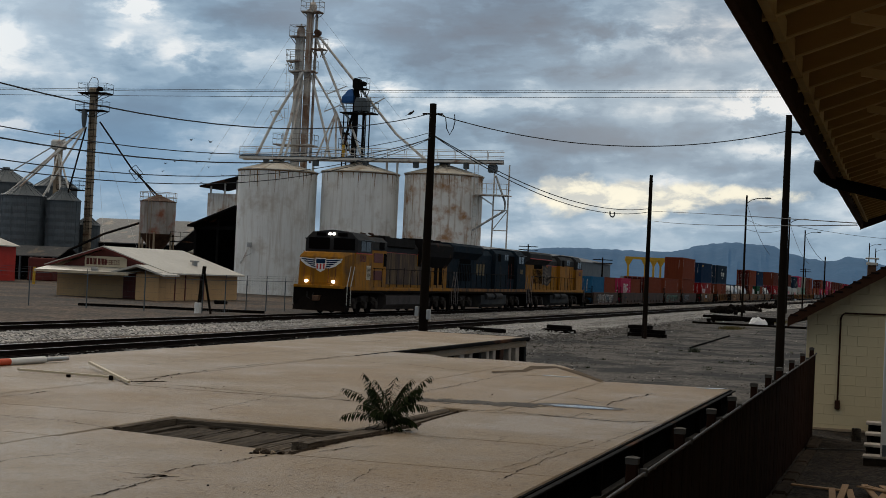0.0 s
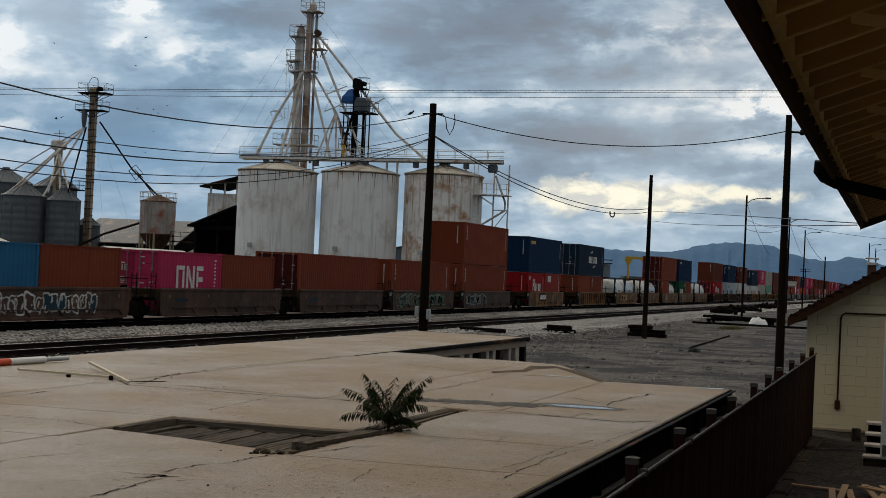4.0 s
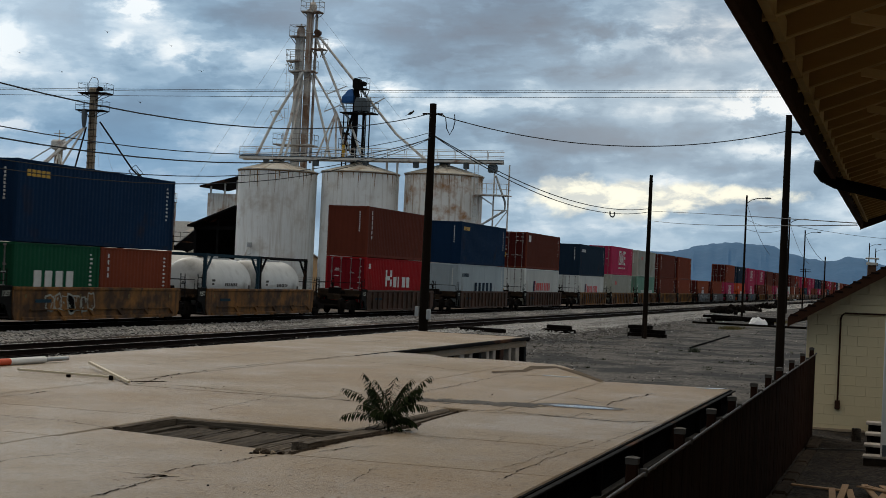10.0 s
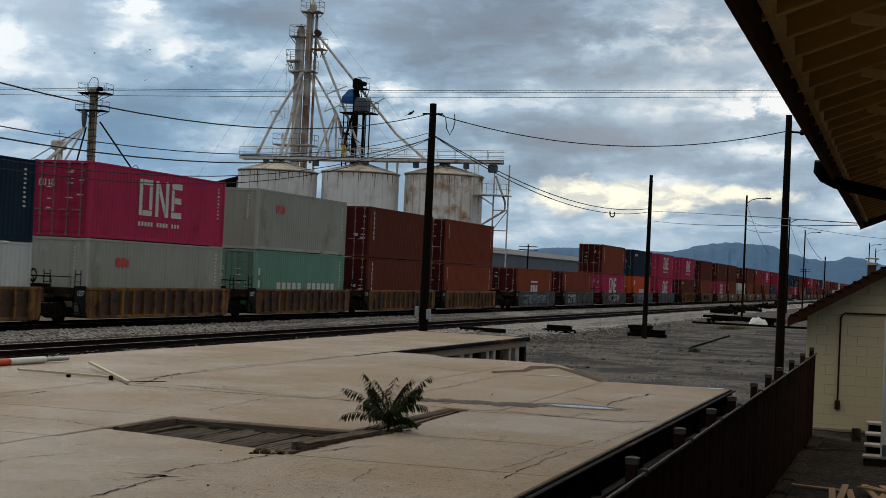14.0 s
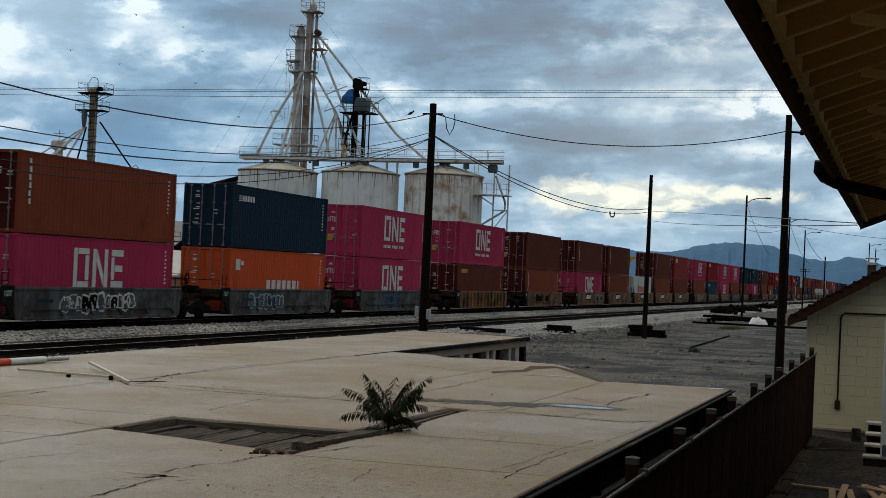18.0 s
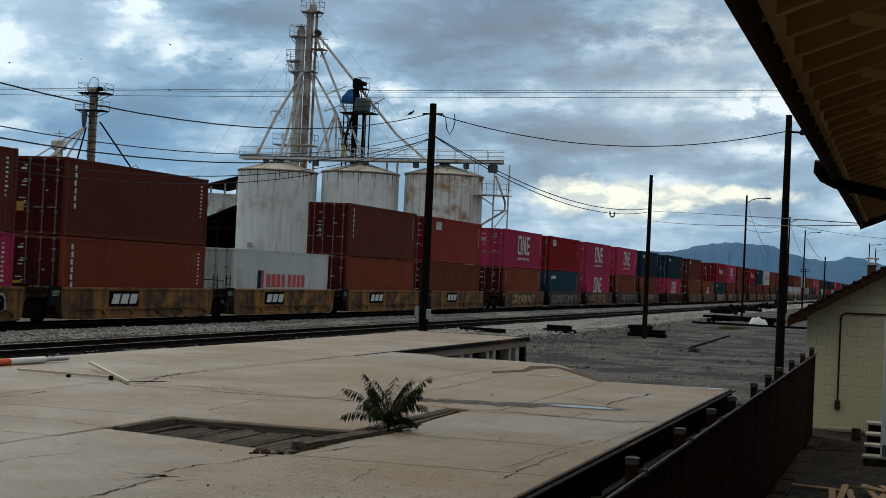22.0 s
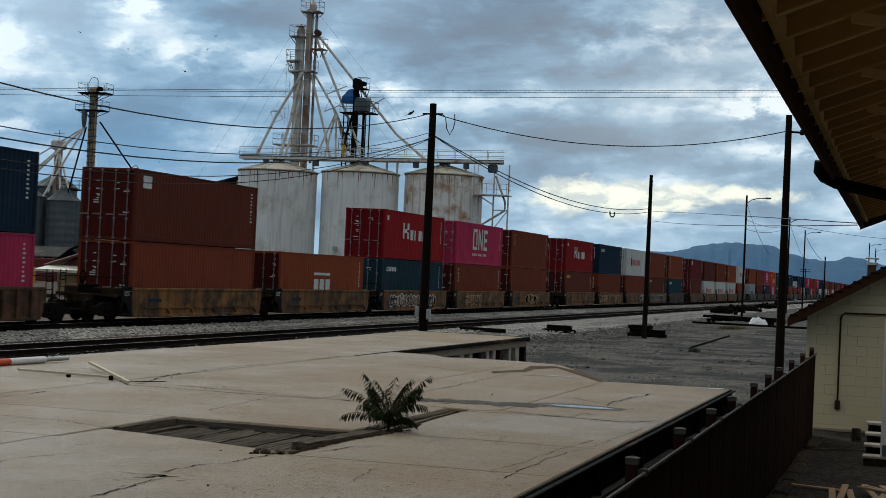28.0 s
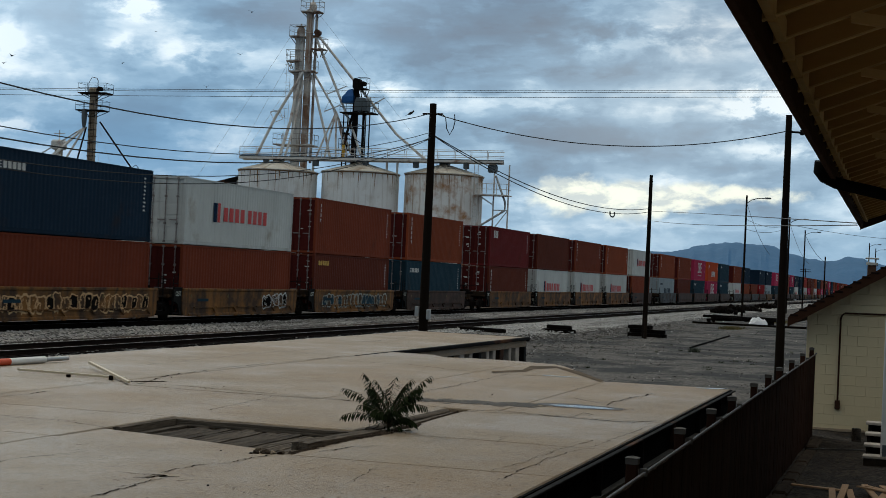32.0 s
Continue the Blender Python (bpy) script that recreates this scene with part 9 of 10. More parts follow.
while s_next < 1500:
    LOADS.append((s_next, far.choice(("well_brown", "well_ochre", "well_grey")), far.choice(("bp", "d", "p", "s", "w", "r1", "n", "o", "q")) + " D", far.choice(("b", "r1", "p", "n", "o", "d", "c", "s", "b", "m"))+ " D" if far.random() < 0.85 else "."))
    k_next += 1
    s_next += 19.7 if k_next % 5 == 0 else 15.5


def build_loads():
    ss = [l[0] for l in LOADS]
    for i, (s, style, low, up) in enumerate(LOADS):
        c = s + 6.096
        before = c - (ss[i - 1] + 6.096) if i else 30
        after = (ss[i + 1] + 6.096) - c if i + 1 < len(ss) else 30
        shared_front, shared_rear = before < 18.9, after < 18.9
        fp = before / 2 if shared_front else 7.75
        rp = after / 2 if shared_rear else 7.75
        ribbed = "ribbed" in style
        colour = style.split()[-1]
        words = {"well_yellow": "mustard yellow", "well_ochre": "dirty ochre", "well_brown": "rusty brown", "well_grey": "dark grey", "well_rust": "rust-red"}[colour]
        car = well_car(colour, ribbed, fp, rp, shared_rear, words + (" ribbed" if ribbed else "") + " steel well car carrying containers")
        RIDERS.append((car, c, 0.0))
        if s in SCRAWL:
            ca, cb, xa, xb = SCRAWL[s]
            graffiti(car, i, xa, xb, ca if cb in DARK_SPRAY else cb, "black" if ca != "black" and cb not in DARK_SPRAY else (cb if cb in DARK_SPRAY else ca))
        if ribbed and -20 < s < 60:
            for k in range(12):
                x = -5.55 + 11.1 * (k + 0.5) / 12
                part("side_panel", cached("well_panel", lambda: Shape().box((-0.38, -1.481, 0.34), (0.38, -1.474, 1.22))), "well_brown", car, "dark brown panel between ribs", at=pose(x, 0, 0))
        if s in PLATES:
            part("plate", Shape().box((-2.9, -1.49, 0.66), (-0.5, -1.478, 1.24)), "black", car, "black name plate")
            for k in range(3):
                part("plate_bar", Shape().extrude([(-2.72 + 0.72 * k, 0.76), (-2.56 + 0.72 * k, 1.14), (-2.0 + 0.72 * k, 1.14), (-2.16 + 0.72 * k, 0.76)], 1, -1.497, -1.491), "offwhite", car, "white block on the plate")
        elif s < 640:
            part("number_bar", Shape().box((-5.0, -1.485, 0.82), (-3.9, -1.474, 0.94)), "slate", car, "dull number bar")
        near = s < 640
        if near and s > -240:
            pl = part("end_plate", cached("end_plate", end_plate_shape), "end_dark", car, "black gusset plate at the well corner", at=pose(-6.44, 0, 0))
            part("lettering", cached("capacity_word", capacity_word), "lightgrey", pl, "stencilled white capacity mark")
        lowh = 2.896
        if low[:2] == "T:":
            shells = {"w": "tank_white", "s": "tank_steel"}
            a, b = low[2:].split(",")
            RIDERS.append(tank(s, LOW, shells[a], "slate" if i % 2 else "maroon_c", "white tank container in a steel frame"))
            RIDERS.append(tank(s + 6.13, LOW, shells[b], "steel_dark", "white tank container in a dark frame"))
            lowh = 2.591
        elif low[:2] == "M:":
            pt, mk, words = KIND["bt"]
            RIDERS.append(container(s, LOW, pt, 6.058, 2.591, mk, True, "short brown shipping container"))
            RIDERS.append(tank(s + 6.13, LOW, "tank_white", "steel_dark", "white tank container in a dark frame"))
            lowh = 2.591
        elif low[:2] == "2:":
            names, end = low[2:].split()
            for k, q in enumerate(names.split(",")):
                pt, mk, words = KIND[q]
                RIDERS.append(container(s + 6.13 * k, LOW, pt, 6.058, 2.591, mk, end == "D", "short " + words, near))
            lowh = 2.591
        else:
            q, end = low.removeprefix("S:").split()
            lowh = 2.591 if low[:2] == "S:" else 2.896
            pt, mk, words = KIND[q]
            RIDERS.append(container(s, LOW, pt, H=lowh, mark=mk, door=end == "D", label=words + " in a well car", detail=near))
        if up != ".":
            q, end = up.split()
            pt, mk, words = KIND[q]
            RIDERS.append(container(s, LOW + lowh + 0.012, pt, mark=mk, door=end == "D", label=words + " stacked on another", detail=near))


build_loads()

# ---- locomotives ----
def wide(outline, x0, x1):
    """A body section: half outline (y, z) from the sill up, mirrored, run from x0 to x1."""
    full = [(y, z) for y, z in outline] + [(-y, z) for y, z in reversed(outline)]
    return Shape().extrude(full, 0, x0, x1)


def three_axle_bogie(parent, x):
    def frame_shape():
        sh = Shape()
        for sy in (-1, 1):
            y0, y1 = sorted((sy * 1.02, sy * 1.20))
            sh.extrude([(-2.35, 0.55), (-2.3, 0.85), (-1.2, 0.92), (-0.6, 1.05), (0.6, 1.05), (1.2, 0.92), (2.3, 0.85), (2.35, 0.55), (1.5, 0.50), (1.1, 0.70), (0.5, 0.70), (0.3, 0.5), (-0.3, 0.5), (-0.5, 0.70), (-1.1, 0.70), (-1.5, 0.50)], 1, y0, y1)
            for ax in (-1.85, 0, 1.85):
                y0, y1 = sorted((sy * 1.18, sy * 1.32))
                sh.box((ax - 0.2, y0, 0.32), (ax + 0.2, y1, 0.72), 0.05)
                for d in (-0.34, 0.34):
                    sh.tube((ax + d, sy * 1.16, 0.5), (ax + d, sy * 1.16, 0.92), 0.1, 8)
            sh.tube((-1.2, sy * 1.28, 0.86), (-0.7, sy * 1.28, 0.86), 0.13, 8).tube((0.7, sy * 1.28, 0.86), (1.2, sy * 1.28, 0.86), 0.13, 8)
        sh.box((-0.5, -1.05, 0.6), (0.5, 1.05, 0.98))
        return sh
    b = part("bogie", cached("loco_bogie", frame_shape), "bogie", parent, "grimy three-axle bogie")
    b.matrix_basis = pose(x, 0, 0)
    for ax in (-1.85, 0, 1.85):
        w = part("wheelset", cached("wheelset", wheelset_shapes), "under", b, "dark steel wheels")
        w.matrix_basis = pose(ax, 0, 0) @ Matrix.Diagonal((1.1, 1, 1.1, 1))


def panel(parent, name, x0, x1, z0, z1, y, mat, label="", d=0.02):
    """A thin raised panel on both long sides."""
    for s in (-1, 1):
        y0, y1 = sorted((s * y, s * (y + d)))
        part(name, Shape().box((x0, y0, z0), (x1, y1, z1), 0.006), mat, parent, label)


def locomotive(s, turn, main, top, kind, label, lit=False):
    """A six-axle diesel; its cab end points to +x before the turn."""
    t = thing("locomotive", label, "locomotive", group="locomotives")
    part("frame", Shape().box((-10.9, -1.54, 1.22), (10.7, 1.54, 1.55), 0.02), "under", t, "black underframe")
    panel(t, "sill_band", -10.7, 10.5, 1.36, 1.56, 1.54, main if main != "loco_blue" else "well_ochre", "coloured sill band")
    part("centre_sill", Shape().box((-10.6, -0.5, 0.85), (10.6, 0.5, 1.25)), "under", t)
    hood_end = 7.0
    part("hood", wide([(0.98, 1.55), (0.98, 3.62)], -10.35, hood_end), main, t, "engine hood")
    part("hood_top", wide([(0.99, 3.60), (1.0, 3.95), (0.72, 4.32), (0.0, 4.36)], -10.3, hood_end), top, t, "dark upper hood")
    if kind == "ge":
        part("radiator_wing", wide([(0.98, 3.55), (1.5, 4.02), (1.5, 4.42), (1.30, 4.58), (0, 4.62)], -11.1, -3.1), top, t, "dark radiator overhang")
        part("wing_edge", Shape().box((-11.05, -1.52, 4.0), (-3.15, -1.49, 4.06)).box((-11.05, 1.49, 4.0), (-3.15, 1.52, 4.06)), "red_paint" if main == "loco_yellow" else top, t)
        part("aux_cab", wide([(1.28, 1.55), (1.28, 3.66)], 1.3, 7.1), main, t)
        part("aux_top", wide([(1.285, 3.64), (1.285, 4.12), (0.98, 4.44), (0, 4.48)], 1.3, 7.1), top, t, "dark upper section")
        panel(t, "window", 3.9, 4.35, 3.72, 4.15, 1.286, "glass_dark", "small dark window")
        panel(t, "window", 4.5, 5.0, 3.72, 4.15, 1.286, "glass_dark", "small dark window")
        panel(t, "window", 2.0, 2.8, 3.6, 4.15, 1.286, "black", "dark grille")
        for k in range(8):
            panel(t, "louvre", -7.6 + 0.42 * k, -7.36 + 0.42 * k, 2.05, 3.2, 0.985, "black", "dark upright louvre")
        panel(t, "intake", -7.4, -4.6, 3.25, 3.60, 0.985, "black", "dark intake screen")
        part("exhaust", Shape().box((-2.6, -0.5, 4.3), (-1.4, 0.5, 4.62), 0.06), "steel_dark", t, "exhaust stack")
        part("horn", Shape().tube((-2.9, -0.3, 4.55), (-2.2, -0.3, 4.62), 0.09, 8, 0.05).tube((-2.9, 0.1, 4.55), (-2.2, 0.1, 4.62), 0.09, 8, 0.05), "steel_dark", t, "air horn")
        panel(t, "door", *((5.1, 6.9, 2.35, 4.05) if main == "loco_blue" else (5.2, 6.0, 1.7, 3.4)), 1.285, "black" if main == "loco_blue" else main, "side door")
        panel(t, "door_frame", 5.15, 5.19, 1.6, 3.5, 1.30, "maroon")
        panel(t, "door_frame", 6.02, 6.06, 1.6, 3.5, 1.30, "maroon")
    else:
        part("radiator_wing", wide([(0.985, 2.85), (1.50, 3.55), (1.52, 4.30), (1.35, 4.45), (0, 4.50)], -9.6, -3.4), "steel_dark", t, "black flared radiator section")
        part("brake_hatch", wide([(0.98, 3.9), (1.2, 4.0), (1.1, 4.5), (0, 4.54)], -2.2, 3.6), "steel_dark", t, "black upper hatch")
        part("fan", Shape().lathe([(0.75, 4.45), (0.75, 4.66), (0.1, 4.68)], 18, (-9.0, 0)).lathe([(0.75, 4.45), (0.75, 4.66), (0.1, 4.68)], 18, (-7.2, 0)).lathe([(0.75, 4.45), (0.75, 4.66), (0.1, 4.68)], 18, (-5.4, 0)), "steel_dark", t, "round roof fans")
        part("aux_cab", wide([(1.3, 1.55), (1.3, 3.66)], 3.7, 7.1), main, t)
        part("aux_top", wide([(1.30, 3.64), (1.30, 4.15), (1.0, 4.42), (0, 4.46)], 3.7, 7.1), top, t)
        panel(t, "grille", 4.4, 6.0, 2.95, 3.5, 1.306, "maroon", "dark red intake grille")
        panel(t, "grille", 4.4, 6.0, 1.95, 2.5, 1.306, "maroon", "dark red intake grille")
        panel(t, "grille", 3.75, 4.25, 2.75, 3.5, 1.306, "black", "dark intake grille")
        panel(t, "window", 4.2, 5.1, 3.72, 4.15, 1.306, "black", "dark screen")
        for k in range(2):
            panel(t, "door", -8.9 + 1.1 * k, -8.2 + 1.1 * k, 1.75, 3.2, 0.985, "black", "dark access door")
        panel(t, "cab_vent", 7.2, 7.9, 1.95, 2.75, 1.545, "cream", "cream louvred door")
        for k in range(9):
            panel(t, "vent_slat", 7.28, 7.82, 2.05 + 0.07 * k, 2.08 + 0.07 * k, 1.567, "wood_grey")
        part("exhaust", Shape().box((0.4, -0.4, 4.4), (1.6, 0.4, 4.62), 0.06), "steel_dark", t, "exhaust stack")
        part("horn", Shape().tube((3.2, -0.3, 4.6), (3.9, -0.3, 4.66), 0.09, 8, 0.05).tube((3.2, 0.2, 4.6), (3.9, 0.2, 4.66), 0.09, 8, 0.05), "steel_dark", t, "air horn")
    if main == "loco_yellow":
        panel(t, "stripe", -10.35, 6.95, 3.56, 3.62, 0.982, "red_paint", "thin red dividing stripe", 0.012)
        panel(t, "stripe", 7.0, 9.7, 3.38, 3.43, 1.548, "red_paint", "thin red dividing stripe", 0.012)
    for k in range(5):
        panel(t, "latch", -9.2 + 2.1 * k, -9.08 + 2.1 * k, 2.5, 2.75, 0.99, "steel_dark", d=0.02)
    # doors along the hood
    for k in range(10):
        x = -10.0 + 1.05 * k
        if kind == "emd" and x < -6.6:
            continue
        panel(t, "hood_door", x, x + 0.9, 1.75, 3.45, 0.98, main, d=0.012)
    # cab
    part("cab", wide([(1.54, 1.55), (1.54, 3.42)], 7.0, 9.75), main, t, "cab lower body")
    part("cab_top", wide([(1.545, 3.40), (1.545, 4.12), (1.15, 4.52), (0, 4.60)], 7.0, 9.45), top, t, "dark cab roof and window band")
    part("cab_roof", wide([(1.10, 4.525), (0.0, 4.66)], 7.1, 9.4), "galv_dull" if main == "loco_blue" else top, t)
    for x0, x1 in ((7.35, 8.1), (8.2, 8.95)):
        panel(t, "window", x0, x1, 3.52, 4.10, 1.546, "glass_dark", "dark cab side window")
    panel(t, "sunshade", 7.3, 9.0, 4.12, 4.17, 1.55, "galv_dull", "grey sunshade", 0.22)
    for y0, y1 in ((-1.35, -0.12), (0.12, 1.35)):
        part("windscreen", Shape().box((9.44, y0, 3.56), (9.49, y1, 4.20), 0.01), "black", t, "dark windscreen")
    nose = Shape()
    x0, x1 = 9.7, 11.0
    nose.add([(x0, -1.52, 1.55), (x0, 1.52, 1.55), (x0, 1.52, 3.42), (x0, -1.52, 3.42), (x1, -1.28, 1.55), (x1, 1.28, 1.55), (x1, 1.24, 3.12), (x1, -1.24, 3.12), (x1 - 0.22, 1.12, 3.36), (x1 - 0.22, -1.12, 3.36)],
             [(0, 3, 2, 1), (0, 1, 5, 4), (0, 4, 7, 9, 3), (1, 2, 8, 6, 5), (4, 5, 6, 7), (7, 6, 8, 9), (9, 8, 2, 3)])
    part("nose", nose, main, t, "tapered nose")
    part("nose_door", Shape().box((10.99, -0.35, 1.7), (11.02, 0.35, 2.9), 0.01), main, t, "nose door")
    part("anticlimber", Shape().box((10.95, -1.45, 1.42), (11.25, 1.45, 1.58), 0.02), main, t, "ledge below the nose")
    for y in (-0.9, -0.5, 0.5, 0.9):
        part("grab_iron", Shape().path([(11.02, y, 1.7), (11.14, y, 1.75), (11.14, y, 2.5), (11.02, y, 2.55)], 0.02, 5), "maroon", t, "dark grab iron")
    part("number_board", Shape().box((9.42, -0.9, 4.30), (9.50, -0.35, 4.48)).box((9.42, 0.35, 4.30), (9.50, 0.9, 4.48)), "black", t, "dark number boards")
    part("plough", Shape().add([(10.9, -1.45, 1.0), (11.35, 0, 1.0), (10.9, 1.45, 1.0), (11.1, -1.5, 0.2), (11.75, 0, 0.2), (11.1, 1.5, 0.2), (10.7, -1.5, 0.2), (10.7, 1.5, 0.2), (10.7, -1.4, 1.0), (10.7, 1.4, 1.0)],
                               [(0, 1, 4, 3), (1, 2, 5, 4), (8, 9, 2, 1, 0), (6, 3, 4, 5, 7), (0, 3, 6, 8), (2, 9, 7, 5), (8, 6, 7, 9)]), "under", t, "dark snow plough")
    for x in (-11.0, 11.0):
        sx = 1 if x > 0 else -1
        part("pilot", Shape().box((x - 0.25, -1.5, 0.5), (x + 0.1, 1.5, 1.5), 0.03), "under", t)
        part("coupler", Shape().box((x - 0.1, -0.18, 0.72), (x + sx * 0.55 + 0.12, 0.18, 1.02), 0.04) if sx > 0 else Shape().box((x - 0.67, -0.18, 0.72), (x + 0.1, 0.18, 1.02), 0.04), "steel_rust", t, "rusty coupler")
        part("hose", Shape().path([(x + sx * 0.1, -0.7, 1.2), (x + sx * 0.3, -0.6, 0.9), (x + sx * 0.3, -0.4, 0.8), (x + sx * 0.12, -0.3, 1.15)], 0.025, 6), "wire", t, "black air hose")
        for sy in (-1, 1):
            st = part("steps", Shape().box((x - 0.55 * (sx > 0), sy * 1.5 - 0.05, 0.4), (x + 0.55 * (sx < 0), sy * 1.5 + 0.05, 0.46)).box((x - 0.55 * (sx > 0), sy * 1.5 - 0.05, 0.72), (x + 0.55 * (sx < 0), sy * 1.5 + 0.05, 0.78)).box((x - 0.55 * (sx > 0), sy * 1.5 - 0.05, 1.04), (x + 0.55 * (sx < 0), sy * 1.5 + 0.05, 1.1)), "steel_dark", t, "dark steps")
            part("grab_rail", Shape().path([(x - sx * 0.05, sy * 1.56, 0.5), (x - sx * 0.05, sy * 1.56, 1.6), (x - sx * 0.6, sy * 1.53, 2.65)], 0.02, 6), "offwhite" if lit and sx > 0 else "rod", t, "pale grab rail")
            part("grab_rail", Shape().path([(x - sx * 0.62, sy * 1.56, 0.5), (x - sx * 0.62, sy * 1.56, 1.6), (x - sx * 1.2, sy * 1.53, 2.65)], 0.02, 6), "offwhite" if lit and sx > 0 else "rod", t, "pale grab rail")
    # walkway railing
    for sy in (-1, 1):
        part("handrail", Shape().path([(-10.4, sy * 1.5, 2.62), (6.6, sy * 1.5, 2.62)], 0.02, 6), "steel_dark", t)
        for k in range(13):
            x = -10.2 + 1.38 * k
            part("stanchion", Shape().tube((x, sy * 1.5, 1.5), (x, sy * 1.5, 2.62), 0.018, 6), "steel_dark", t)
    # underside
    if kind == "ge":
        part("fuel_tank", Shape().extrude([(-1.5, 0.45), (-1.2, 0.22), (1.2, 0.22), (1.5, 0.45), (1.5, 1.1), (-1.5, 1.1)], 0, -3.2, 4.0), "loco_grey", t, "grey fuel tank")
        for x in (-2.2, 0.4):
            part("air_tank", Shape().tube((x, -1.5, 1.02), (x + 2.0, -1.5, 1.02), 0.22, 12), "loco_grey", t, "grey air reservoir", True)
            part("air_tank", Shape().tube((x, 1.5, 1.02), (x + 2.0, 1.5, 1.02), 0.22, 12), "loco_grey", t, "grey air reservoir", True)
    else:
        part("fuel_tank", Shape().extrude([(-1.5, 0.55), (-1.15, 0.24), (1.15, 0.24), (1.5, 0.55), (1.5, 1.05), (1.2, 1.22), (-1.2, 1.22), (-1.5, 1.05)], 0, -3.4, 4.0), "tank_dusty", t, "long grey fuel tank")
    three_axle_bogie(t, -7.0)
    three_axle_bogie(t, 7.0)
    # painted emblems as plain shapes, and bars for numbers
    if main == "loco_yellow":
        for sy in (-1, 1):
            if kind == "emd":
                part("peeled_panel", Shape().box((-3.2, min(sy * 0.995, sy * 1.006), 1.72), (3.65, max(sy * 0.995, sy * 1.006), 3.6)), "peeled", t, "peeling streaked paint with a ruined emblem")
                part("peeled_panel", Shape().box((-6.4, min(sy * 0.995, sy * 1.006), 1.72), (-3.25, max(sy * 0.995, sy * 1.006), 2.9)), "peeled", t, "peeling streaked paint")
                for k in range(4):
                    part("number_bar", Shape().box((8.05 + 0.28 * k, min(sy * 1.546, sy * 1.556), 2.95), (8.24 + 0.28 * k, max(sy * 1.546, sy * 1.556), 3.32)), "maroon", t, "red number bar")
                continue
            flag = Shape()
            xf, yf = -4.3, sy * 1.004
            pale = Shape()
            for k in range(11):
                pts = []
                for i in range(17):
                    u = i / 16
                    pts.append((xf + 3.3 * u + 0.05 * math.sin(k * 2.1), 1.85 + 0.152 * k + 0.11 * math.sin(u * 7.5 + 0.5) + (0.22 * u if k < 4 else 0)))
                (flag if k % 2 == 0 else pale).add([(x, yf, z) for x, z in pts] + [(x, yf, z + 0.152) for x, z in pts], [(i, i + 1, 18 + i, 17 + i) for i in range(16)])
            em = part("emblem", flag, "faded_grey", t, "faded grey striped emblem")
            part("pale_stripe", pale, "faded_white", em, "dirty white stripes")
            part("canton", Shape().box((xf + 1.9, min(yf, yf + sy * 0.008), 2.72), (xf + 3.3, max(yf, yf + sy * 0.008), 3.56)), "faded_grey", em, "dark corner field")
            for k in range(4):
                part("number_bar", Shape().box((8.05 + 0.28 * k, min(sy * 1.546, sy * 1.556), 2.85), (8.24 + 0.28 * k, max(sy * 1.546, sy * 1.556), 3.2)), "maroon", t, "red number bar")
        if lit:
            for sg in (-1, 1):
                back = part("wing", Shape().extrude([(sg * 0.2, 2.50), (sg * 0.2, 2.98), (sg * 1.24, 3.06), (sg * 1.16, 2.86), (sg * 0.85, 2.62), (sg * 0.5, 2.50)], 0, 11.005, 11.022), "white", t, "white outlined wing")
                for k in range(4):
                    z = 2.95 - 0.115 * k
                    part("wing_bar", Shape().extrude([(sg * 0.26, z - 0.075), (sg * 0.26, z), (sg * (1.16 - 0.18 * k), z + 0.06), (sg * (1.10 - 0.18 * k), z - 0.015)], 0, 11.023, 11.03), "royal", back, "blue wing bar")
            part("shield", Shape().extrude([(-0.30, 3.05), (0.30, 3.05), (0.33, 2.70), (0.24, 2.42), (0.0, 2.28), (-0.24, 2.42), (-0.33, 2.70)], 0, 11.031, 11.045), "white", t, "white shield emblem")
            part("shield_field", Shape().box((11.046, -0.27, 2.76), (11.052, 0.27, 3.0), 0.002), "royal", t, "blue shield field")
            for k in range(3):
                part("shield_stripe", Shape().box((11.046, -0.235 + 0.19 * k, 2.45), (11.052, -0.145 + 0.19 * k, 2.74)), "red_paint", t)
    else:
        for k in range(3):
            panel(t, "emblem_block", -3.0 + 0.84 * k, -2.5 + 0.84 * k, 2.5, 3.3, 0.995, "faded_yellow", "faded yellow letter block")
        for k in range(3):
            part("number_bar", Shape().box((8.0 + 0.3 * k, -1.556, 2.75), (8.22 + 0.3 * k, -1.546, 3.1)), "faded_yellow", t, "faded yellow number bar")
    lens = "lamp_glow" if lit else "glass_dark"
    for y in (-0.12, 0.12):
        part("headlight", Shape().tube((9.44, y, 4.42), (9.54, y, 4.42), 0.07, 14), lens, t, "lit twin headlight" if lit else "unlit headlight")
    for y in (-0.78, 0.78):
        part("ditch_light", Shape().tube((11.0, y, 1.78), (11.14, y, 1.78), 0.075, 14), lens, t, "lit ditch light" if lit else "unlit ditch light")
    RIDERS.append((t, s, 0.0, turn))
    return t


locomotive(-337.0, 180, "loco_yellow", "loco_grey", "emd", "dirty yellow and grey diesel locomotive with lit headlights", True)
locomotive(-316.6, 0, "loco_blue", "loco_blue", "ge", "dark blue diesel locomotive with faded yellow marks")
locomotive(-294.2, 0, "loco_yellow", "loco_grey", "ge", "yellow and grey diesel locomotive with a faded striped emblem")


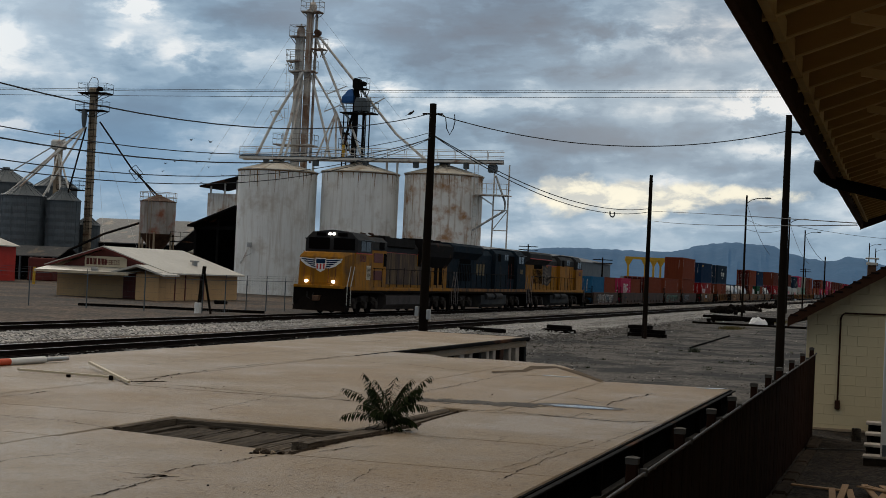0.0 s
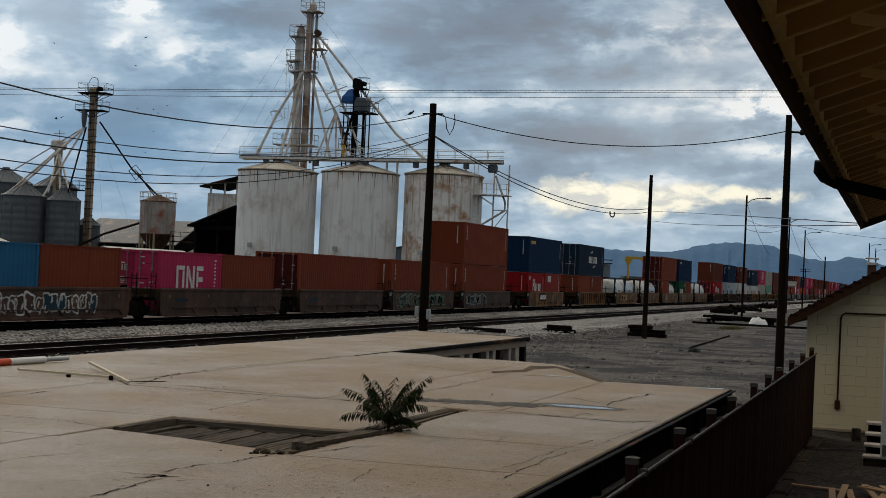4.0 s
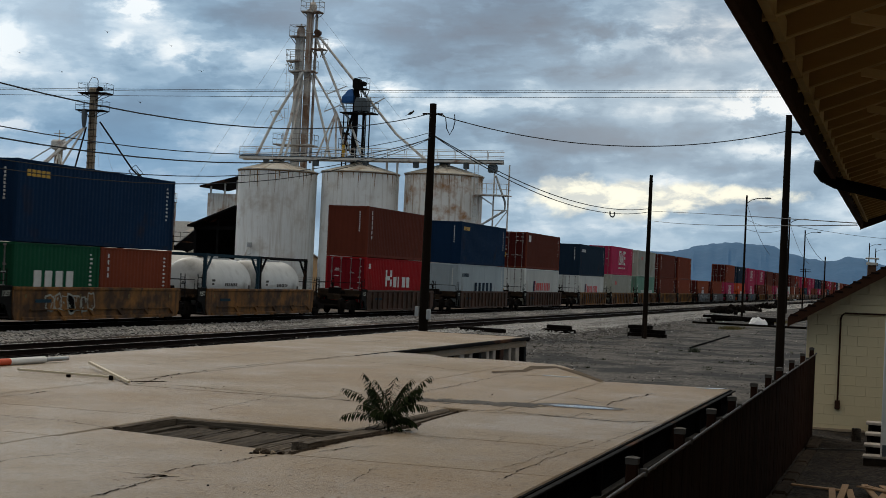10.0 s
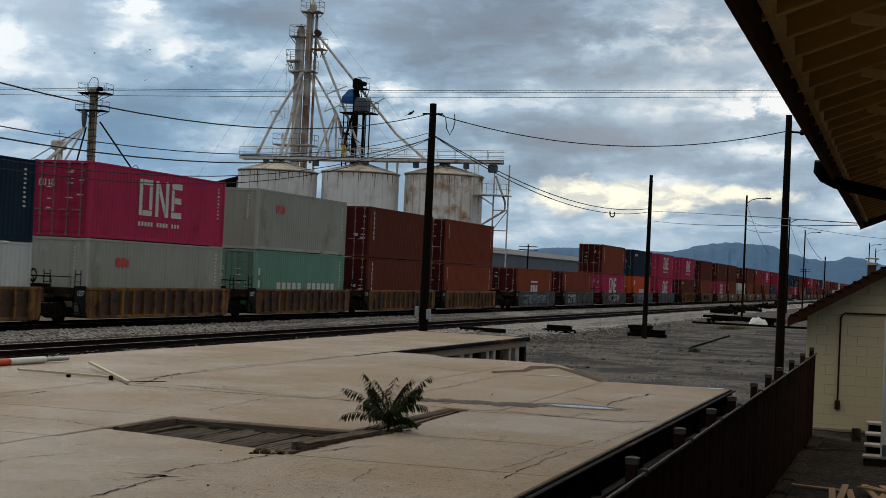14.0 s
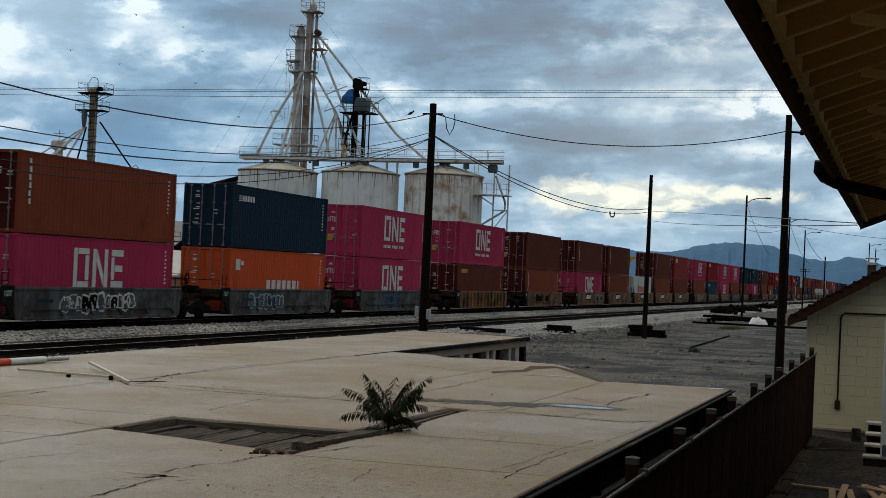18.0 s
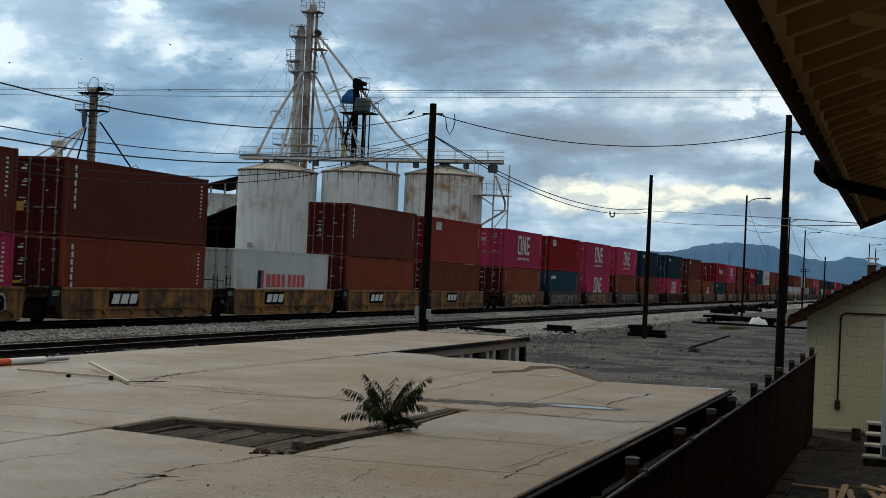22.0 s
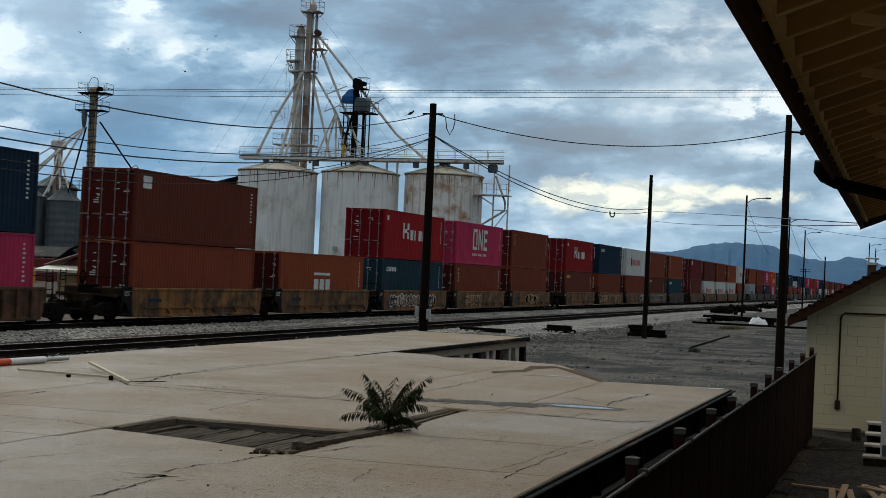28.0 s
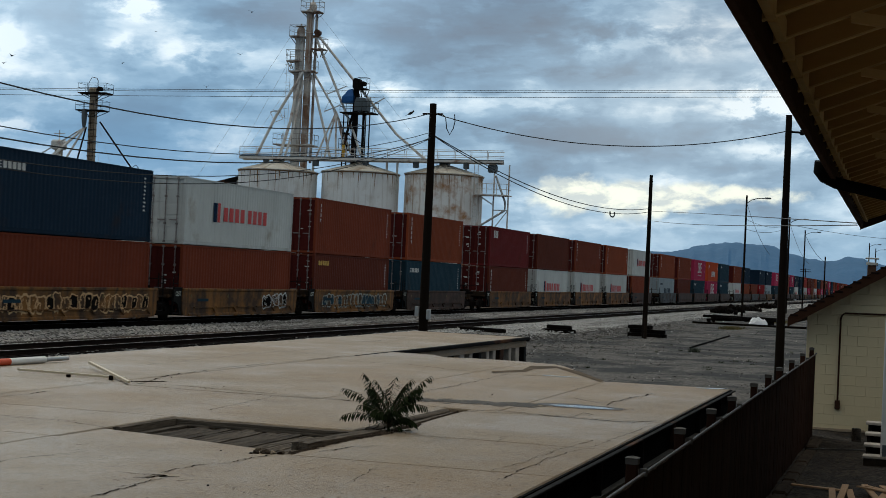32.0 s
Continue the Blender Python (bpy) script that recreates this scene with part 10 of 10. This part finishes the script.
# ---- birds in flight ----
def flying_bird():
    t = thing("flying_bird", "small dark bird gliding over the yard", "bird", group="birds in flight")
    b = Shape().lathe([(0.001, -0.09), (0.025, -0.06), (0.032, 0.0), (0.024, 0.06), (0.001, 0.09)], 8)
    part("body", Shape().add([(p[2], p[1], p[0]) for p in b.v], b.f), "bird", t, smooth=True)
    for s in (-1, 1):
        part("wing", Shape().add([(0.04, s * 0.02, 0.01), (-0.05, s * 0.02, 0.01), (0.03, s * 0.09, 0.055), (-0.04, s * 0.09, 0.05), (-0.03, s * 0.17, 0.075), (-0.06, s * 0.16, 0.07)], [(0, 1, 3, 2), (2, 3, 5, 4)]), "bird", t)
    part("tail", Shape().add([(-0.08, -0.012, 0.0), (-0.08, 0.012, 0.0), (-0.15, 0.03, 0.0), (-0.15, -0.03, 0.0)], [(0, 1, 2, 3)]), "bird", t)
    return t


BIRDS = [flying_bird() for _ in range(13)]

# ---- what moves ----
def train_shift(t):
    """How far the train has run, from its place at 16 s."""
    return 0.48 + 26.9358 * (t - 16) + 0.00303 * (t - 16) ** 2


def motions():
    times = (0.0, 4.0, 8.0, 12.0, 16.0, 20.0, 24.0, 28.0, 32.0)
    for ob, x, z, *turn in RIDERS:
        walk(ob, [(t, pose(x - train_shift(t), MAIN_Y, z, 0, 0, turn[0] if turn else 0)) for t in times])

    # a small flock rises from the yard and scatters in slow circles
    r = random.Random(5)
    for ob in BIRDS:
        da, de, ph, per, rad, dist = r.gauss(0, 0.9), r.gauss(0, 0.5), r.uniform(0, 6.28), r.uniform(8, 13), r.uniform(0.6, 2.2), r.uniform(85, 120)

        def place(t):
            grow = 0.7 + 0.28 * min(t, 12)
            az = 25.2 + 8 * (1 - math.exp(-t / 4.5)) - 6.0 * (1 - math.exp(-t / 9)) + da * grow + rad * min(1, t / 5) * math.cos(ph + math.tau * t / per)
            el = 3.5 + 3.6 * (1 - math.exp(-t / 6)) + de * grow + 0.35 * rad * min(1, t / 5) * math.sin(ph + math.tau * t / per)
            d = dist + 14 * math.sin(ph + math.tau * t / per)
            a, e = radians(az), radians(el)
            return Vector((d * math.cos(a) * math.cos(e), d * math.sin(a) * math.cos(e), 2.5 + d * math.sin(e)))
        rows = []
        for k in range(33):
            v = place(k + 0.2) - place(k - 0.2 if k else 0)
            rows.append((float(k), pose(*place(k), 0, 0, math.degrees(math.atan2(v.y, v.x)))))
        walk(ob, rows)


motions()
